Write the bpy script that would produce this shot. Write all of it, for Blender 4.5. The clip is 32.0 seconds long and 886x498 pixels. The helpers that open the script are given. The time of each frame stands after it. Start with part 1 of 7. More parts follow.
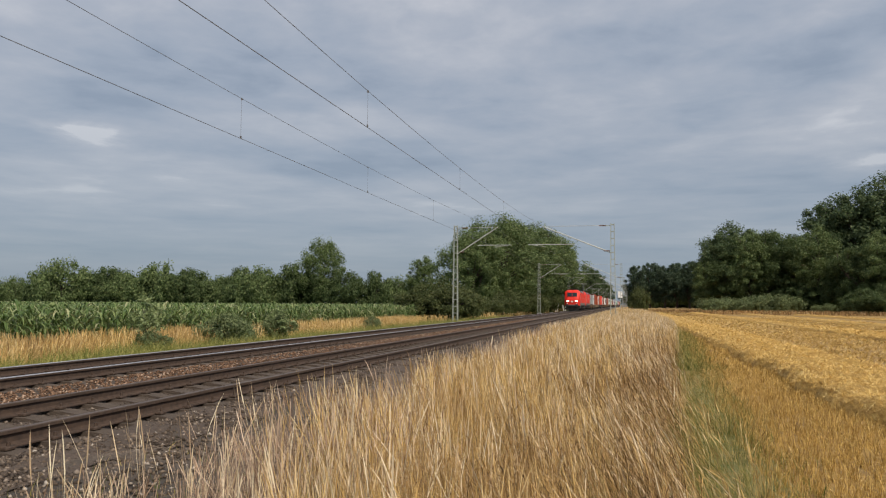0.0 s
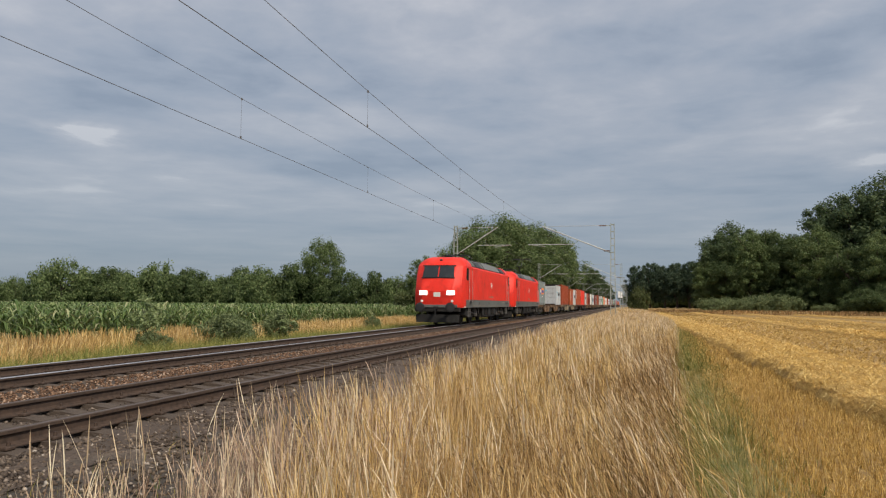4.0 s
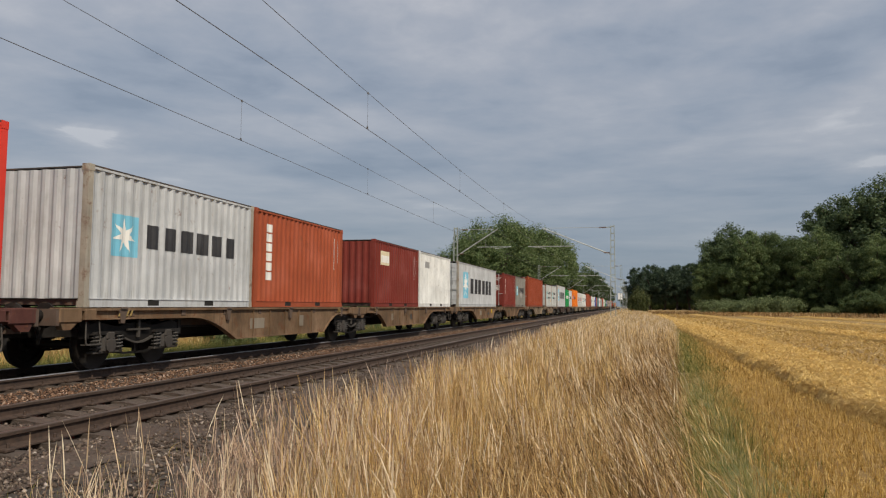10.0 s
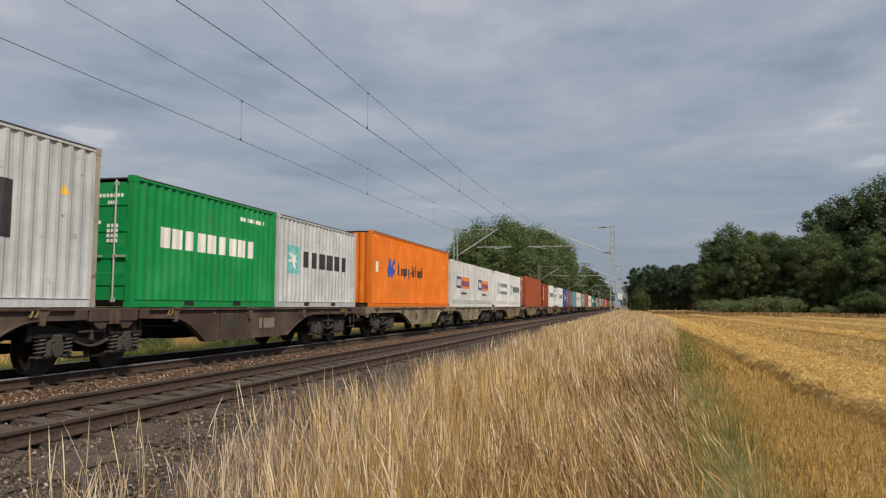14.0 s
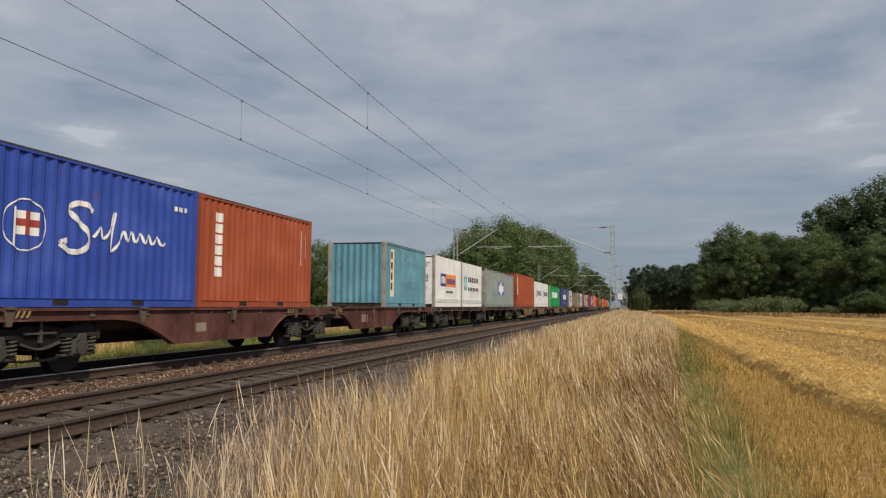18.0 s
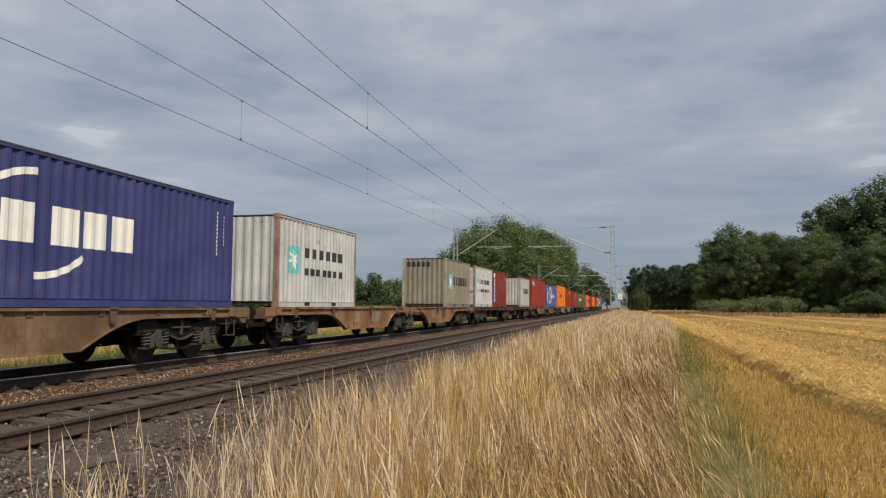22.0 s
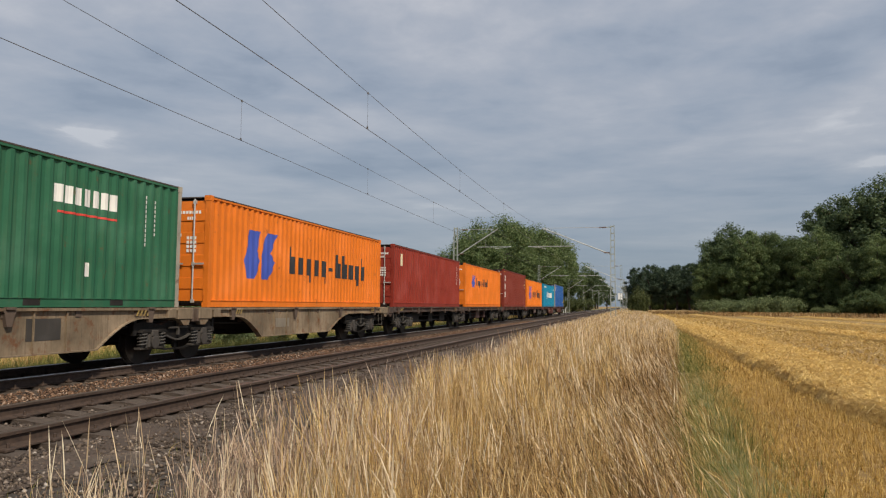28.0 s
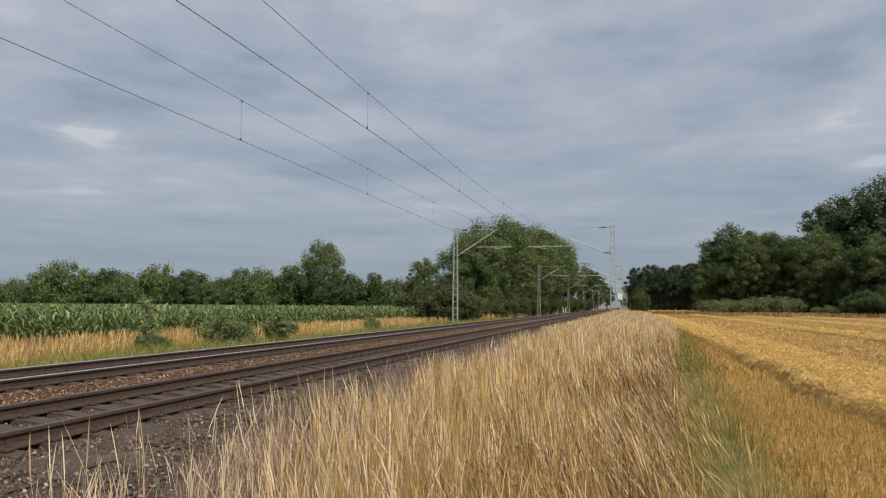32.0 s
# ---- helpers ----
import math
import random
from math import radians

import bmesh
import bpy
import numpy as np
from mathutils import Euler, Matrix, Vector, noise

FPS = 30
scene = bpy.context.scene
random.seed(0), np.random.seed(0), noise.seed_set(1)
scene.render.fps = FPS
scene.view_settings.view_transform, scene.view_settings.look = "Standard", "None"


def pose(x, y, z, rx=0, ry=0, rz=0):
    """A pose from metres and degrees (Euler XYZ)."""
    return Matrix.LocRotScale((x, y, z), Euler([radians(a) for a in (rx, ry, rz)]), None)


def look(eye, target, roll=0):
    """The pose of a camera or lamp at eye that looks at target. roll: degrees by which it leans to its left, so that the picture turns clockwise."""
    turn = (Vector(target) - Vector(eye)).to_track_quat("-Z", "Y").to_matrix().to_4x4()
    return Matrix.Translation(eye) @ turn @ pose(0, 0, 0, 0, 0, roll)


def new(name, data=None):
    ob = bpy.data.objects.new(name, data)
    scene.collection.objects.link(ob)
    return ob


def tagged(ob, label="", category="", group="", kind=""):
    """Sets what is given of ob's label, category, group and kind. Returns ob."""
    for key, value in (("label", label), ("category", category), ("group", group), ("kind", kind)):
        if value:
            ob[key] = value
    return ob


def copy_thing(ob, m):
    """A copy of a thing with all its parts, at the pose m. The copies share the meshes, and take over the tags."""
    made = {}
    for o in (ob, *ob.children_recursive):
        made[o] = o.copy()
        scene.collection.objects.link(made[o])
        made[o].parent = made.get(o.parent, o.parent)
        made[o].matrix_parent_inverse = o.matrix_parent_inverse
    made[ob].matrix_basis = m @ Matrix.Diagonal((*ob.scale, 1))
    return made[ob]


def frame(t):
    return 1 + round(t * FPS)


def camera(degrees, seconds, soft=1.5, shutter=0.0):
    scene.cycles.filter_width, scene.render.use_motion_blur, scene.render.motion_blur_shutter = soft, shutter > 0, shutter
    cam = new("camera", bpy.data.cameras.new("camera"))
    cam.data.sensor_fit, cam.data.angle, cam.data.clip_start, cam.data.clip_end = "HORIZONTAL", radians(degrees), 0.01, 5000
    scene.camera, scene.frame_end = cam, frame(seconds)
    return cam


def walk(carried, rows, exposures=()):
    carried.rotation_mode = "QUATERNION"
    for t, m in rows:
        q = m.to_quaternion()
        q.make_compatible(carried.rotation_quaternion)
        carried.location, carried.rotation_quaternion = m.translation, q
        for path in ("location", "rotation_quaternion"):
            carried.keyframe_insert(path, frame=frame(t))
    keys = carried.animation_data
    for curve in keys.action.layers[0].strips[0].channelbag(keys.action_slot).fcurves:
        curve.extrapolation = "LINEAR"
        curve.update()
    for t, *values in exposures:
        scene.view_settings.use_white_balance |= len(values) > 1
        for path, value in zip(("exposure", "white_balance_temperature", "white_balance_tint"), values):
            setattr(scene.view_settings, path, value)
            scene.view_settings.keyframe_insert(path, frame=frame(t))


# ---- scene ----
# World: x to the right of the line, y along the line away from the camera, z up, 0 at the rail head.
cam = camera(61.6, 32.0, soft=1.2)
EYE = (0.0, 0.0, 1.26)


def cam_pose(tilt):
    return pose(EYE[0], EYE[1], EYE[2], 90 + tilt, 0, 14.118) @ pose(0, 0, 0, 0, 0, 0.441)


PATH = [
    (0.0, cam_pose(4.17)),
    (3.5, cam_pose(4.17)),
    (5.5, cam_pose(4.20)),
    (6.8, cam_pose(4.22)),
    (7.8, cam_pose(4.29)),
    (10.5, cam_pose(4.31)),
    (20.0, cam_pose(4.31)),
    (32.0, cam_pose(4.31)),
]
walk(cam, PATH, [(0.0, 0.05), (3.0, 0.06), (6.0, -0.05), (7.0, 0.0), (8.0, -0.02), (9.0, -0.05), (10.0, -0.1), (11.0, -0.2), (12.0, -0.03), (13.0, -0.03), (14.0, -0.07), (17.0, -0.18), (18.0, -0.1),
                 (19.0, -0.17), (20.0, -0.05), (21.0, -0.2), (22.0, 0.0), (24.0, -0.05), (28.0, 0.0), (29.0, -0.06), (30.0, -0.06), (32.0, 0.05)])

# ---- world, sun ----
SUN_FROM = Vector((0.62, -0.55, 0.85)).normalized()
world = bpy.data.worlds.new("evening_sky")
scene.world = world
world.use_nodes = True
wn, wl = world.node_tree.nodes, world.node_tree.links
wn.clear()


def wnode(kind, **kw):
    n = wn.new(kind)
    for k, v in kw.items():
        n.inputs[k].default_value = v
    return n


def wmath(op, a, b=None, c=None):
    n = wn.new("ShaderNodeMath")
    n.operation = op
    for i, v in enumerate((a, b, c)):
        if v is None:
            continue
        if isinstance(v, (int, float)):
            n.inputs[i].default_value = v
        else:
            wl.new(v, n.inputs[i])
    return n.outputs[0]


sky = wn.new("ShaderNodeTexSky")
sky.sky_type, sky.sun_disc = "NISHITA", False
sky.sun_elevation = math.asin(SUN_FROM.z)
sky.sun_rotation = math.atan2(SUN_FROM.x, SUN_FROM.y)
sky.air_density, sky.dust_density, sky.ozone_density = 1.0, 1.5, 1.5
co = wn.new("ShaderNodeTexCoord")
sep = wn.new("ShaderNodeSeparateXYZ")
wl.new(co.outputs["Generated"], sep.inputs[0])
up = wmath("MAXIMUM", sep.outputs[2], 0.0)
comb = wn.new("ShaderNodeCombineXYZ")
# layered clouds: bands round the horizon that grow towards the zenith
wl.new(wmath("MULTIPLY", wmath("ARCTAN2", sep.outputs[0], sep.outputs[1]), 1.25), comb.inputs[0])
wl.new(wmath("DIVIDE", 1.0, wmath("ADD", up, 0.24)), comb.inputs[1])


def cloud_noise(scale, detail, rough, distort, turn, stretch, shift):
    mp = wn.new("ShaderNodeMapping")
    mp.inputs["Rotation"].default_value = (0, 0, radians(turn))
    mp.inputs["Scale"].default_value = (stretch[0], stretch[1], 1)
    mp.inputs["Location"].default_value = (shift, shift * 0.7, 0)
    wl.new(comb.outputs[0], mp.inputs[0])
    nz = wnode("ShaderNodeTexNoise", Scale=scale, Detail=detail, Roughness=rough, Distortion=distort)
    wl.new(mp.outputs[0], nz.inputs["Vector"])
    return nz.outputs["Fac"]


big = cloud_noise(2.0, 7, 0.52, 0.15, 0, (1.15, 1.25), 4.2)
small = cloud_noise(5.0, 5, 0.48, 0.1, 0, (1.25, 1.25), 1.3)
fine = cloud_noise(8.5, 6, 0.58, 0.35, 0, (1.15, 1.15), 2.7)
mixed = wmath("ADD", wmath("ADD", wmath("MULTIPLY", big, 0.62), wmath("MULTIPLY", small, 0.20)), wmath("MULTIPLY", fine, 0.18))
# two brighter heaps of cloud low in the sky
for az, el, wide, high, much in ((-0.702, 0.201, 0.045, 0.012, 0.16), (0.285, 0.168, 0.05, 0.010, 0.12)):
    a = wmath("DIVIDE", wmath("SUBTRACT", wmath("ARCTAN2", sep.outputs[0], sep.outputs[1]), az), wide)
    b = wmath("DIVIDE", wmath("SUBTRACT", sep.outputs[2], el), high)
    fall = wmath("POWER", 2.718, wmath("MULTIPLY", wmath("ADD", wmath("MULTIPLY", a, a), wmath("MULTIPLY", b, b)), -1.0))
    mixed = wmath("ADD", mixed, wmath("MULTIPLY", wmath("MULTIPLY", fall, fine), much * 3))
ramp = wn.new("ShaderNodeValToRGB")
ramp.color_ramp.interpolation = "LINEAR"
els = ramp.color_ramp.elements
els[0].position, els[0].color = 0.375, (0.318, 0.375, 0.475, 1)
els[1].position, els[1].color = 0.648, (0.790, 0.790, 0.825, 1)
for at, col in ((0.445, (0.408, 0.460, 0.555, 1)), (0.525, (0.502, 0.535, 0.612, 1)), (0.60, (0.612, 0.628, 0.686, 1))):
    e = els.new(at)
    e.color = col
wl.new(mixed, ramp.inputs[0])
# a paler, bluer band of haze towards the horizon
haze = wmath("POWER", wmath("SUBTRACT", 1.0, wmath("MINIMUM", up, 1.0)), 4.2)
low = wn.new("ShaderNodeMixRGB")
wl.new(wmath("MULTIPLY", haze, 0.90), low.inputs[0])
wl.new(ramp.outputs[0], low.inputs[1])
low.inputs[2].default_value = (0.250, 0.317, 0.390, 1)
skymix = wn.new("ShaderNodeMixRGB")
skymix.inputs[0].default_value = 0.88
skyscale = wn.new("ShaderNodeVectorMath")
skyscale.operation = "SCALE"
skyscale.inputs["Scale"].default_value = 0.09
wl.new(sky.outputs[0], skyscale.inputs[0])
wl.new(skyscale.outputs[0], skymix.inputs[1])
wl.new(low.outputs[0], skymix.inputs[2])
bg = wnode("ShaderNodeBackground", Strength=0.93)
wl.new(skymix.outputs[0], bg.inputs["Color"])
wo = wn.new("ShaderNodeOutputWorld")
wl.new(bg.outputs[0], wo.inputs["Surface"])

sun = new("sun", bpy.data.lights.new("sun", "SUN"))
sun.data.energy, sun.data.angle, sun.data.color = 3.9, radians(2.2), (1.0, 0.89, 0.73)
sun.matrix_world = look(SUN_FROM * 50, (0, 0, 0))

# ---- mesh tools ----
class Geo:
    """Collects vertices and faces for one mesh."""

    def __init__(self):
        self.v, self.f = [], []

    def add(self, verts, faces):
        n = len(self.v)
        self.v += [tuple(p) for p in verts]
        self.f += [tuple(i + n for i in q) for q in faces]
        return self

    def box(self, x0, x1, y0, y1, z0, z1, bevel=0.0):
        if bevel <= 0:
            return self.add([(x, y, z) for x in (x0, x1) for y in (y0, y1) for z in (z0, z1)],
                            [(0, 1, 3, 2), (4, 6, 7, 5), (0, 4, 5, 1), (2, 3, 7, 6), (0, 2, 6, 4), (1, 5, 7, 3)])
        b, n = bevel, []
        ring = lambda z, i: [(x0 + b + i, y0 + i, z), (x1 - b - i, y0 + i, z), (x1 - i, y0 + b + i, z), (x1 - i, y1 - b - i, z),
                             (x1 - b - i, y1 - i, z), (x0 + b + i, y1 - i, z), (x0 + i, y1 - b - i, z), (x0 + i, y0 + b + i, z)]
        rings = [ring(z0, b), ring(z0 + b, 0), ring(z1 - b, 0), ring(z1, b)]
        return self.loft(rings, caps=True)

    def loft(self, rings, caps=False, closed=True):
        k, n = len(rings[0]), len(self.v)
        for r in rings:
            self.v += [tuple(p) for p in r]
        for i in range(len(rings) - 1):
            for j in range(k if closed else k - 1):
                a, b = n + i * k + j, n + i * k + (j + 1) % k
                self.f.append((a, b, b + k, a + k))
        if caps:
            self.f.append(tuple(range(n + k - 1, n - 1, -1)))
            self.f.append(tuple(range(n + (len(rings) - 1) * k, n + len(rings) * k)))
        return self

    def prism(self, poly, lo, hi, axis="x"):
        """poly: 2d points; extruded from lo to hi along the axis. 'x': points are (y, z); 'y': (x, z); 'z': (x, y)."""
        put = {"x": lambda p, c: (c, p[0], p[1]), "y": lambda p, c: (p[0], c, p[1]), "z": lambda p, c: (p[0], p[1], c)}[axis]
        return self.loft([[put(p, lo) for p in poly], [put(p, hi) for p in poly]], caps=True)

    def tube(self, a, b, r, n=8, r2=None, caps=True):
        a, b = Vector(a), Vector(b)
        d = (b - a).normalized()
        u = d.orthogonal().normalized()
        w = d.cross(u)
        rr = (r, r if r2 is None else r2)
        return self.loft([[p + (u * math.cos(2 * math.pi * i / n) + w * math.sin(2 * math.pi * i / n)) * q for i in range(n)]
                          for p, q in zip((a, b), rr)], caps=caps)

    def path(self, pts, r, n=6):
        for a, b in zip(pts, pts[1:]):
            self.tube(a, b, r, n)
        return self

    def turned(self, prof, axis="x", at=(0, 0, 0), n=24):
        """prof: (along, radius) pairs, turned round the axis."""
        rings = []
        for s, r in prof:
            ring = []
            for i in range(n):
                c, q = r * math.cos(2 * math.pi * i / n), r * math.sin(2 * math.pi * i / n)
                p = {"x": (s, c, q), "y": (c, s, q), "z": (c, q, s)}[axis]
                ring.append((at[0] + p[0], at[1] + p[1], at[2] + p[2]))
            rings.append(ring)
        return self.loft(rings, caps=True)

    def mesh(self, name, mat, smooth=False):
        me = bpy.data.meshes.new(name)
        me.from_pydata(self.v, [], self.f)
        bm = bmesh.new()
        bm.from_mesh(me)
        bmesh.ops.recalc_face_normals(bm, faces=bm.faces)
        bm.to_mesh(me)
        bm.free()
        me.materials.append(mat)
        if smooth:
            me.polygons.foreach_set("use_smooth", [True] * len(me.polygons))
        return me


def put(name, me, parent=None, m=None, label=""):
    ob = new(name, me)
    if parent is not None:
        ob.parent = parent
    if m is not None:
        ob.matrix_basis = m
    return tagged(ob, label)


def part(name, geo, mat, parent, label="", m=None, smooth=False):
    return put(name, geo.mesh(name, mat, smooth), parent, m, label)


def quads(name, V, k, mat, F=None):
    """A large mesh of plain polygons with k corners each, from an array of their corners (or with faces F)."""
    V = np.ascontiguousarray(V, dtype=np.float32).reshape(-1, 3)
    F = np.arange(len(V), dtype=np.int32).reshape(-1, k) if F is None else np.ascontiguousarray(F, dtype=np.int32)
    me = bpy.data.meshes.new(name)
    me.vertices.add(len(V))
    me.vertices.foreach_set("co", V.ravel())
    me.loops.add(F.size)
    me.loops.foreach_set("vertex_index", F.ravel())
    me.polygons.add(len(F))
    me.polygons.foreach_set("loop_start", np.arange(0, F.size, k, dtype=np.int32))
    me.update(calc_edges=True)
    me.validate()
    me.materials.append(mat)
    return me


def ribbons(base, top, bend, widths, face, levels=None):
    """Blades: (n,3) base and top, (n,3) sideways bend at mid-height, widths per level (L,) or (n,L), face (n,) turn of the flat side.
    Returns vertices and faces of strips."""
    n = len(base)
    widths = np.asarray(widths, float)
    L = widths.shape[-1]
    if widths.ndim == 1:
        widths = np.tile(widths, (n, 1))
    s = np.linspace(0, 1, L) if levels is None else np.asarray(levels, float)
    mid = base[:, None, :] + (top - base)[:, None, :] * s[None, :, None] + bend[:, None, :] * (4 * s * (1 - s))[None, :, None]
    side = np.stack([np.cos(face), np.sin(face), np.zeros(n)], -1)[:, None, :] * widths[:, :, None] * 0.5
    V = np.stack([mid - side, mid + side], 2).reshape(n, L * 2, 3)
    j = np.arange(L - 1) * 2
    quad = np.stack([j, j + 1, j + 3, j + 2], -1)
    F = (np.arange(n)[:, None, None] * (L * 2) + quad[None]).reshape(-1, 4)
    return V.reshape(-1, 3), F


def join_strips(items):
    Vs, Fs, n = [], [], 0
    for V, F in items:
        Vs.append(V)
        Fs.append(F + n)
        n += len(V)
    return np.concatenate(Vs), np.concatenate(Fs)


# ---- materials ----
def material(name, build):
    m = bpy.data.materials.new(name)
    m.use_nodes = True
    nt = m.node_tree
    bs = nt.nodes["Principled BSDF"]
    build(nt, bs)
    return m


def link(nt, a, b):
    nt.links.new(a, b)


def nmath(nt, op, a, b=0.5):
    n = nt.nodes.new("ShaderNodeMath")
    n.operation = op
    n.use_clamp = False
    for i, v in enumerate((a, b)):
        if isinstance(v, (int, float)):
            n.inputs[i].default_value = v
        else:
            nt.links.new(v, n.inputs[i])
    return n.outputs[0]


def noise_fac(nt, scale, detail=4, rough=0.6, stretch=(1, 1, 1), coord="Object", seed=0.0):
    tc = nt.nodes.new("ShaderNodeTexCoord")
    mp = nt.nodes.new("ShaderNodeMapping")
    mp.inputs["Scale"].default_value = stretch
    mp.inputs["Location"].default_value = (seed, seed * 1.7, seed * 0.6)
    nt.links.new(tc.outputs[coord], mp.inputs[0])
    nz = nt.nodes.new("ShaderNodeTexNoise")
    nz.inputs["Scale"].default_value = scale
    nz.inputs["Detail"].default_value = detail
    nz.inputs["Roughness"].default_value = rough
    nt.links.new(mp.outputs[0], nz.inputs["Vector"])
    return nz.outputs["Fac"]


def ramp_of(nt, fac, stops):
    r = nt.nodes.new("ShaderNodeValToRGB")
    e = r.color_ramp.elements
    e[0].position, e[0].color = stops[0][0], (*stops[0][1], 1)
    e[1].position, e[1].color = stops[-1][0], (*stops[-1][1], 1)
    for at, col in stops[1:-1]:
        e.new(at).color = (*col, 1)
    nt.links.new(fac, r.inputs[0])
    return r.outputs[0]


def blend(nt, fac, a, b, mode="MIX"):
    n = nt.nodes.new("ShaderNodeMixRGB")
    n.blend_type = mode
    for i, v in enumerate((fac, a, b)):
        if isinstance(v, (int, float)):
            n.inputs[i].default_value = v
        elif isinstance(v, tuple):
            n.inputs[i].default_value = (*v, 1)
        else:
            nt.links.new(v, n.inputs[i])
    return n.outputs[0]


def bump_to(nt, bs, fac, strength, dist):
    b = nt.nodes.new("ShaderNodeBump")
    b.inputs["Strength"].default_value = strength
    b.inputs["Distance"].default_value = dist
    nt.links.new(fac, b.inputs["Height"])
    nt.links.new(b.outputs[0], bs.inputs["Normal"])


def painted(name, col, rough=0.5, metal=0.0, fade=0.25, dirt=(0.10, 0.075, 0.055), dirty=0.25, rust=0.0, streak=True, gloss=0.5):
    """Old paint on sheet metal: faded patches, upright dirt streaks, specks of rust."""
    def build(nt, bs):
        a = noise_fac(nt, 0.9, 5, 0.65)
        pale = tuple(min(1, c * (1 + fade) + 0.02) for c in col)
        dark = tuple(c * (1 - fade) for c in col)
        c0 = ramp_of(nt, a, [(0.32, dark), (0.5, col), (0.70, pale)])
        s = noise_fac(nt, 2.2, 6, 0.7, (1, 5, 0.35) if streak else (1, 1, 1), seed=3.1)
        c1 = blend(nt, nmath(nt, "MULTIPLY", ramp_of(nt, s, [(0.5, (0, 0, 0)), (0.78, (1, 1, 1))]), dirty), c0, dirt)
        if rust > 0:
            r = noise_fac(nt, 3.5, 8, 0.75, seed=7.7)
            k = ramp_of(nt, r, [(0.62 - 0.2 * rust, (0, 0, 0)), (0.72 - 0.15 * rust, (1, 1, 1))])
            c1 = blend(nt, nmath(nt, "MULTIPLY", k, 0.85), c1, (0.16, 0.065, 0.03))
        info = nt.nodes.new("ShaderNodeObjectInfo")
        v = nmath(nt, "ADD", nmath(nt, "MULTIPLY", info.outputs["Random"], 0.10), 0.95)
        hsv = nt.nodes.new("ShaderNodeHueSaturation")
        link(nt, v, hsv.inputs["Value"])
        link(nt, c1, hsv.inputs["Color"])
        link(nt, hsv.outputs[0], bs.inputs["Base Color"])
        f = noise_fac(nt, 35, 3, 0.6)
        rr = nmath(nt, "ADD", nmath(nt, "MULTIPLY", a, 0.3), rough - 0.15)
        link(nt, rr, bs.inputs["Roughness"])
        bs.inputs["Metallic"].default_value = metal
        bs.inputs["Specular IOR Level"].default_value = gloss
        bump_to(nt, bs, f, 0.12, 0.01)
    return material(name, build)


def grainy(name, stops, scale=8, rough=0.9, bump=0.4, dist=0.02, bscale=60, stretch=(1, 1, 1), second=None):
    """Ground, stone, wood: colours from a noise, a second, larger one over it, and relief."""
    def build(nt, bs):
        a = noise_fac(nt, scale, 6, 0.65, stretch)
        c = ramp_of(nt, a, stops)
        if second:
            k = noise_fac(nt, second[0], 4, 0.6, seed=5.0)
            c = blend(nt, ramp_of(nt, k, [(0.42, (0, 0, 0)), (0.62, (1, 1, 1))]), c, second[1])
        link(nt, c, bs.inputs["Base Color"])
        bs.inputs["Roughness"].default_value = rough
        bump_to(nt, bs, noise_fac(nt, bscale, 4, 0.7), bump, dist)
    return material(name, build)


def islands(name, stops, rough=0.8, patch=None, through_light=0.0, patch_scale=0.5, tufted=0.0):
    """Blades, leaves and stones joined in one mesh: each piece takes its own colour. tufted: how far neighbours share it."""
    def build(nt, bs):
        g = nt.nodes.new("ShaderNodeNewGeometry")
        pick = g.outputs["Random Per Island"]
        if tufted > 0:
            k = noise_fac(nt, 5.5, 3, 0.7, (1, 1, 0.10), seed=4.4)
            k = nmath(nt, "MULTIPLY", nmath(nt, "SUBTRACT", k, 0.5), 2.6 * tufted)
            pick = nmath(nt, "ADD", pick, k)
        c = ramp_of(nt, pick, stops)
        if patch:
            k = noise_fac(nt, patch_scale, 3, 0.6, seed=2.0)
            c = blend(nt, ramp_of(nt, k, [(0.45, (0, 0, 0)), (0.66, (1, 1, 1))]), c, blend(nt, 0.75, c, patch))
        link(nt, c, bs.inputs["Base Color"])
        bs.inputs["Roughness"].default_value = rough
        bs.inputs["Specular IOR Level"].default_value = 0.25
        if through_light > 0:
            tr = nt.nodes.new("ShaderNodeBsdfTranslucent")
            link(nt, c, tr.inputs["Color"])
            mx = nt.nodes.new("ShaderNodeMixShader")
            mx.inputs[0].default_value = through_light
            out = nt.nodes["Material Output"]
            link(nt, bs.outputs[0], mx.inputs[1])
            link(nt, tr.outputs[0], mx.inputs[2])
            link(nt, mx.outputs[0], out.inputs["Surface"])
    return material(name, build)


def glow(name, col, strength):
    def build(nt, bs):
        bs.inputs["Base Color"].default_value = (*col, 1)
        bs.inputs["Emission Color"].default_value = (*col, 1)
        bs.inputs["Emission Strength"].default_value = strength
    return material(name, build)


M = {}
M["soil"] = grainy("field_soil", [(0.3, (0.19, 0.115, 0.042)), (0.5, (0.26, 0.163, 0.055)), (0.7, (0.38, 0.245, 0.082))], 3, bscale=30, second=(0.25, (0.31, 0.195, 0.062)))
M["verge_far"] = grainy("weedy_verge_earth", [(0.3, (0.09, 0.095, 0.028)), (0.5, (0.18, 0.175, 0.055)), (0.7, (0.28, 0.24, 0.085))], 5, second=(0.4, (0.12, 0.15, 0.04)))
M["verge_dry"] = grainy("dry_verge_earth", [(0.3, (0.10, 0.080, 0.032)), (0.5, (0.18, 0.14, 0.055)), (0.7, (0.29, 0.21, 0.09))], 5, second=(0.4, (0.15, 0.135, 0.048)))
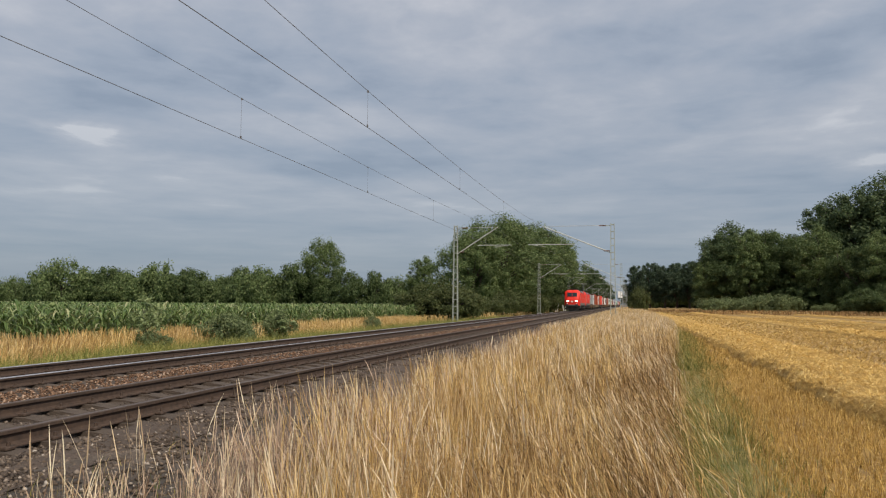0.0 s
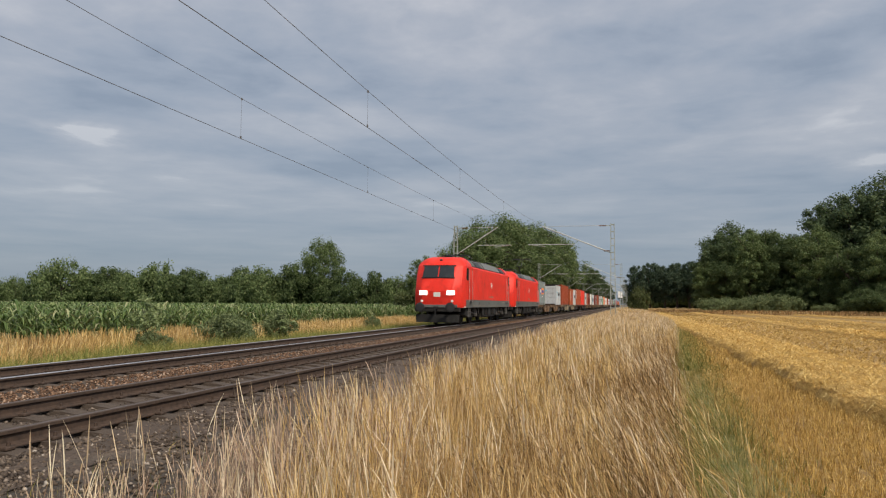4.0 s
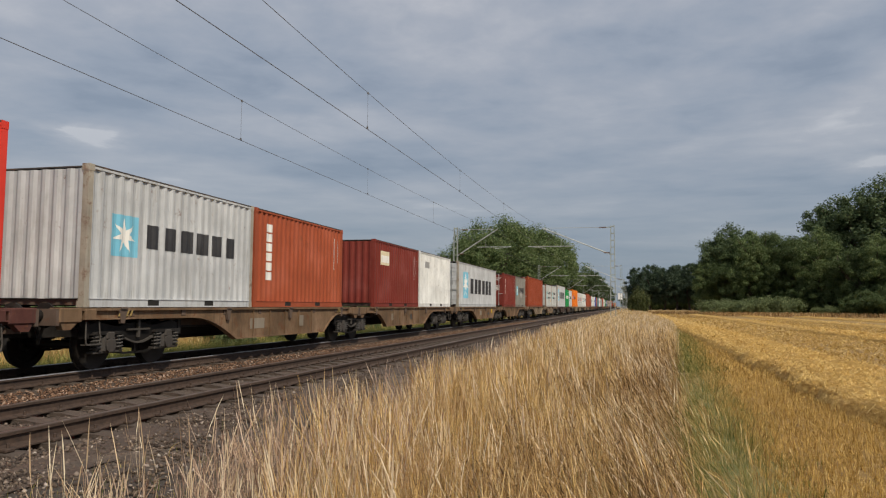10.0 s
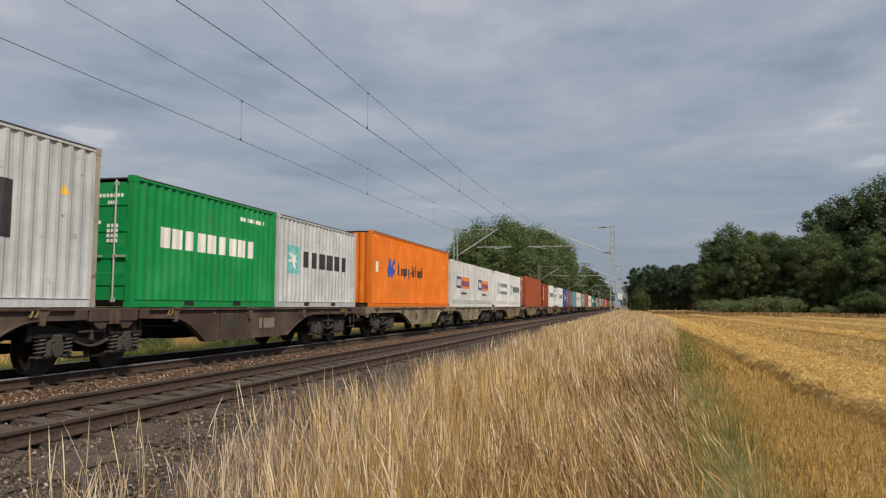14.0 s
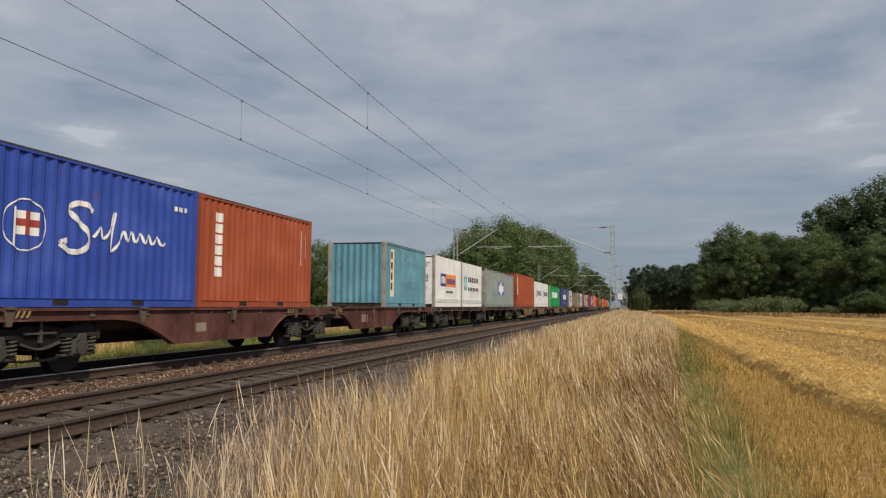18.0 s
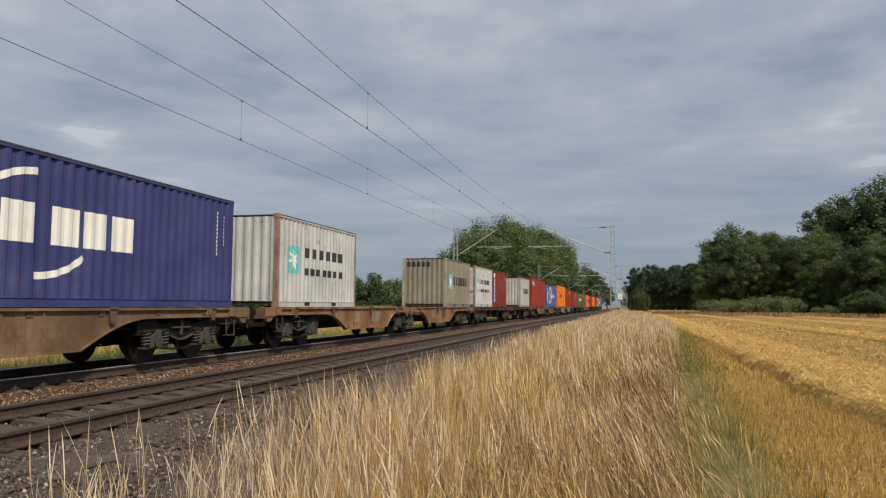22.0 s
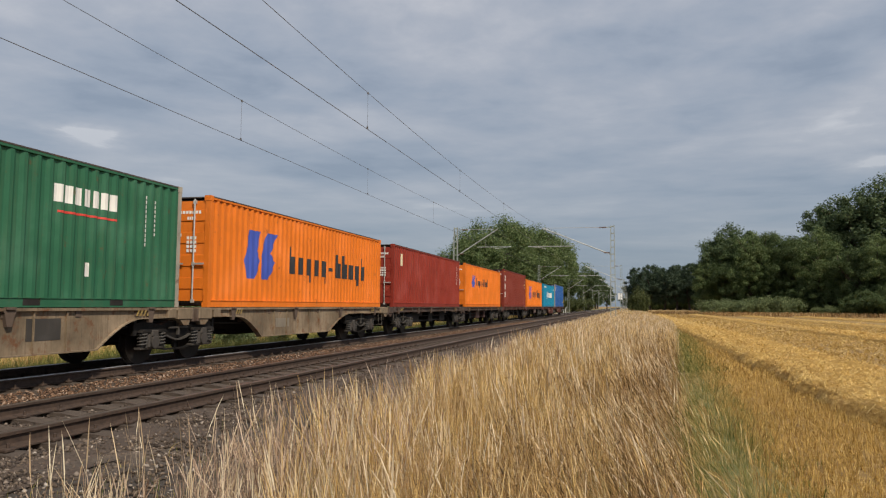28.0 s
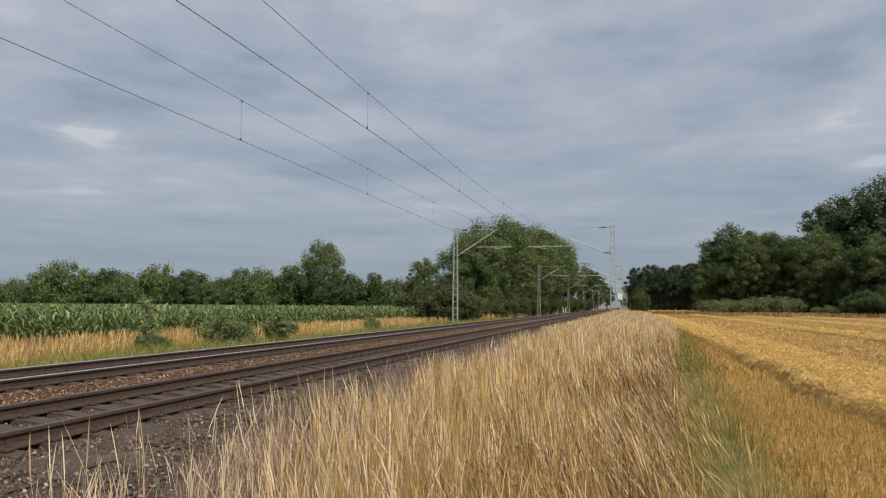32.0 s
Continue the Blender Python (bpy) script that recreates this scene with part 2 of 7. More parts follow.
M["cess"] = grainy("cess_gravel", [(0.35, (0.062, 0.046, 0.035)), (0.5, (0.125, 0.094, 0.071)), (0.68, (0.21, 0.162, 0.126))], 22, bscale=34, bump=0.9, dist=0.03, second=(0.7, (0.06, 0.05, 0.042)))
M["ballast"] = grainy("ballast_bed", [(0.3, (0.045, 0.033, 0.026)), (0.5, (0.09, 0.064, 0.048)), (0.7, (0.16, 0.115, 0.085))], 26, bscale=30, bump=1.0, dist=0.03, second=(0.6, (0.075, 0.055, 0.042)))
M["stone"] = islands("ballast_stone", [(0.0, (0.040, 0.031, 0.026)), (0.5, (0.085, 0.066, 0.054)), (0.88, (0.145, 0.115, 0.094)), (1.0, (0.28, 0.23, 0.19))], 0.9)
M["stone_dark"] = islands("cess_stone", [(0.0, (0.046, 0.034, 0.026)), (0.5, (0.112, 0.084, 0.063)), (0.93, (0.20, 0.155, 0.120)), (1.0, (0.46, 0.41, 0.36))], 0.9)
M["stone_rusty"] = islands("rusty_ballast_stone", [(0.0, (0.070, 0.040, 0.025)), (0.5, (0.155, 0.088, 0.054)), (0.88, (0.25, 0.155, 0.100)), (1.0, (0.46, 0.35, 0.27))], 0.9)
M["rail_side"] = grainy("rusty_rail", [(0.35, (0.036, 0.023, 0.017)), (0.6, (0.070, 0.044, 0.031))], 14, rough=0.8, bump=0.2)


def _head(nt, bs):
    a = noise_fac(nt, 1.5, 4, 0.6, (60, 1, 60))
    link(nt, ramp_of(nt, a, [(0.35, (0.40, 0.40, 0.42)), (0.65, (0.74, 0.74, 0.76))]), bs.inputs["Base Color"])
    bs.inputs["Metallic"].default_value = 0.8
    bs.inputs["Roughness"].default_value = 0.45


def _head_dull(nt, bs):
    a = noise_fac(nt, 1.5, 4, 0.6, (40, 1, 40))
    link(nt, ramp_of(nt, a, [(0.35, (0.095, 0.066, 0.050)), (0.65, (0.17, 0.128, 0.102))]), bs.inputs["Base Color"])
    bs.inputs["Metallic"].default_value = 0.6
    bs.inputs["Roughness"].default_value = 0.5


M["rail_head"] = material("worn_rail_head", _head)
M["rail_head_dull"] = material("dull_rail_head", _head_dull)
M["sleeper"] = grainy("sleeper_concrete", [(0.3, (0.050, 0.037, 0.029)), (0.6, (0.095, 0.071, 0.055))], 9, bump=0.5, second=(1.2, (0.072, 0.053, 0.040)))
M["galv"] = painted("galvanised_steel", (0.46, 0.48, 0.46), 0.55, 0.35, 0.2, dirty=0.35, rust=0.1)
M["mast"] = painted("weathered_mast_steel", (0.34, 0.37, 0.33), 0.6, 0.2, 0.25, dirty=0.4, rust=0.15)
M["wire"] = painted("contact_wire_copper", (0.13, 0.125, 0.125), 0.6, 0.3, 0.1, dirty=0.1)
M["porcelain"] = painted("brown_porcelain", (0.10, 0.05, 0.035), 0.3, 0, 0.1)
M["concrete"] = grainy("mast_foot_concrete", [(0.3, (0.30, 0.29, 0.27)), (0.7, (0.44, 0.42, 0.39))], 10)
# end stops widened: bright highlights and dark gaps put into the blades' colour
M["straw"] = islands("dry_grass_blade", [(0.0, (0.22, 0.135, 0.045)), (0.35, (0.50, 0.32, 0.11)), (0.72, (0.77, 0.535, 0.215)), (1.0, (0.95, 0.77, 0.44))], 0.75, patch=(0.40, 0.26, 0.13), through_light=0.25, patch_scale=0.6, tufted=0.8)
M["grass_green"] = islands("green_grass_blade", [(0.0, (0.060, 0.085, 0.020)), (0.4, (0.15, 0.168, 0.042)), (0.7, (0.27, 0.245, 0.070)), (1.0, (0.50, 0.38, 0.145))], 0.7, through_light=0.3, tufted=0.6)
M["weed_green"] = islands("green_weed_leaf", [(0.0, (0.09, 0.11, 0.026)), (0.45, (0.22, 0.235, 0.058)), (0.75, (0.34, 0.33, 0.10)), (1.0, (0.52, 0.45, 0.18))], 0.7, through_light=0.3)
# pale stalks: the sunlight on stems and seed heads is put into the colour
M["straw_pale"] = islands("sunlit_grass_stalk", [(0.0, (0.46, 0.33, 0.21)), (0.5, (0.72, 0.57, 0.38)), (1.0, (0.92, 0.82, 0.62))], 0.75, through_light=0.2)
M["straw_pink"] = islands("mauve_dry_grass", [(0.0, (0.17, 0.105, 0.070)), (0.5, (0.42, 0.295, 0.210)), (1.0, (0.74, 0.58, 0.45))], 0.75, through_light=0.2, tufted=0.5)
M["panicle"] = islands("brown_seed_panicle", [(0.0, (0.085, 0.050, 0.026)), (0.5, (0.265, 0.158, 0.070)), (0.85, (0.49, 0.33, 0.17)), (1.0, (0.78, 0.63, 0.40))], 0.8, through_light=0.2, tufted=0.6)
M["margin_green"] = grainy("mossy_field_margin", [(0.3, (0.06, 0.075, 0.022)), (0.5, (0.13, 0.14, 0.045)), (0.7, (0.24, 0.20, 0.07))], 7, second=(0.6, (0.21, 0.17, 0.06)))
M["straw_brown"] = islands("reddish_dry_grass", [(0.0, (0.085, 0.052, 0.022)), (0.5, (0.305, 0.182, 0.070)), (0.9, (0.53, 0.35, 0.160)), (1.0, (0.78, 0.60, 0.35))], 0.75, through_light=0.2, tufted=0.8)
M["stubble"] = islands("stubble_stalk", [(0.0, (0.20, 0.115, 0.030)), (0.5, (0.44, 0.28, 0.075)), (1.0, (0.78, 0.56, 0.21))], 0.75, through_light=0.15)
M["heap"] = islands("loose_straw", [(0.0, (0.32, 0.18, 0.04)), (0.5, (0.66, 0.41, 0.10)), (1.0, (0.95, 0.75, 0.33))], 0.65, through_light=0.15)
M["heap_bed"] = grainy("straw_swath", [(0.3, (0.27, 0.155, 0.036)), (0.5, (0.46, 0.285, 0.075)), (0.7, (0.66, 0.46, 0.15))], 14, bscale=22, bump=1.0, dist=0.05, stretch=(1, 0.4, 1))
M["corn_leaf"] = islands("maize_leaf", [(0.0, (0.060, 0.11, 0.028)), (0.5, (0.13, 0.19, 0.062)), (0.85, (0.24, 0.29, 0.12)), (1.0, (0.42, 0.42, 0.24))], 0.5, through_light=0.25)
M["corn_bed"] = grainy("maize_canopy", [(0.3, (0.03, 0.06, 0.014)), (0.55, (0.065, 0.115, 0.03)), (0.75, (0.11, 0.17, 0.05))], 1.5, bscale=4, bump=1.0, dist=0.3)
# leaf_e: the bluish haze of distance is put into the leaf colour
for key, a, b, c in (("leaf_a", (0.050, 0.082, 0.030), (0.090, 0.130, 0.050), (0.150, 0.190, 0.078)),
                     ("leaf_b", (0.080, 0.122, 0.044), (0.148, 0.205, 0.080), (0.240, 0.290, 0.125)),
                     ("leaf_c", (0.056, 0.092, 0.042), (0.098, 0.142, 0.066), (0.160, 0.200, 0.094)),
                     ("leaf_d", (0.110, 0.150, 0.066), (0.180, 0.225, 0.105), (0.270, 0.310, 0.150)),
                     ("leaf_f", (0.055, 0.078, 0.028), (0.100, 0.122, 0.046), (0.160, 0.172, 0.070)),
                     ("leaf_pale", (0.15, 0.20, 0.085), (0.25, 0.31, 0.14), (0.36, 0.42, 0.22)),
                     ("leaf_e", (0.040, 0.070, 0.042), (0.068, 0.102, 0.062), (0.105, 0.140, 0.085))):
    M[key] = islands("foliage_" + key[5:], [(0.0, a), (0.55, b), (1.0, c)], 0.6, through_light=0.42)
M["bark"] = grainy("tree_bark", [(0.3, (0.045, 0.035, 0.026)), (0.7, (0.11, 0.088, 0.066))], 6, bump=0.8, dist=0.05, bscale=12, stretch=(1, 1, 0.25))
M["rubber"] = painted("black_rubber", (0.012, 0.012, 0.012), 0.7, 0, 0.1, dirty=0.2)

# ---- ground, track ----
XN, XF = -6.655, -10.626          # centre lines of the near and the far track
rng = np.random.default_rng(7)


def ground_z(x):
    """Height of the ground across the line."""
    px = [-5000, -60, -22, -15.2, -14.2, -13.0, -12.2, -11.75, -11.55, -9.75, -9.5, -8.0, -7.75, -5.75, -5.5, -5.2, -4.7, -3.9, -3.2, -2.4, 0.6, 5000]
    pz = [-0.80, -0.80, -0.75, -0.62, -0.55, -0.30, -0.20, -0.20, -0.235, -0.235, -0.205, -0.205, -0.232, -0.232, -0.198, -0.205, -0.27, -0.40, -0.44, -0.46, -0.46, -0.50]
    return np.interp(x, px, pz)


def sheet(name, xs, ys, mat, lift=0.0, rough_z=0.0, label="", category="ground", wavy=False):
    X, Y = np.meshgrid(xs, ys, indexing="ij")
    if wavy:
        for k, q in ((0, 1), (-1, -1)):
            X[k] += q * (0.10 * np.sin(Y[k] * 1.9 + k) + 0.07 * np.sin(Y[k] * 5.3))
    Z = ground_z(X) + lift
    if rough_z:
        Z = Z + rough_z * (np.sin(X * 5.1 + Y * 1.3) + np.sin(Y * 3.7 - X * 2.2) + rng.normal(0, 0.8, X.shape)) * 0.4
    V = np.stack([X, Y, Z], -1).reshape(-1, 3)
    n, m = len(xs), len(ys)
    i = (np.arange(n - 1)[:, None] * m + np.arange(m - 1)[None]).reshape(-1)
    me = quads(name, V, 4, mat, np.stack([i, i + m, i + m + 1, i + 1], -1))
    me.polygons.foreach_set("use_smooth", [True] * len(me.polygons))
    ob = new(name, me)
    return tagged(ob, label, category, kind="structure")


ys_far = np.concatenate([[-4500, -900, -200], np.arange(-40, 120, 8), np.arange(120, 500, 40), [600, 900, 1500, 2500, 4500]])
sheet("ground", np.concatenate([[-4500, -900, -200, -60, -40, -30], np.arange(-26, 26, 1.0), [30, 45, 70, 120, 300, 900, 4500]]), ys_far,
      M["soil"], -0.03, label="flat harvested grain field with dry earth", category="field")
ys_near = np.concatenate([np.arange(-30, 60, 0.5), np.arange(60, 140, 4), np.arange(140, 500, 30), [600, 1000, 1600]])
sheet("verge", np.arange(-3.0, 1.3, 0.25), ys_near, M["verge_dry"], 0.0, 0.02, "dry grassy strip of earth beside the railway", "verge", True)
sheet("far_verge", np.arange(-21, -12.9, 0.5), ys_near, M["verge_far"], 0.0, 0.02, "dry grassy strip of earth between railway and maize", "verge")
sheet("cess", np.arange(-4.9, -2.9, 0.12), ys_near, M["cess"], 0.006, 0.025, "dark gravel path along the ballast", "gravel path", True)
sheet("ballast_bed", np.arange(-13.0, -4.7, 0.15), ys_near, M["ballast"], 0.01, 0.03, "brown stone ballast bed under two railway tracks", "ballast")


def stones(n, x0, x1, y0, y1, r0, r1, mat, name, label, sink=0.2, lift=0.0, keep=None):
    """Loose broken stones lying on the ground."""
    x = rng.uniform(x0, x1, n)
    y = y0 + (y1 - y0) * rng.uniform(0, 1, n) ** 1.7
    if keep is not None:
        k = keep(x, y)
        x, y = x[k], y[k]
    n = len(x)
    r = rng.uniform(r0, r1, n)
    base = np.array([(1, 0, 0), (0, 1, 0), (-1, 0, 0), (0, -1, 0), (0, 0, 1), (0, 0, -1)], float)
    P = base[None] * rng.uniform(0.6, 1.15, (n, 6, 1)) + rng.normal(0, 0.22, (n, 6, 3))
    P *= (r[:, None] * np.stack([np.ones(n), rng.uniform(0.6, 1.1, n), rng.uniform(0.5, 0.85, n)], -1))[:, None, :]
    a = rng.uniform(0, 6.28, n)
    c, s = np.cos(a)[:, None], np.sin(a)[:, None]
    P = np.stack([P[..., 0] * c - P[..., 1] * s, P[..., 0] * s + P[..., 1] * c, P[..., 2]], -1)
    P += np.stack([x, y, ground_z(x) + lift + r * (0.6 - sink)], -1)[:, None, :]
    F = np.array([(0, 1, 4), (1, 2, 4), (2, 3, 4), (3, 0, 4), (1, 0, 5), (2, 1, 5), (3, 2, 5), (0, 3, 5)])
    me = quads(name, P.reshape(-1, 3), 3, mat, (np.arange(n)[:, None, None] * 6 + F[None]).reshape(-1, 3))
    return tagged(new(name, me), label, "stones", kind="stuff")


stones(24000, -5.6, -2.5, 4.0, 40, 0.010, 0.034, M["stone_dark"], "cess_stones", "loose dark broken stones beside the track", lift=0.0)
stones(5000, -5.6, -2.5, 4.0, -14, 0.014, 0.040, M["stone_dark"], "cess_stones", "loose dark broken stones beside the track")
stones(9000, -13.0, -4.7, 6.0, -16, 0.018, 0.036, M["stone"], "ballast_stones", "brown broken ballast stones of the tracks")
stones(16000, -8.7, -4.7, 4.5, 60, 0.018, 0.036, M["stone"], "ballast_stones", "brown broken ballast stones of the near track")
stones(12000, -9.35, -7.9, 6, 70, 0.018, 0.036, M["stone_rusty"], "ballast_stones", "rust-brown ballast stones between the two tracks", lift=0.03)
stones(9000, -13.0, -9.3, 8, 80, 0.020, 0.038, M["stone"], "ballast_stones", "brown broken ballast stones of the far track")

field_rim = lambda y: 0.50 + np.clip(0.043 * (y - 5), -0.1, 1.75)


def field_margin():
    """The mossy strip of earth between the tall grass and the stubble."""
    ys = np.concatenate([np.arange(-14, 60, 0.4), np.arange(60, 210, 5.0)])
    u = np.linspace(0, 1, 7)
    wide = 0.80 + np.clip(0.012 * (ys - 8), 0, 0.5) + 0.10 * np.sin(ys * 1.7) + 0.07 * np.sin(ys * 4.3)
    X = (field_rim(ys) - 0.45)[None] + u[:, None] * (wide + 0.45)[None]
    Y = np.repeat(ys[None], 7, 0)
    Z = ground_z(X) + 0.006 - 0.03 * (u[:, None] > 0.95) + 0.004 * np.sin(X * 9 + Y * 5) * (X > 1.4) + 0.03 * (X <= 1.4) * (u[:, None] < 0.95) - 0.06 * (u[:, None] < 0.05)
    m = len(ys)
    i = (np.arange(6)[:, None] * m + np.arange(m - 1)[None]).reshape(-1)
    me = quads("field_margin", np.stack([X, Y, Z], -1), 4, M["margin_green"], np.stack([i, i + m, i + m + 1, i + 1], -1))
    me.polygons.foreach_set("use_smooth", [True] * len(me.polygons))
    tagged(new("field_margin", me), "mossy green strip of earth along the stubble", "verge", kind="structure")


field_margin()

# rails: foot, web and head
RAIL = [(-0.075, -0.172), (0.075, -0.172), (0.075, -0.160), (0.020, -0.146), (0.0085, -0.125), (0.0085, -0.055), (0.036, -0.040), (0.036, -0.012),
        (-0.036, -0.012), (-0.036, -0.040), (-0.0085, -0.055), (-0.0085, -0.125), (-0.020, -0.146), (-0.075, -0.160)]
HEAD = [(-0.036, -0.0119), (0.036, -0.0119), (0.0345, -0.004), (0.024, 0.0), (-0.024, 0.0), (-0.0345, -0.004)]
RAIL_Y = (-60, 0, 20, 60, 150, 400, 1600)


def sleeper_mesh():
    g = Geo()
    g.loft([[(-1.30, y0, -0.40), (1.30, y0, -0.40), (1.30, y0, -0.215), (0.98, y0, -0.178), (0.52, y0, -0.178), (0.30, y0, -0.205),
             (-0.30, y0, -0.205), (-0.52, y0, -0.178), (-0.98, y0, -0.178), (-1.30, y0, -0.215)] for y0 in (-0.13, 0.13)], caps=True)
    return g.mesh("sleeper", M["sleeper"])


def clip_mesh():
    g = Geo()
    for s in (-1, 1):
        g.box(s * 0.11 - 0.05, s * 0.11 + 0.05, -0.06, 0.06, -0.178, -0.135, 0.012)
        g.tube((s * 0.12, 0, -0.14), (s * 0.12, 0, -0.095), 0.018, 6)
    return g.mesh("rail_clip", M["rail_side"])


SLEEPER, CLIP = sleeper_mesh(), clip_mesh()


def track(name, xc, head, label, n_near):
    t = tagged(new(name), label, "railway track", "tracks of the line", kind="structure")
    t.location = (xc, 0, 0)
    for s in (-1, 1):
        r = part("rail", Geo().loft([[(s * 0.7535 + x, y, z) for x, z in RAIL] for y in RAIL_Y], caps=True), M["rail_side"], t, "rusty steel rail")
        part("rail_head", Geo().loft([[(s * 0.7535 + x, y, z) for x, z in HEAD] for y in RAIL_Y], caps=True), head, r, "worn running surface")
    for k in range(n_near):
        sl = put("sleeper", SLEEPER, t, pose(0, 4.2 + 0.6 * k, 0))
        if k < 36:
            for s in (-1, 1):
                put("rail_clip", CLIP, sl, pose(s * 0.7535, 0, 0))
    g = Geo()
    for k in range(420):
        y = 4.2 + 0.6 * (n_near + k) if k < 390 else 4.2 - 0.6 * (k - 389)
        g.box(-1.30, 1.30, y - 0.13, y + 0.13, -0.30, -0.185)
    tagged(part("distant_sleepers", g, M["sleeper"], t), kind="stuff")
    return t


track("near_track", XN, M["rail_head_dull"], "near railway track with dull rails on concrete sleepers", 130)
track("far_track", XF, M["rail_head"], "far railway track with shiny rails on concrete sleepers", 120)

# ---- catenary ----
MAST_Y = [-2.0, 60.0, 118.5, 177.0, 235.5, 294.0, 352.5, 411.0]
MX_L, MX_R = -14.0, -1.28


def lattice_mast(x, y, h, side, foot):
    """A lattice mast; side: +1 when its track lies to the right."""
    t = tagged(new("catenary_mast"), "grey lattice steel mast carrying the overhead line", "mast", "catenary masts")
    t.location = (x, y, foot)
    H = h - foot
    part("foot", Geo().box(-0.32, 0.32, -0.32, 0.32, -0.25, 0.18, 0.03), M["concrete"], t, "square concrete foot")
    hw = lambda z: 0.20 - 0.075 * z / H
    for sx in (-1, 1):
        for sy in (-1, 1):
            part("leg", Geo().tube((sx * hw(0), sy * hw(0) * 0.8, 0.1), (sx * hw(H), sy * hw(H) * 0.8, H), 0.042, 4, 0.036), M["mast"], t)
    n = 15
    for k in range(n):
        z = 0.35 + (H - 0.45) * k / (n - 1)
        w, d = hw(z), hw(z) * 0.8
        g = Geo()
        for sy in (-1, 1):
            g.box(-w, w, sy * d - 0.012, sy * d + 0.012, z - 0.028, z + 0.028)
        for sx in (-1, 1):
            g.box(sx * w - 0.012, sx * w + 0.012, -d, d, z - 0.028, z + 0.028)
        part("batten", g, M["mast"], t)
    ZT, ZC, ZA = 7.50 - foot, 6.04 - foot, 5.35 - foot
    reach = abs((XF if side > 0 else XN) - x)
    part("bracket", Geo().box(side * 0.1, side * 0.55, -0.035, 0.035, ZT - 0.03, ZT + 0.03), M["mast"], t)
    stay = part("top_stay", Geo().tube((side * 0.5, 0, ZT), (side * (reach - 0.15), 0, ZT + 0.02), 0.018, 6), M["galv"], t)
    part("insulator", Geo().turned([(side * (0.5 + 0.06 * i), 0.065 if i % 2 else 0.035) for i in range(10)], "x", (0, 0, ZT), 10), M["porcelain"], t, "ribbed brown insulator")
    arm = part("cantilever_tube", Geo().tube((side * 0.15, 0, ZA), (side * (reach + 0.15), 0, ZT + 0.02), 0.045, 8), M["galv"], t, "slanting galvanised tube")
    part("insulator", Geo().turned([(side * (0.22 + 0.06 * i), 0.07 if i % 2 else 0.04) for i in range(9)], "x", (0, 0, ZA + 0.14), 10), M["porcelain"], t)
    part("registration_tube", Geo().tube((side * (reach * 0.55), 0, ZC), (side * (reach + 1.3), 0, ZC), 0.03, 8), M["galv"], t)
    part("steady_arm", Geo().tube((side * (reach + 1.0), 0, ZC - 0.03), (side * (reach - 0.1), 0, ZC - 0.16), 0.02, 6), M["galv"], t)
    part("dropper_link", Geo().tube((side * (reach * 0.75), 0, ZC), (side * (reach * 0.75), 0, ZC + 0.62), 0.012, 5), M["galv"], t)
    return t


for k, y in enumerate(MAST_Y):
    lattice_mast(MX_L, y, 7.72, 1, -0.45)
    lattice_mast(MX_R, y, 7.66, -1, -0.45)


def messenger_z(y, sag):
    for a, b in zip(MAST_Y, MAST_Y[1:]):
        if a <= y <= b:
            s = (y - a) / (b - a)
            return 7.52 - sag * 4 * s * (1 - s)
    return 7.52


def overhead_line(xc, ys_drop, sag):
    t = tagged(new("overhead_line"), "dark copper contact wire hung from a messenger wire", "overhead line", "overhead lines")
    ys = [-40.0, -20.0] + list(np.arange(-2, 120, 3.0)) + list(np.arange(120, 412, 8.0))
    part("contact_wire", Geo().path([(xc, y, 5.86) for y in ys], 0.0078, 6), M["wire"], t)
    part("messenger_wire", Geo().path([(xc, y, messenger_z(y, sag)) for y in ys], 0.0066, 6), M["wire"], t)
    for y in ys_drop:
        g = Geo().tube((xc, y, 5.85), (xc, y, messenger_z(y, sag)), 0.0035, 4)
        g.box(xc - 0.012, xc + 0.012, y - 0.03, y + 0.03, 5.86, 5.93)
        g.box(xc - 0.012, xc + 0.012, y - 0.03, y + 0.03, messenger_z(y, sag) - 0.04, messenger_z(y, sag) + 0.02)
        part("dropper", g, M["wire"], t)
    return t


overhead_line(XN, [7.6, 18.2, 29.2, 40.0, 50.5, 68, 79, 90, 101, 111, 127, 138, 149, 160], 0.78)
overhead_line(XF, [7.6, 18.7, 29.2, 40.0, 50.5, 68, 79, 90, 101, 111, 127, 138, 149, 160], 0.58)

# ---- plants ----
def scatter_blades(n, x0, x1, y0, y1, h0, h1, w, lean=0.12, power=1.0, head=0.0, keep=None, z_of=ground_z, curve=0.08, drift=(0, 0)):
    x = rng.uniform(x0, x1, n)
    y = y0 + (y1 - y0) * rng.uniform(0, 1, n) ** power
    if keep is not None:
        k = keep(x, y)
        x, y = x[k], y[k]
    n = len(x)
    h = rng.uniform(h0, h1, n)
    base = np.stack([x, y, z_of(x) - 0.02], -1)
    off = rng.normal(0, lean, (n, 2)) * h[:, None] + np.array(drift) * h[:, None]
    top = base + np.stack([off[:, 0], off[:, 1], h], -1)
    bend = np.concatenate([rng.normal(0, curve, (n, 2)) * h[:, None], np.zeros((n, 1))], -1)
    ww = w * rng.uniform(0.7, 1.3, n)
    if head > 0:
        prof = np.array([1.0, 0.9, 0.7, head, head * 0.8, 0.25])
        lev = [0, 0.4, 0.82, 0.87, 0.94, 1.0]
    else:
        prof, lev = np.array([1.0, 0.85, 0.5, 0.1]), None
    return ribbons(base, top, bend, ww[:, None] * prof[None], rng.uniform(0, 3.14, n), lev)


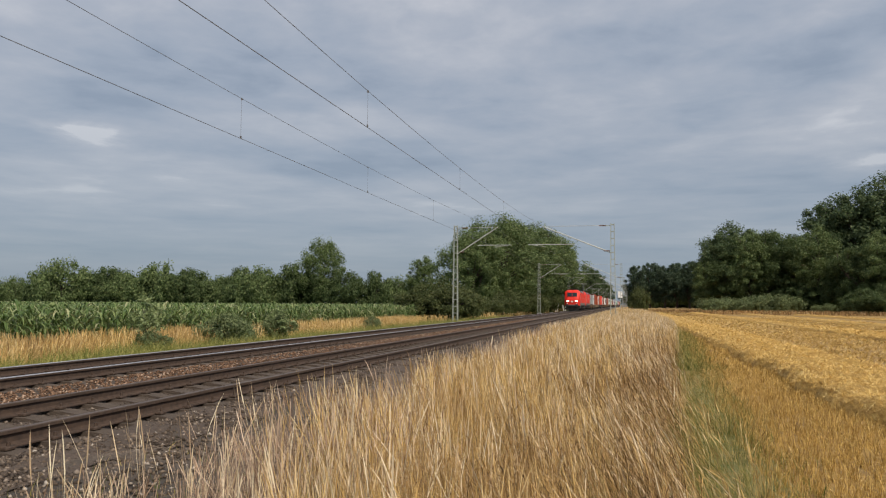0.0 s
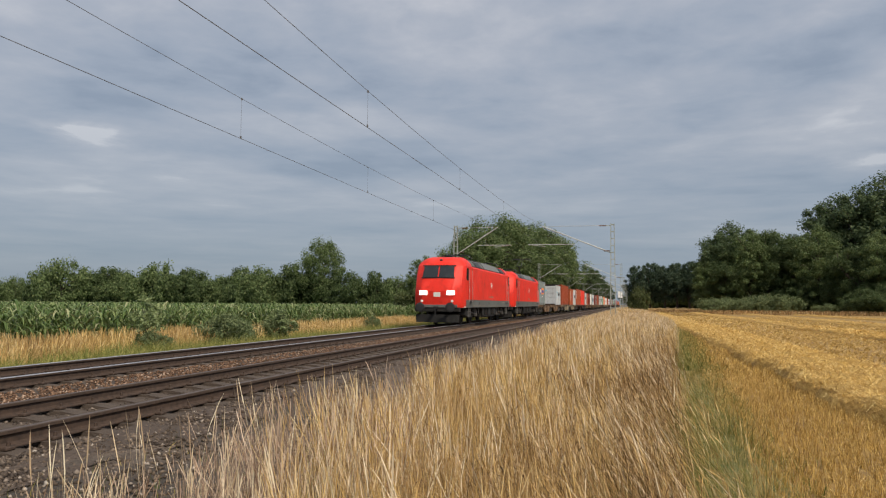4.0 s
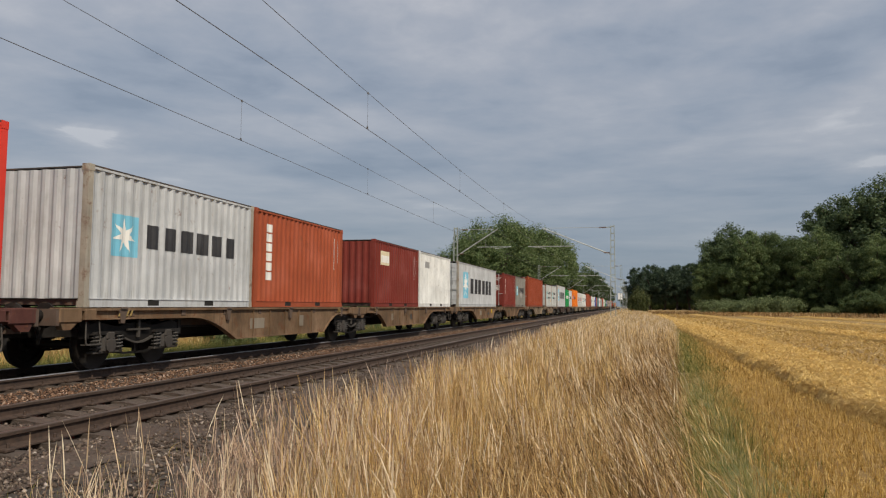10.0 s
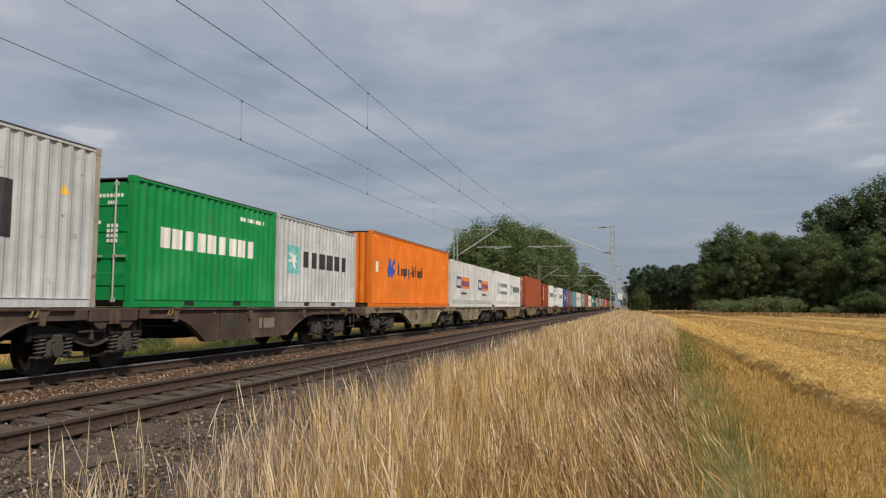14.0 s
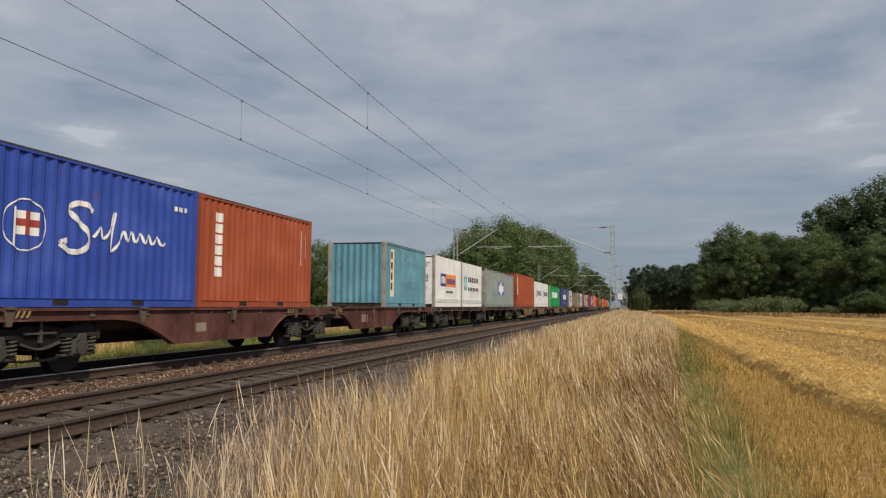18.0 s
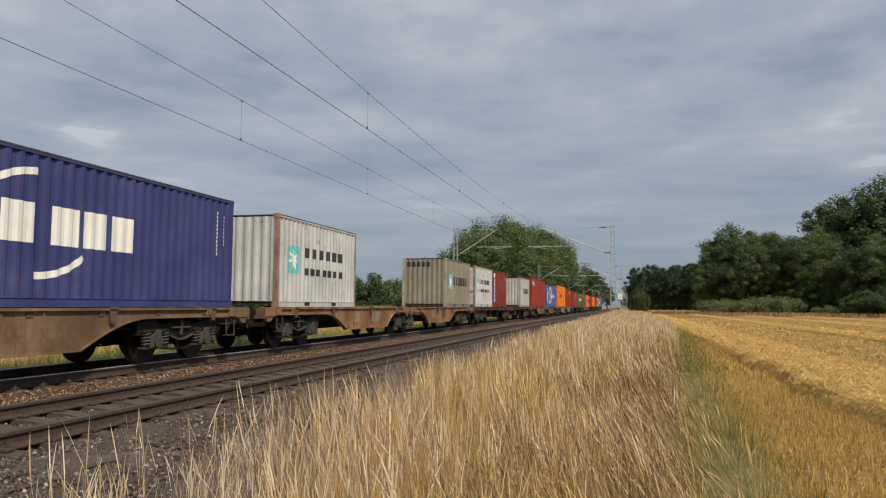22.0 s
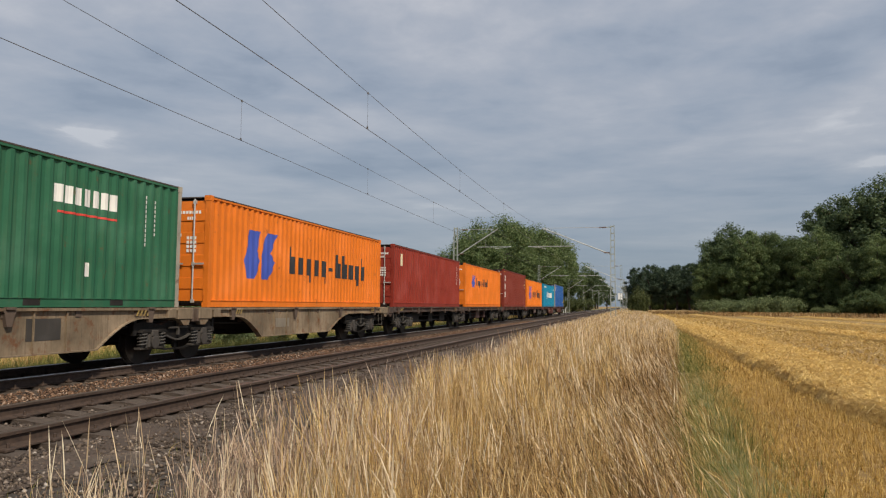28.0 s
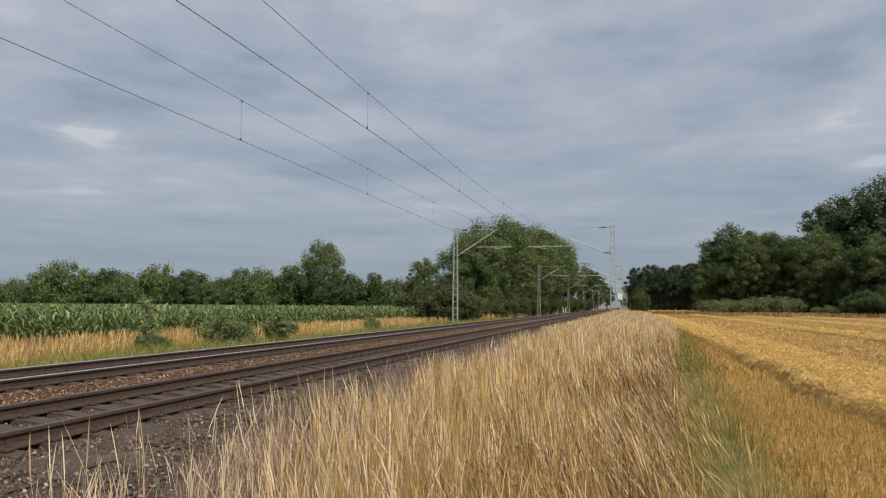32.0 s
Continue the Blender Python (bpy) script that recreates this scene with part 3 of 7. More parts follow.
def blades(name, items, mat, label, category="grass"):
    V, F = join_strips(items)
    return tagged(new(name, quads(name, V, 4, mat, F)), label, category, kind="stuff")


# the stand leans towards the track, most of all along the field
lean_field = lambda x, y: -0.50 * np.clip(1 - (field_rim(y) - x) / 1.6, 0, 1.1) ** 1.3 * (1 + 0.25 * np.sin(y * 0.9 + x * 1.7)) * (x < field_rim(y) + 0.4)


def scatter_tufts(n_tufts, per, x0, x1, y0, y1, h0, h1, w, fan=0.16, spread=0.05, head=0.0, keep=None, drift=(0.0, 0.0), droop=0.25, power=1.0):
    """Tufts of blades that spring from one root and fan out, each tuft with its own height and lean."""
    cx = rng.uniform(x0, x1, n_tufts)
    cy = y0 + (y1 - y0) * rng.uniform(0, 1, n_tufts) ** power
    if keep is not None:
        k = keep(cx, cy)
        cx, cy = cx[k], cy[k]
    m = len(cx)
    th = rng.uniform(0.74, 1.08, m) * (1 + 0.10 * np.sin(cx * 2.3 + 0.7 * cy) * np.sin(cy * 1.1 + cx))
    tx = rng.normal(0, 0.09, m) + drift[0] + lean_field(cx, cy)
    ty = rng.normal(0, 0.09, m) + drift[1]
    cx, cy, th, tx, ty = (np.repeat(v, per) for v in (cx, cy, th, tx, ty))
    n = m * per
    a = rng.uniform(0, 6.283, n)
    x, y = cx + np.cos(a) * np.abs(rng.normal(0, spread, n)), cy + np.sin(a) * np.abs(rng.normal(0, spread, n))
    h = th * (h0 + (h1 - h0) * rng.uniform(0, 1, n) ** 0.8)
    f = fan * rng.uniform(0.1, 1.3, n)
    off = np.stack([(np.cos(a) * f + tx) * h, (np.sin(a) * f + ty) * h], -1)
    base = np.stack([x, y, ground_z(x) - 0.02], -1)
    top = base + np.concatenate([off, (h * np.sqrt(np.clip(1 - (off ** 2).sum(1) / np.maximum(h, 0.01) ** 2, 0.3, 1)))[:, None]], -1)
    bend = np.concatenate([-off * droop * rng.uniform(0, 1, (n, 1)) + rng.normal(0, 0.038, (n, 2)) * h[:, None], np.zeros((n, 1))], -1)
    ww = w * rng.uniform(0.65, 1.35, n)
    if head > 0:
        prof, lev = np.array([0.85, 0.8, 0.65, head, head * 0.85, 0.25]), [0, 0.4, 0.68, 0.76, 0.92, 1.0]
    else:
        prof, lev = np.array([0.9, 1.0, 0.6, 0.1]), None
    return ribbons(base, top, bend, ww[:, None] * prof[None], rng.uniform(0, 3.14, n), lev)


away = lambda x, y: (np.hypot(x, y) > 2.2)
rim = lambda y: -2.80 + 0.22 * np.sin(y * 0.9) + 0.14 * np.sin(y * 2.3 + 1)
# close to the path the stand thins out towards the gravel
thin = lambda x, y: np.clip((x + 0.53 * y) / (0.20 * y), 0.0, 1.0)
patchy = lambda x, y: np.sin(x * 4.1 + np.sin(y * 1.3) * 1.5) * np.sin(y * 2.7 + np.cos(x * 2.3) * 1.3) + 0.5 * np.sin(x * 9.7 + y * 5.1)
chance = lambda x: rng.uniform(0, 1, len(x))
edge = lambda x, y: away(x, y) & (x > rim(y)) & (thin(x, y) ** 1.3 > chance(x)) & (patchy(x, y) + rng.normal(0, 0.7, len(x)) > -0.8)
right_rim = lambda x, y: edge(x, y) & (x < field_rim(y) + 0.13 * np.sin(y * 1.7) + 0.08 * np.sin(y * 4.1))
brown_side = lambda x, y: right_rim(x, y) & (x > field_rim(y) - 1.75 + rng.normal(0, 0.4, len(x)))
gold_side = lambda x, y: right_rim(x, y) & (x < field_rim(y) - 1.05 + rng.normal(0, 0.5, len(x)))
fringe = lambda x, y: away(x, y) & (x > -0.88 * y) & (x < rim(y) + 0.5 + 0.8 * (y < 7)) & (chance(x) < np.clip(1.25 + (x - rim(y)) * 1.6, 0.03, 1)) & (patchy(x, y) + rng.normal(0, 0.5, len(x)) > -0.3)


def scatter_panicles(n, x0, x1, y0, y1, z0, z1, long, w, keep, power=1.3):
    """Loose seed heads at the height of the stand: little bundles of short spikelets at every slant."""
    cx = rng.uniform(x0, x1, n)
    cy = y0 + (y1 - y0) * rng.uniform(0, 1, n) ** power
    k = keep(cx, cy)
    cx, cy = cx[k], cy[k]
    n = len(cx)
    cz = rng.uniform(z0, z1, n)
    cx = cx + lean_field(cx, cy) * cz * 0.8
    a, tilt = rng.uniform(0, 6.283, n), rng.normal(0.9, 0.5, n)
    d = np.stack([np.cos(a) * np.sin(tilt) - 0.35, np.sin(a) * np.sin(tilt), np.cos(tilt)], -1)
    per = 6
    C = np.repeat(np.stack([cx, cy, ground_z(cx) + cz], -1), per, 0)
    D = np.repeat(d, per, 0) * (long * rng.uniform(0.5, 1.5, n * per))[:, None] + rng.normal(0, long * 0.35, (n * per, 3))
    C = C + np.repeat(d, per, 0) * (np.tile(np.arange(per), n) * long * 0.35)[:, None]
    m = n * per
    return ribbons(C, C + D, rng.normal(0, long * 0.08, (m, 3)), (w * rng.uniform(0.6, 1.4, m))[:, None] * np.array([[0.6, 1.0, 0.3]]), rng.uniform(0, 3.14, m))


blades("tall_grass", [
    scatter_tufts(1700, 18, -3.1, 0.7, 2.2, 9, 0.45, 1.00, 0.0022, 0.16, 0.05, 1.8, gold_side, (-0.04, 0.02)),
    scatter_tufts(900, 14, -3.1, 0.7, 2.2, 9, 0.20, 0.62, 0.0026, 0.40, 0.05, 0, gold_side, droop=0.5),
    scatter_tufts(2300, 20, -3.1, 1.3, 9, 24, 0.48, 1.02, 0.0031, 0.15, 0.07, 1.8, gold_side, (-0.06, 0)),
    scatter_tufts(900, 12, -3.1, 1.3, 9, 24, 0.25, 0.7, 0.006, 0.3, 0.06, 0, gold_side, droop=0.5),
    scatter_blades(46000, -3.0, 2.6, 24, 70, 0.55, 1.08, 0.0065, 0.11, 1.2, 1.8, right_rim, curve=0.06),
    scatter_blades(20000, -3.0, 2.6, 70, 260, 0.6, 1.1, 0.03, 0.10, 1.5, 1.4, right_rim),
], M["straw"], "tall dry golden grass with seed heads")
blades("fringe_grass", [
    scatter_tufts(230, 12, -3.8, -1.2, 3.0, 6.5, 0.28, 0.70, 0.0026, 0.26, 0.05, 2.2, fringe, droop=0.3),
    scatter_tufts(290, 11, -3.9, -1.6, 5.0, 9.5, 0.40, 0.92, 0.0028, 0.20, 0.06, 2.4, fringe, (-0.04, 0), droop=0.2),
    scatter_tufts(420, 12, -3.6, -2.0, 9.0, 24, 0.45, 0.98, 0.0042, 0.18, 0.07, 2.2, fringe, (-0.04, 0), droop=0.2),
    scatter_tufts(600, 10, -3.5, -2.2, 24, 60, 0.45, 0.98, 0.0080, 0.18, 0.09, 2.0, fringe, (-0.04, 0), droop=0.2),
], M["straw_pink"], "thin mauve-brown dry grass along the gravel path")
blades("reddish_grass", [
    scatter_tufts(1300, 14, -1.7, 1.0, 2.2, 9, 0.30, 0.80, 0.0019, 0.26, 0.06, 2.6, brown_side, (0.0, 0.05)),
    scatter_tufts(700, 14, -1.7, 1.0, 2.2, 9, 0.12, 0.45, 0.0024, 0.45, 0.06, 0, brown_side, (0, 0), droop=0.5),
    scatter_tufts(1500, 15, -1.7, 1.6, 9, 24, 0.36, 0.88, 0.0036, 0.22, 0.08, 2.4, brown_side, (0, 0)),
    scatter_blades(12000, -1.0, 2.6, 24, 70, 0.45, 0.95, 0.010, 0.12, 1.2, 1.8, brown_side, drift=(-0.1, 0)),
], M["straw_brown"], "dry reddish brown grass leaning towards the track")
blades("seed_heads", [
    scatter_panicles(3600, -1.7, 1.0, 2.3, 9, 0.30, 0.78, 0.030, 0.0042, brown_side, 1.0),
    scatter_panicles(2400, -1.7, 1.6, 9, 24, 0.40, 0.85, 0.040, 0.0070, brown_side),
    scatter_panicles(1500, -3.0, 0.6, 2.3, 9, 0.35, 0.85, 0.026, 0.0036, gold_side, 1.0),
    scatter_panicles(1200, -3.0, 1.2, 9, 24, 0.50, 0.92, 0.036, 0.0060, gold_side),
], M["panicle"], "brown nodding seed heads of the dry grass")
behind = lambda x, y: (np.hypot(x, y) > 1.1) & (np.hypot(x + 1.28, y + 2) > 0.5) & (x > rim(y)) & (x < 0.5 + 0.15 * np.sin(y * 1.7)) & (y < 2.6)
blades("trodden_grass", [
    scatter_tufts(1500, 12, -3.0, 0.7, -14, 2.6, 0.15, 0.55, 0.004, 0.4, 0.06, 0, behind, droop=0.5),
    scatter_tufts(700, 12, -3.0, 0.7, -14, 2.6, 0.4, 0.95, 0.0034, 0.2, 0.06, 2.0, behind),
], M["straw"], "trodden dry grass round the mast")
blades("bent_stalks", [
    scatter_tufts(130, 4, -1.6, 0.9, 2.4, 9, 0.45, 0.95, 0.0042, 0.55, 0.10, 1.6, brown_side, (-0.10, 0.05), droop=0.35),
    scatter_tufts(260, 4, -1.6, 1.4, 9, 22, 0.55, 1.0, 0.0065, 0.40, 0.10, 1.6, brown_side, (-0.08, 0), droop=0.3),
    scatter_tufts(260, 4, -2.8, 0.4, 2.4, 9, 0.70, 1.05, 0.0046, 0.20, 0.08, 1.8, gold_side, (-0.12, 0), droop=0.3),
    scatter_tufts(300, 4, -2.9, 0.9, 9, 22, 0.75, 1.08, 0.0066, 0.16, 0.08, 1.8, gold_side, (-0.10, 0), droop=0.3),
], M["straw_pale"], "thick pale bent grass stalks")
# stalks in the paler colour that stands for sunlit stems and heads
blades("bleached_stalks", [
    scatter_tufts(110, 5, -4.6, -1.6, 3.7, 7.5, 0.58, 1.00, 0.0030, 0.18, 0.06, 2.3, fringe, (-0.03, 0), droop=0.2),
    scatter_tufts(170, 9, -4.6, -1.6, 3.7, 7.5, 0.30, 0.70, 0.0026, 0.22, 0.06, 2.3, fringe, droop=0.25),
    scatter_tufts(110, 10, -3.7, -2.3, 7.5, 20, 0.45, 0.95, 0.0050, 0.18, 0.06, 2.0, fringe, droop=0.15),
    scatter_tufts(260, 5, -3.0, 0.6, 2.4, 12, 0.80, 1.08, 0.0030, 0.10, 0.10, 2.2, gold_side, (-0.10, 0), droop=0.15),
    scatter_tufts(90, 4, -1.5, 0.8, 2.4, 12, 0.75, 1.05, 0.0028, 0.12, 0.10, 2.2, brown_side, (-0.06, 0), droop=0.15),
    scatter_tufts(300, 5, -3.0, 1.2, 12, 24, 0.85, 1.12, 0.0040, 0.10, 0.10, 2.0, right_rim, (0, 0), droop=0.15),
    scatter_blades(16000, -3.0, 2.6, 24, 70, 0.80, 1.12, 0.0048, 0.13, 1.2, 2.4, right_rim, curve=0.06),
    scatter_blades(7000, -3.0, 2.6, 70, 200, 0.80, 1.12, 0.012, 0.13, 1.3, 2.2, right_rim, curve=0.06),
], M["straw_pale"], "pale grass stalks with seed heads, sunlight put into their colour")
beside = lambda x, y: away(x, y) & (x > field_rim(y) - 0.25) & (x + rng.normal(0, 0.26, len(x)) < field_rim(y) + 0.72 + np.clip(0.012 * (y - 8), 0, 0.4))
weedy = lambda x, y: away(x, y) & (np.abs(x - field_rim(y) - 0.08) < 0.62 * chance(x) ** 0.8)
low_green = lambda x, y: away(x, y) & (np.abs(x - field_rim(y) + 0.75) < 0.8) & (patchy(x * 0.6, y * 0.5) > -0.1)
blades("green_undergrowth", [
    scatter_tufts(800, 14, -2.7, 0.6, 2.6, 16, 0.18, 0.62, 0.0034, 0.35, 0.05, 0, edge, droop=0.5),
    scatter_tufts(1000, 13, -1.6, 1.0, 2.6, 14, 0.2, 0.55, 0.0036, 0.35, 0.06, 0, low_green, droop=0.5),
    scatter_tufts(1100, 14, -0.9, 1.4, 2.6, 14, 0.16, 0.48, 0.0034, 0.35, 0.06, 0, weedy, (0.1, 0), droop=0.5),
    scatter_tufts(600, 12, 0.1, 1.6, -12, 3, 0.06, 0.24, 0.005, 0.6, 0.05, 0, beside, droop=0.5),
    scatter_tufts(4200, 13, 0.1, 2.6, 3, 22, 0.06, 0.24, 0.0046, 0.6, 0.06, 0, beside, (-0.05, 0), droop=0.5, power=1.1),
    scatter_blades(24000, 0.6, 3.6, 20, 60, 0.08, 0.24, 0.016, 0.4, 1.2, 0, beside, curve=0.2),
    scatter_blades(9000, 1.8, 3.6, 60, 200, 0.10, 0.25, 0.04, 0.35, 1.3, 0, beside, curve=0.2),
    scatter_blades(400, -4.8, -3.0, 4, 12, 0.05, 0.22, 0.008, 0.3, 1.0, 0, away, curve=0.2),
], M["grass_green"], "low green grass along the edge of the field")
blades("straw_litter", [
    scatter_tufts(1900, 9, 0.2, 2.4, 3, 20, 0.06, 0.26, 0.004, 0.7, 0.08, 0, beside, droop=0.4),
    scatter_tufts(260, 8, -0.4, 1.4, 3, 14, 0.20, 0.60, 0.004, 0.35, 0.08, 2.2, weedy, droop=0.3),
], M["straw"], "dry straw among the green grass of the field's edge")
blades("dry_field_margin", [
    scatter_blades(9000, 14, 85, 148, 166, 0.3, 0.9, 0.05, 0.15, 1.0, 1.5),
    scatter_blades(2500, 1.5, 22, 175, 260, 0.2, 0.6, 0.06, 0.15, 1.0, 1.5),
], M["straw_brown"], "dry brown grass along the wood's edge")

# stubble in drilled rows
def stubble_rows(x0, x1, y0, y1, step, per_m, h0, h1, w):
    rows = np.arange(x0, x1, step)
    n = int(len(rows) * (y1 - y0) * per_m)
    m = n // 6
    x = np.repeat(rng.choice(rows, m), 6) + rng.normal(0, 0.016, m * 6)
    y = np.repeat(y0 + (y1 - y0) * rng.uniform(0, 1, m) ** 1.25, 6) + rng.normal(0, 0.02, m * 6)
    k = x > field_rim(y) + 0.55
    x, y = x[k], y[k]
    n = len(x)
    h = rng.uniform(h0, h1, n)
    base = np.stack([x, y, ground_z(x) - 0.03], -1)
    top = base + np.stack([rng.normal(0, 0.028, n), rng.normal(0, 0.028, n), h], -1)
    return ribbons(base, top, np.zeros((n, 3)), np.tile([w, w * 0.9, w * 0.8], (n, 1)), rng.uniform(0, 3.14, n))


blades("stubble", [
    stubble_rows(1.05, 4.0, 4.5, 20, 0.125, 112, 0.06, 0.15, 0.0050),
    stubble_rows(1.05, 4.0, -12, 4.5, 0.125, 26, 0.06, 0.15, 0.0060),
    stubble_rows(6.2, 12.0, -12, 14, 0.25, 12, 0.05, 0.11, 0.012),
    stubble_rows(1.05, 4.0, 20, 60, 0.125, 26, 0.07, 0.16, 0.011),
    stubble_rows(6.2, 12.0, 14, 60, 0.25, 16, 0.05, 0.11, 0.018),
    stubble_rows(14.6, 20.5, 36, 110, 0.25, 6, 0.06, 0.11, 0.03),
    stubble_rows(1.2, 12.0, 60, 200, 0.3, 1.5, 0.1, 0.18, 0.05),
], M["stubble"], "short cut golden stubble in rows", "stubble")


def swath(x0, x1, h, y0, y1, n, w):
    """A heap of threshed straw along the field."""
    t = tagged(new("straw_swath"), "long heap of loose golden straw on the stubble", "straw", "straw swaths", kind="stuff")
    xs = np.linspace(x0, x1, 22)
    ys = np.concatenate([np.arange(y0, min(60, y1), 0.3), np.arange(min(60, y1), y1, 2.0)])
    X, Y = np.meshgrid(xs, ys, indexing="ij")
    s = (X - x0) / (x1 - x0)
    prof = np.clip(np.minimum(s / 0.08, (1 - s) / 0.3), 0, 1) ** 0.5
    lump = 0.80 + 0.12 * np.sin(Y * 1.9 + X) + 0.11 * np.sin(Y * 4.3 + 2 * X) + rng.normal(0, 0.09, X.shape)
    wob = 0.11 * np.sin(Y * 0.7) + 0.09 * np.sin(Y * 2.1 + 1) + 0.05 * np.sin(Y * 5.3)
    Z = ground_z(X) - 0.03 + h * prof * lump
    V = np.stack([X + wob, Y, Z], -1).reshape(-1, 3)
    m = len(ys)
    i = (np.arange(len(xs) - 1)[:, None] * m + np.arange(m - 1)[None]).reshape(-1)
    put("heap", quads("heap", V, 4, M["heap_bed"], np.stack([i, i + m, i + m + 1, i + 1], -1)), t)
    k = rng.integers(0, len(V), n) if y1 < 80 else rng.choice(np.arange(len(V)), n, p=(lambda q: q / q.sum())(1 / np.maximum(V[:, 1], 5)))
    c = V[k] + rng.normal(0, 1, (n, 3)) * (0.07, 0.16, 0.015) + (0, 0, 0.03)
    a = rng.uniform(0, 6.28, n)
    L = rng.uniform(0.10, 0.34, n)
    d = np.stack([np.cos(a) * L, np.sin(a) * L, rng.normal(0.02, 0.28, n) * L], -1)
    ww = w * np.clip(c[:, 1] / 14, 0.8, 5)
    V2, F2 = ribbons(c - d * 0.5, c + d * 0.5, rng.normal(0, 0.02, (n, 3)), ww[:, None] * np.ones((1, 3)), a + 1.57)
    put("loose_straw", quads("loose_straw", V2, 4, M["heap"], F2), t)
    return t


swath(3.36, 6.4, 0.36, -14, 150, 90000, 0.0062)
swath(12.0, 14.8, 0.26, 20, 170, 14000, 0.010)
swath(20.5, 23.3, 0.22, 40, 170, 7000, 0.012)
swath(29.0, 32.0, 0.22, 60, 150, 4000, 0.012)

# straw fallen on the stubble between the heaps
def fallen_straw(x0, x1, y0, y1, n, w):
    x, y = rng.uniform(x0, x1, n), y0 + (y1 - y0) * rng.uniform(0, 1, n) ** 1.6
    a, L = rng.uniform(0, 6.28, n), rng.uniform(0.10, 0.35, n)
    c = np.stack([x, y, ground_z(x) + rng.uniform(0.03, 0.10, n)], -1)
    d = np.stack([np.cos(a) * L, np.sin(a) * L, rng.normal(0, 0.12, n) * L], -1)
    return ribbons(c - d * 0.5, c + d * 0.5, np.zeros((n, 3)), (w * np.clip(y / 14, 0.8, 5))[:, None] * np.ones((1, 3)), a + 1.57)


blades("fallen_straw", [fallen_straw(6.2, 12.2, -6, 120, 30000, 0.008), fallen_straw(14.6, 20.6, 20, 120, 10000, 0.008), fallen_straw(1.6, 3.4, 3, 40, 3500, 0.004)],
       M["heap"], "loose golden straw fallen on the stubble", "straw")

# weeds and dry grass across the line
far_edge = lambda x, y: x < -16.6 + 0.7 * np.sin(y * 0.5) + 0.5 * np.sin(y * 1.3)
green_patch = lambda x, y: (np.sin(y * 0.33 + 0.4) + 0.6 * np.sin(y * 0.91 + x * 0.7) + rng.normal(0, 0.45, len(x))) > 0.15
blades("verge_grass", [
    scatter_tufts(3600, 14, -20.6, -13.9, 8, 62, 0.35, 0.98, 0.008, 0.22, 0.12, 2.0, far_edge),
    scatter_blades(8000, -20.5, -13.6, 60, 200, 0.4, 0.9, 0.035, 0.15, 1.3, 1.5, far_edge),
], M["straw"], "dry yellow grass between railway and maize")
blades("verge_weeds", [
    scatter_blades(26000, -17.6, -13.3, 8, 70, 0.10, 0.60, 0.016, 0.3, 1.0, 0, green_patch, curve=0.25),
    scatter_blades(34000, -16.2, -13.2, 8, 80, 0.10, 0.42, 0.015, 0.3, 1.0, 0, curve=0.25),
    scatter_blades(9000, -15.4, -13.2, -14, 9, 0.08, 0.34, 0.015, 0.3, 1.0, 0, curve=0.25),
    scatter_blades(12000, -20.5, -13.4, 8, 90, 0.2, 0.65, 0.018, 0.25, 1.0, 0, curve=0.2),
], M["weed_green"], "green weeds along the ballast")


def maize():
    """Rows of maize plants: stalks with arching leaves, and the closed canopy behind them."""
    px, py = [], []
    for r in range(9):
        yy = np.arange(12, 130, 0.21) + rng.normal(0, 0.03, len(np.arange(12, 130, 0.21)))
        px.append(np.full(len(yy), -20.6 - 0.75 * r) + rng.normal(0, 0.05, len(yy)))
        py.append(yy)
    px, py = np.concatenate(px), np.concatenate(py)
    n = len(px)
    H = rng.uniform(1.55, 1.88, n)
    items = []
    base = np.stack([px, py, ground_z(px)], -1)
    items.append(ribbons(base, base + np.stack([rng.normal(0, .03, n), rng.normal(0, .03, n), H], -1), np.zeros((n, 3)), [0.035, 0.03, 0.02], rng.uniform(0, 3.14, n)))
    for k in range(7):
        a = rng.uniform(0, 6.28, n)
        L = rng.uniform(0.45, 0.8, n)
        z0 = H * (0.35 + 0.085 * k)
        b = base + np.stack([np.zeros(n), np.zeros(n), z0], -1)
        t = b + np.stack([np.cos(a) * L, np.sin(a) * L, rng.uniform(-0.25, 0.25, n)], -1)
        bend = np.stack([np.zeros(n), np.zeros(n), rng.uniform(0.12, 0.32, n)], -1)
        items.append(ribbons(b, t, bend, [0.05, 0.085, 0.07, 0.01], a + 1.57))
    x = rng.uniform(-160, -26, 22000)
    y = rng.uniform(20, 190, 22000)
    a = rng.uniform(0, 6.28, len(x))
    b = np.stack([x, y, np.full(len(x), 0.42)], -1)
    t = b + np.stack([np.cos(a) * 0.5, np.sin(a) * 0.5, rng.uniform(0.25, 0.6, len(x))], -1)
    items.append(ribbons(b, t, np.stack([0 * x, 0 * x, rng.uniform(0.1, 0.3, len(x))], -1), [0.10, 0.16, 0.12, 0.02], a + 1.57))
    V, F = join_strips(items)
    t = tagged(new("maize_field"), "green field of tall maize plants", "maize", kind="stuff")
    put("plants", quads("plants", V, 4, M["corn_leaf"], F), t)
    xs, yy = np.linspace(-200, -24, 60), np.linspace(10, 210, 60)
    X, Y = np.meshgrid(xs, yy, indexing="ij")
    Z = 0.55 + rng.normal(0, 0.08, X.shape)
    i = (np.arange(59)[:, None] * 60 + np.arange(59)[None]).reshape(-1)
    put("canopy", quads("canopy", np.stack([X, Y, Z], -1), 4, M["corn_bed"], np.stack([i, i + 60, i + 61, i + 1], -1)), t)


maize()


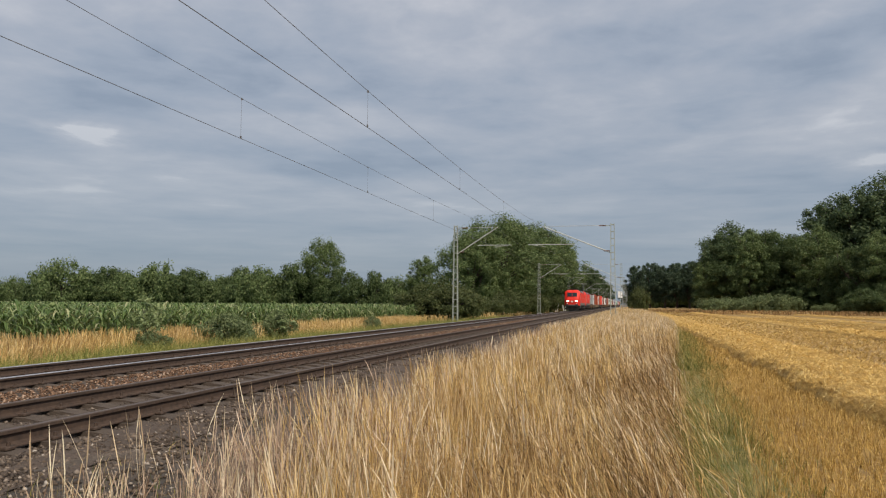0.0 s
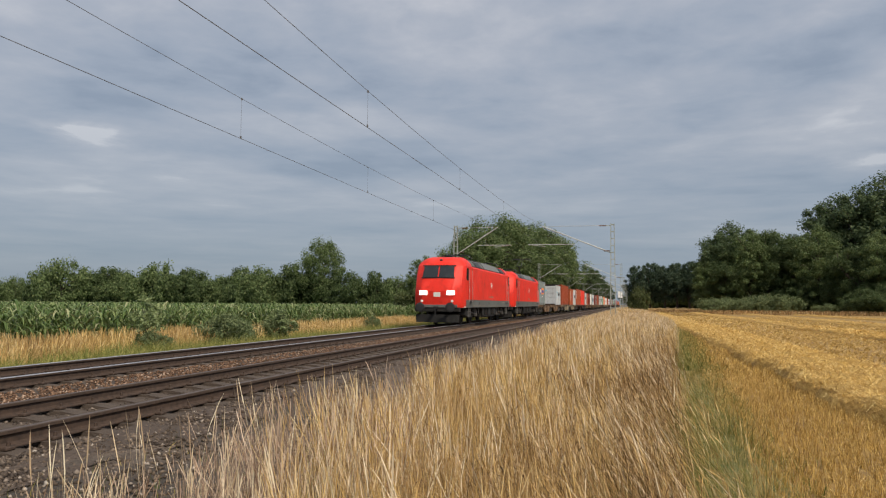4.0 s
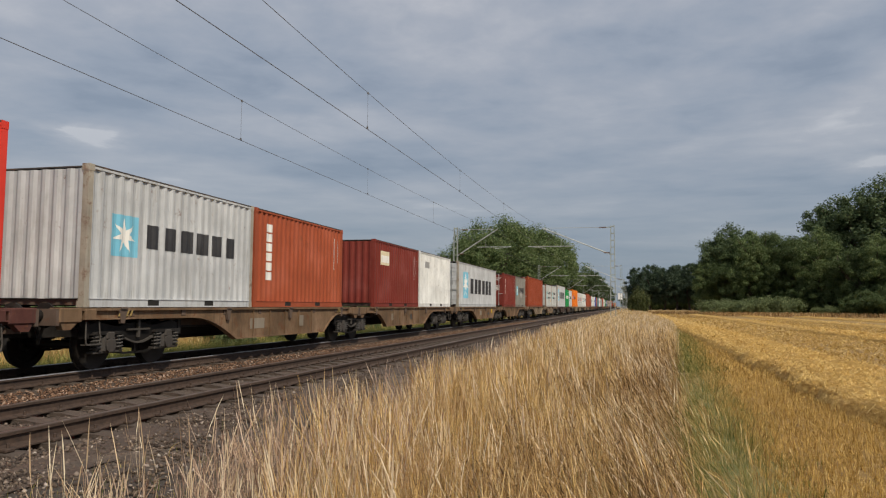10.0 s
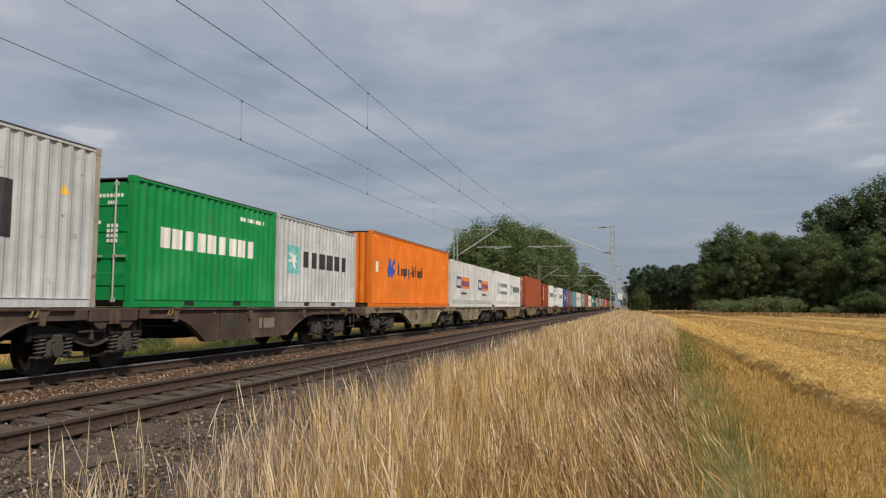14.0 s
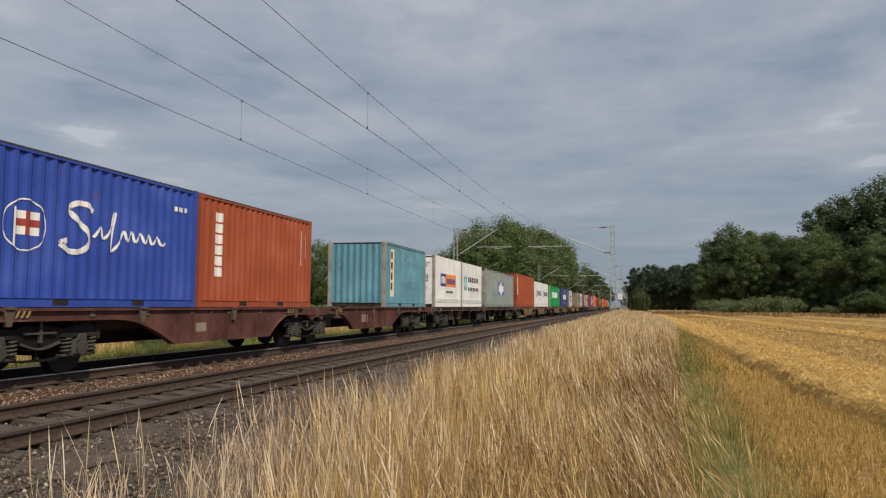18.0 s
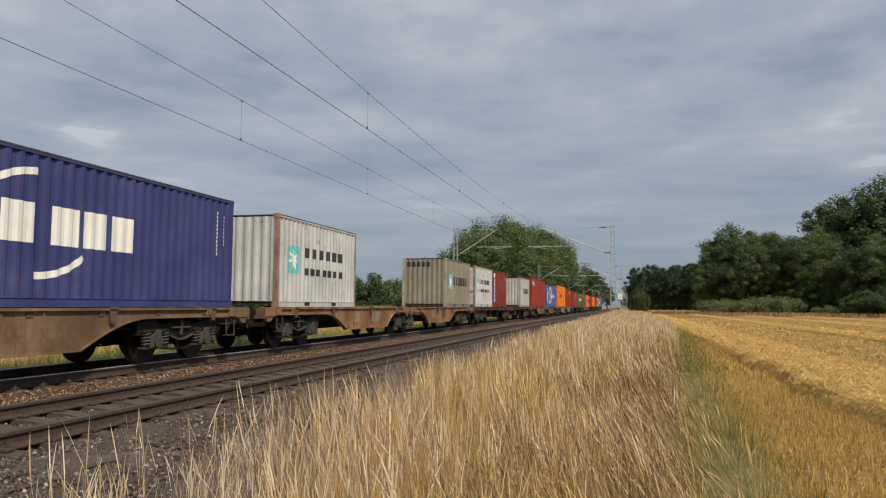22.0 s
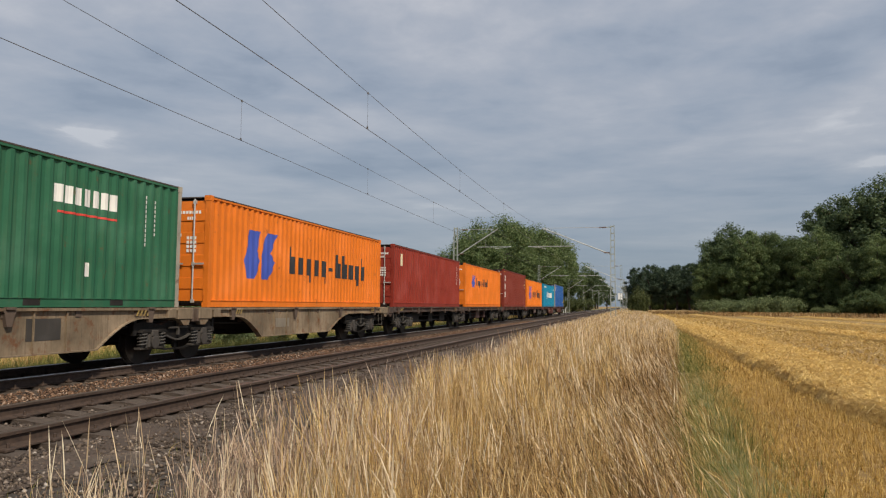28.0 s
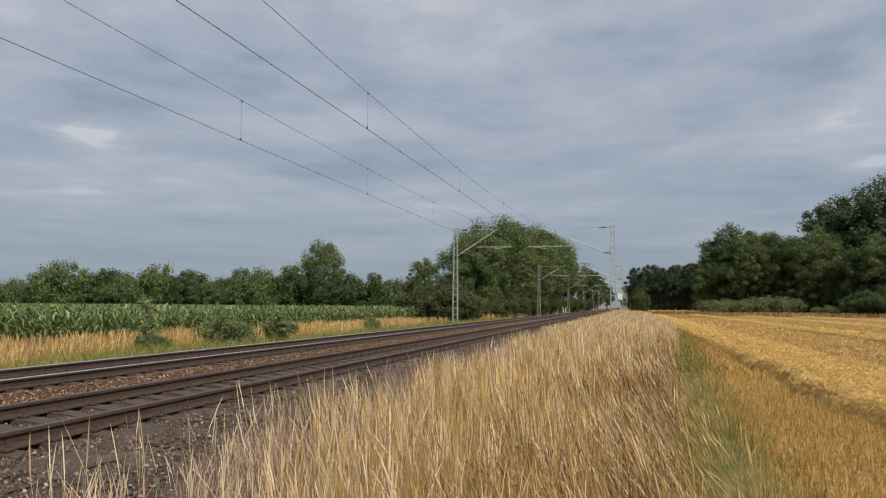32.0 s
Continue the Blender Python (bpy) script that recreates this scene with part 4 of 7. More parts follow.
# ---- trees ----
def leaf_cloud(centres, radii, per, size, seed, drop=0.0):
    """Small folded leaves round the ends of the twigs: shells of clumps with gaps between them."""
    r = np.random.default_rng(seed)
    n = len(centres)
    C = np.repeat(centres, per, 0)
    R = np.repeat(radii, per)
    d = r.normal(0, 1, (n * per, 3))
    d /= np.linalg.norm(d, axis=1)[:, None]
    rad = R * r.uniform(0.15, 1.2, n * per) ** 0.8
    P = C + d * rad[:, None] * (1.0, 1.0, 0.9)
    P[:, 2] -= drop * rad
    # the leaves face outwards, roughly
    nrm = d + r.normal(0, 0.55, d.shape) + (0, 0, 0.35)
    nrm /= np.linalg.norm(nrm, axis=1)[:, None]
    u = np.cross(nrm, r.normal(0, 1, d.shape))
    u /= np.linalg.norm(u, axis=1)[:, None]
    w = np.cross(nrm, u)
    s = size * r.uniform(0.55, 1.35, n * per)[:, None]
    V = np.stack([P - u * s, P - w * s * 0.45 + nrm * s * 0.15, P + u * s, P + w * s * 0.45 + nrm * s * 0.15], 1)
    return V.reshape(-1, 3)


def tree_kind(name, height, spread, trunk_r, clear, n_clumps, per, leaf, mat, seed, label, category="tree", top_bias=0.0, clump=0.19):
    """One tree: tapered trunk, limbs out to the clumps, crown of leaves. Built at the origin."""
    r = np.random.default_rng(seed)
    t = tagged(new(name), label, category)
    mid = clear + (height - clear) * 0.5
    cen = []
    while len(cen) < n_clumps:
        p = r.uniform(-1, 1, 3)
        q = np.linalg.norm(p)
        if q > 1 or q < 0.35:
            continue
        shrink = 1.0 - 0.35 * max(0.0, p[2]) ** 1.5 - 0.25 * max(0.0, -p[2])
        cen.append((p[0] * spread * shrink * r.uniform(0.8, 1.05), p[1] * spread * shrink * r.uniform(0.8, 1.05), mid + p[2] * (height - clear) * 0.44 + top_bias))
    cen = np.array(cen)
    rad = r.uniform(0.45, 1.35, n_clumps) * spread * clump
    g = Geo()
    bend = [(r.normal(0, 0.02) * height * k, r.normal(0, 0.02) * height * k, height * 0.86 * k / 5) for k in range(6)]
    bend[0] = (0, 0, -0.3)
    for k in range(5):
        g.tube(bend[k], bend[k + 1], trunk_r * (1 - 0.17 * k), 8, trunk_r * (1 - 0.17 * (k + 1)), caps=k == 0)
    part("trunk", g, M["bark"], t)
    limbs = Geo()
    for c in cen[:: max(1, n_clumps // 16)]:
        k = min(4, max(1, int((c[2] / height) * 4)))
        a = Vector(bend[k])
        b = Vector(c)
        m = a.lerp(b, 0.5) + Vector((0, 0, 0.08 * height))
        gl = Geo().tube(a, m, trunk_r * 0.32, 6, trunk_r * 0.2, caps=False).tube(m, b, trunk_r * 0.2, 6, trunk_r * 0.06)
        limbs.add(gl.v, gl.f)
    part("branchwork", limbs, M["bark"], t)
    put("crown", quads("crown", leaf_cloud(cen, rad, per, leaf, seed + 1), 4, mat), t)
    return t


TREES = {}


def plant(key, x, y, s=1.0, turn=0.0, z=None, sx=1.0, label=""):
    src = TREES[key]
    m = pose(x, y, float(ground_z(np.array(x))) if z is None else z, 0, 0, turn)
    ob = copy_thing(src, m)
    ob.scale = (s * sx, s * sx, s)
    if label:
        tagged(ob, label)
    return ob


TREES["oak"] = tree_kind("broadleaf_tree", 14, 5.4, 0.34, 0.6, 130, 220, 0.155, M["leaf_a"], 11, "tall leafy green broadleaf tree")
TREES["ash"] = tree_kind("broadleaf_tree", 15, 4.6, 0.30, 0.8, 130, 190, 0.15, M["leaf_b"], 12, "tall light green broadleaf tree")
TREES["dark"] = tree_kind("broadleaf_tree", 17, 5.8, 0.40, 0.8, 140, 180, 0.20, M["leaf_c"], 13, "tall dark green broadleaf tree at the wood's edge")
TREES["willow"] = tree_kind("broadleaf_tree", 12, 5.2, 0.32, 0.3, 150, 260, 0.125, M["leaf_b"], 14, "dense green willow beside the railway")
TREES["hedge"] = tree_kind("hedge_bush", 5.2, 4.4, 0.16, -0.4, 90, 120, 0.17, M["leaf_a"], 15, "dense green hedge bush behind the maize", "bush")
TREES["hedge2"] = tree_kind("hedge_bush", 5.0, 4.8, 0.16, -0.4, 90, 120, 0.17, M["leaf_b"], 16, "yellowish green hedge bush behind the maize", "bush")
TREES["bush"] = tree_kind("bush", 2.8, 2.2, 0.10, -0.2, 90, 130, 0.085, M["leaf_f"], 17, "round green bush beside the track", "bush")
TREES["weed"] = tree_kind("bush", 2.8, 2.2, 0.06, -0.2, 80, 80, 0.10, M["leaf_d"], 23, "small green weed bush in the dry grass", "bush")
TREES["sapling"] = tree_kind("sapling", 2.2, 0.62, 0.03, 0.2, 34, 26, 0.075, M["leaf_pale"], 27, "tall pale green leafy sapling before the maize", "sapling", clump=0.30)
TREES["far"] = tree_kind("broadleaf_tree", 17, 5.8, 0.40, 0.4, 130, 130, 0.26, M["leaf_e"], 19, "distant dark green broadleaf tree with bluish haze in its colour")
TREES["scrub"] = tree_kind("bush", 2.6, 3.0, 0.10, -0.2, 80, 100, 0.12, M["leaf_d"], 18, "low pale green scrub at the field's edge", "bush")
for src in TREES.values():
    src.location = (0, -300, -60)

# hedge behind the maize
hr = random.Random(3)
for X, h in ((-160, 6.5), (-152, 6.6), (-145, 6.8), (-137, 7.6), (-129, 11.0), (-121, 8.6), (-115, 8.2), (-110, 8.6), (-104, 10.0), (-97, 8.2), (-91, 7.0), (-85, 8.6),
             (-79, 9.0), (-73, 9.2), (-58, 7.4), (-53, 7.4), (-48.5, 6.6)):
    plant("hedge" if hr.random() < 0.6 else "hedge2", X, 150 + hr.uniform(-3, 3), (h + 1.3) / 5.2, hr.uniform(0, 360), sx=0.75)
    plant("hedge", X + 4, 158 + hr.uniform(-3, 3), h / 5.6, hr.uniform(0, 360), sx=1.1)
plant("willow", -65.3, 151, 1.42, 40, sx=0.80, label="tall solitary green tree rising out of the hedge")
plant("ash", -42.5, 152, 0.84, 110, sx=1.1)
plant("hedge", -38, 152, 1.3, 20)
for X in range(-36, -22, 5):
    plant("hedge", X, 150, 1.1, X * 9)
# trees along the far side of the railway
for key, X, Y, h, turn in (("willow", -24.2, 117, 13.6, 0), ("willow", -21.4, 124, 16.4, 70), ("oak", -21.0, 138, 16.6, 140), ("willow", -20.5, 152, 18.0, 200), ("oak", -20.2, 170, 18.6, 260),
                           ("willow", -20.0, 190, 19.5, 320), ("ash", -20.0, 212, 19.5, 20), ("dark", -25, 134, 15.0, 50), ("dark", -27, 160, 17.0, 80), ("dark", -22, 420, 22, 0), ("dark", -21, 480, 22, 120),
                           ("dark", -26, 540, 22, 200), ("dark", -31, 570, 21, 10), ("dark", -25, 610, 21, 90), ("dark", -19, 650, 20, 140)):
    plant(key, X, Y, 1.10 * h / {"willow": 12, "oak": 14, "ash": 15, "dark": 17}[key], turn, sx=1.08)
for X, Y, s, turn in ((-20.6, 73, 1.45, 0), (-18.5, 74.5, 1.68, 80), (-16.5, 71.5, 1.35, 150), (-17.8, 79, 1.3, 20), (-19, 100, 1.1, 10), (-17.5, 104, 1.2, 100), (-17.5, 112, 1.5, 160), (-17, 128, 1.5, 30),
                      (-17, 140, 1.4, 60), (-17, 155, 1.5, 0), (-17, 185, 1.6, 44), (-17, 230, 1.8, 20), (-17, 290, 2.0, 0)):
    plant("bush", X, Y, s, turn)
plant("sapling", -17.5, 24.3, 0.98, 30)
plant("weed", -15.9, 27.2, 0.50, 140, sx=1.15)
plant("weed", -16.3, 28.4, 0.46, 20, sx=1.2)
plant("weed", -15.8, 31.6, 0.50, 300, sx=0.9)
plant("sapling", -15.6, 31.4, 0.72, 200, sx=1.6, label="pale green upright leafy weed in the dry grass")
plant("weed", -17.0, 24.0, 0.30, 70, sx=1.2)
plant("weed", -17.0, 48.0, 0.36, 10)
# right of the line
plant("bush", 1.5, 142, 1.95, 30, sx=0.50, label="narrow dark green bush beside the track")
for X, Y, h in ((3.5, 410, 23), (10, 400, 24), (17, 395, 22), (23, 392, 23), (29, 390, 24), (36, 380, 23), (44, 370, 22), (14, 450, 26), (26, 440, 26), (38, 430, 26)):
    plant("far", X, Y, 1.03 * h / 17, X * 17)
# hedge row added in place of the black shade under the distant trees
for X in np.arange(2, 48, 4.0):
    plant("hedge", float(X), 425 + hr.uniform(-4, 4), hr.uniform(1.6, 2.2), hr.uniform(0, 360), label="hedge bush added to fill the shade below the distant trees")
for X, Y, s in ((17.6, 171, 1.30), (21.0, 173, 1.35), (23.8, 171, 1.30), (26.6, 172, 1.5), (29.4, 171, 1.62), (32.0, 173, 1.55), (38.8, 168, 0.9)):
    plant("scrub", X, Y, s, hr.uniform(0, 360))
for key, X, Y, h in (("ash", 17.5, 184, 12.0), ("dark", 20.8, 187, 18.6), ("oak", 22.6, 182, 14.0), ("dark", 25.0, 190, 20.6), ("ash", 26.5, 181, 18.0), ("oak", 30.5, 183, 18.2), ("dark", 32.0, 192, 18.5), ("oak", 35.0, 180, 17.0),
                     ("ash", 39.2, 176, 18.0), ("dark", 38, 190, 17.5), ("dark", 45.8, 190, 26.0), ("dark", 50.5, 186, 27.5), ("dark", 57, 184, 29.5), ("dark", 64, 180, 31), ("dark", 71, 178, 31), ("oak", 45, 170, 13.5),
                     ("ash", 49.5, 167, 16), ("oak", 54, 165, 15), ("oak", 59, 162, 16), ("willow", 65, 158, 15), ("oak", 71, 156, 17), ("dark", 79, 172, 30), ("dark", 88, 168, 30), ("oak", 79, 152, 16),
                     ("far", 30, 235, 18), ("far", 38, 232, 20)):
    plant(key, X, Y, 1.10 * h / {"willow": 12, "oak": 14, "ash": 15, "dark": 17, "far": 17}[key], X * 23 + Y, sx=1.0)
for X in np.arange(20, 44, 4.0):
    plant("hedge", float(X), 186 + hr.uniform(-4, 4), hr.uniform(0.9, 1.3), hr.uniform(0, 360))
for X in np.arange(36, 62, 5.0):
    plant("hedge", float(X), 178 - (X - 36) * 0.3, 1.5, X * 37.0, label="dense dark undergrowth at the wood's edge")
for X in np.arange(44, 84, 4.0):
    plant("hedge", float(X), 160 - (X - 42) * 0.25 + hr.uniform(-2, 2), hr.uniform(0.9, 1.3), hr.uniform(0, 360))
for src in TREES.values():
    for o in (*src.children_recursive, src):
        bpy.data.objects.remove(o)


# small things along the line
def board(x, y, z0, z1, w, label):
    t = tagged(new("trackside_board"), label, "sign")
    t.location = (x, y, -0.45)
    part("post", Geo().tube((0, 0, -0.2), (0, 0, z1 + 0.45), 0.05, 8), M["galv"], t)
    part("panel", Geo().box(-w / 2, w / 2, -0.09, -0.05, z0 + 0.45, z1 + 0.45, 0.01), M["sign_white"], t, "plain white panel")
    part("foot", Geo().box(-0.25, 0.25, -0.2, 0.2, -0.1, 0.9, 0.02), M["concrete"], t)
    return t


M["sign_white"] = painted("white_sign_paint", (0.80, 0.80, 0.78), 0.5, 0, 0.05, dirty=0.1)
board(-1.85, 152, 2.6, 3.85, 0.90, "white trackside signal board on a grey post")
for x, y in ((-15.3, 160), (-15.2, 179)):
    t = tagged(new("warning_post"), "white slanted warning boards beside the track", "sign")
    t.location = (x, y, -0.5)
    for q in (-1, 1):
        part("board", Geo().prism([(q * 0.18, 0.1), (q * 0.18 + 0.15, 0.1), (q * 0.40 + 0.15, 1.55), (q * 0.40, 1.55)], -0.03, 0.03, "y"), M["sign_white"], t, "slanted white board")
    part("crossbar", Geo().box(-0.45, 0.58, 0.03, 0.07, 0.8, 0.88), M["galv"], t)

# ---- train ----
MOVERS = []          # (thing, place along the train)
END_OF_CLIP = 32.0


def run(t):
    """Metres that the train has gone at t seconds."""
    u = (t - 19) / 10
    return 25.34 * t + 0.795 * u * u + 0.366 * u ** 3


def on_train(ob, s):
    ob.location = (XF, s, 0)
    MOVERS.append((ob, s))
    return ob


# -- bogie, built once --
M["steel_dark"] = painted("grimy_dark_steel", (0.013, 0.0115, 0.0105), 0.7, 0.2, 0.3, dirt=(0.040, 0.029, 0.023), dirty=0.4, gloss=0.25)
M["wheel"] = painted("worn_wheel_steel", (0.020, 0.017, 0.015), 0.6, 0.3, 0.3, dirt=(0.05, 0.036, 0.028), dirty=0.4, gloss=0.3)
M["axle_box"] = painted("grimy_axle_box", (0.058, 0.051, 0.045), 0.65, 0.2, 0.4, dirty=0.6)
M["spring"] = painted("grey_spring_steel", (0.070, 0.064, 0.058), 0.6, 0.2, 0.3, dirty=0.4)
M["bare_steel"] = painted("scuffed_bare_steel", (0.085, 0.076, 0.066), 0.6, 0.3, 0.3, dirt=(0.06, 0.045, 0.035), dirty=0.6)


def wheel_mesh(r):
    g = Geo()
    g.turned([(-0.065, r - 0.10), (-0.065, r), (0.045, r + 0.002), (0.05, r + 0.03), (0.07, r + 0.028), (0.07, r - 0.09), (0.03, r - 0.12), (0.02, 0.17), (0.07, 0.12), (0.07, 0.09), (-0.07, 0.09),
              (-0.07, 0.12), (-0.01, 0.17), (-0.02, r - 0.13)], "x", n=28)
    return g.mesh("wheel", M["wheel"])


def bogie_set():
    """Meshes of a two-axle freight bogie: name, mesh, poses."""
    side = Geo()
    prof = [(-1.45, 0.62), (-1.45, 0.82), (-1.15, 0.90), (-0.55, 0.80), (-0.30, 0.86), (0.30, 0.86), (0.55, 0.80), (1.15, 0.90), (1.45, 0.82), (1.45, 0.62), (1.20, 0.70), (0.62, 0.66), (0.24, 0.52),
            (-0.24, 0.52), (-0.62, 0.66), (-1.20, 0.70)]
    side.prism(prof, -0.05, 0.05, "x")
    side.prism([(-0.95, 0.34), (-0.30, 0.26), (0.30, 0.26), (0.95, 0.34), (0.95, 0.38), (0.30, 0.30), (-0.30, 0.30), (-0.95, 0.38)], -0.03, 0.03, "x")
    side.box(-0.03, 0.03, -0.03, 0.03, 0.28, 0.56)
    for y in (-1.42, 1.42):
        side.box(-0.07, 0.07, y - 0.05, y + 0.05, 0.60, 0.90)
    for y in (-0.9, 0.9):
        side.prism([(y - 0.42, 0.66), (y - 0.36, 0.72), (y + 0.36, 0.72), (y + 0.42, 0.66)], 0.0, 0.16, "x")
    axle_box = Geo().box(-0.10, 0.115, -0.19, 0.19, 0.31, 0.66, 0.05)
    axle_box.box(-0.09, 0.14, -0.12, 0.12, 0.56, 0.72, 0.03)
    axle_box.box(-0.08, 0.08, -0.40, 0.40, 0.315, 0.36, 0.008)
    axle_box.turned([(0.10, 0.135), (0.145, 0.135), (0.15, 0.11)], "x", (0, 0, 0.46), 10)
    coil = Geo()
    turns = [(2 * math.pi * k / 9, 0.365 + 0.29 * k / 40) for k in range(41)]
    coil.loft([[((0.088 + 0.019 * math.cos(b)) * math.cos(a), (0.088 + 0.019 * math.cos(b)) * math.sin(a), z + 0.019 * math.sin(b)) for b in (0, 1.26, 2.51, 3.77, 5.03)] for a, z in turns], caps=True)
    coil.tube((0, 0, 0.36), (0, 0, 0.66), 0.045, 8)
    link_bar = Geo()
    sweep = [(-0.44 + 0.88 * k / 10, 0.58 - 0.10 * math.sin(math.pi * k / 10)) for k in range(11)]
    for p, q in zip(sweep, sweep[1:]):
        link_bar.prism([(p[0], p[1] - 0.018), (q[0], q[1] - 0.018), (q[0], q[1] + 0.018), (p[0], p[1] + 0.018)], -0.03, 0.03, "x")
    link_bar.box(-0.025, 0.025, -0.03, 0.03, 0.58, 0.95).box(-0.03, 0.03, -0.34, 0.34, 0.72, 0.755)
    bolster = Geo().box(-1.0, 1.0, -0.22, 0.22, 0.55, 0.86, 0.03)
    bolster.box(-0.85, 0.85, -1.38, -1.26, 0.62, 0.74).box(-0.85, 0.85, 1.26, 1.38, 0.62, 0.74)
    brake = Geo()
    for s in (-1, 1):
        brake.box(-0.80, 0.80, s * 0.36 - 0.03, s * 0.36 + 0.03, 0.34, 0.42)
        for x in (-0.75, 0.75):
            brake.box(x - 0.05, x + 0.05, s * 0.40 - 0.03, s * 0.40 + 0.04, 0.30, 0.62)
    axle = Geo().tube((-1.1, 0, 0.46), (1.1, 0, 0.46), 0.08, 12)
    return dict(side_frame=side.mesh("side_frame", M["steel_dark"]), axle_box=axle_box.mesh("axle_box", M["axle_box"]), spring=coil.mesh("spring", M["spring"]),
                brake_link=link_bar.mesh("brake_link", M["bare_steel"]), bolster=bolster.mesh("bolster", M["steel_dark"]), brake_gear=brake.mesh("brake_gear", M["steel_dark"]), axle=axle.mesh("axle", M["wheel"]), wheel=wheel_mesh(0.46))


BOGIE = bogie_set()


def add_bogie(parent, y):
    b = put("bogie", BOGIE["bolster"], parent, pose(0, y, 0), "grimy dark two-axle bogie with coil springs")
    for s in (-1, 1):
        put("side_frame", BOGIE["side_frame"], b, pose(s * 1.02, 0, 0, 0, 0, 0 if s > 0 else 180))
        put("brake_link", BOGIE["brake_link"], b, pose(s * 1.11, 0, 0), "curved scuffed brake link")
        for a in (-0.9, 0.9):
            put("axle_box", BOGIE["axle_box"], b, pose(s * 1.06, a, 0, 0, 0, 0 if s > 0 else 180))
            for q in (-0.30, 0.30):
                put("spring", BOGIE["spring"], b, pose(s * 1.10, a + q, 0))
            put("wheel", BOGIE["wheel"], b, pose(s * 0.755, a, 0.46, 0, 0, 180 if s > 0 else 0))
    for a in (-0.9, 0.9):
        put("axle", BOGIE["axle"], b, pose(0, a, 0))
    put("brake_gear", BOGIE["brake_gear"], b, pose(0, 0, 0))
    return b


# -- wagons --
FRAME_COLOURS = {
    "rust": (0.190, 0.122, 0.072), "beige": (0.235, 0.180, 0.122), "grey": (0.250, 0.212, 0.148), "darkred": (0.105, 0.042, 0.035), "orange": (0.27, 0.145, 0.075),
    "brown": (0.125, 0.075, 0.055), "umber": (0.085, 0.062, 0.052),
}
for k, c in FRAME_COLOURS.items():
    M["frame_" + k] = painted("wagon_paint_" + k, c, 0.7, 0.1, 0.48, dirt=(0.055, 0.045, 0.038), dirty=0.75, rust=0.45, gloss=0.2)
M["deck"] = painted("wagon_deck_steel", (0.12, 0.085, 0.065), 0.75, 0.2, 0.3, dirty=0.5, rust=0.4)
M["wagon_yellow"] = painted("yellow_paint", (0.55, 0.36, 0.03), 0.6, 0, 0.2, dirty=0.4)
M["plate_pale"] = painted("pale_plate", (0.235, 0.20, 0.155), 0.6, 0, 0.2, dirty=0.5)
M["plate_dark"] = painted("dark_plate", (0.05, 0.045, 0.04), 0.6, 0, 0.2, dirty=0.3)
M["plate_red"] = painted("red_box_paint", (0.070, 0.030, 0.024), 0.6, 0, 0.2, dirty=0.4)

ZD = 1.165            # deck height over the rail


def haunch(y0, y1, n=8):
    """The drop of the side sill from the bogie to the belly: flat at first, then steeper, with a sharp foot."""
    return [(y0 + (y1 - y0) * k / n, 0.95 - 0.55 * (1 - math.cos(1.35 * k / n)) / (1 - math.cos(1.35))) for k in range(n + 1)]


def sill_geo(length, belly, outer_first):
    """Side sill of one half wagon, from y = 0 to length, seen from the side."""
    g = Geo()
    g.box(-0.075, 0.075, 0.0, length, ZD - 0.055, ZD - 0.006)
    if belly:
        outer, inner = (4.0, 5.9), (1.70, 3.0)
        first, last = (outer, inner) if outer_first else (inner, outer)
        a, b = first[0], length - last[0]
        low = haunch(*first) + [(y, z) for y, z in reversed([(length - q, z) for q, z in haunch(*last)])]
        poly = [(0.0, ZD - 0.05), (0.0, 0.96), (0.8, 0.955), (a - 0.3, 0.952)] + low + [(b + 0.3, 0.952), (length - 0.8, 0.955), (length, 0.96), (length, ZD - 0.05)]
        g.prism(poly, -0.012, 0.012, "x")
        edge = [(0.8, 0.955), (a - 0.3, 0.952)] + low + [(b + 0.3, 0.952), (length - 0.8, 0.955)]
        for p, q in zip(edge, edge[1:]):
            g.prism([(p[0], p[1] - 0.012), (q[0], q[1] - 0.012), (q[0], q[1] + 0.012), (p[0], p[1] + 0.012)], -0.075, 0.075, "x")
        for k in range(1, 6):
            y = first[1] + (length - last[1] - first[1]) * k / 6
            g.box(-0.06, 0.05, y - 0.01, y + 0.01, 0.42, ZD - 0.05)
    else:
        g.box(-0.012, 0.012, 0, length, 0.96, ZD - 0.05)
        g.box(-0.075, 0.075, 0, length, 0.945, 0.968)
    return g


def deck_geo(length):
    g = Geo()
    g.box(-0.20, 0.20, 0.0, length, 0.70, ZD - 0.06)
    for x in (-0.62, 0.62):
        g.box(x - 0.05, x + 0.05, 2.9, length - 2.9, 0.74, ZD - 0.10)
    for k in range(9):
        y = 0.25 + (length - 0.5) * k / 8
        g.box(-1.2, 1.2, y - 0.07, y + 0.07, ZD - 0.16, ZD - 0.03)
    g.box(-1.24, 1.24, -0.06, 0.02, 0.86, ZD - 0.02).box(-1.24, 1.24, length - 0.02, length + 0.06, 0.86, ZD - 0.02)
    return g


def latch_geo():
    return Geo().prism([(-0.14, ZD - 0.04), (0.14, ZD - 0.04), (0.10, ZD - 0.10), (0.05, ZD - 0.30), (-0.05, ZD - 0.30), (-0.10, ZD - 0.10)], 0.0, 0.07, "x").box(-0.10, 0.10, -0.09, 0.09, ZD - 0.03, ZD + 0.01)


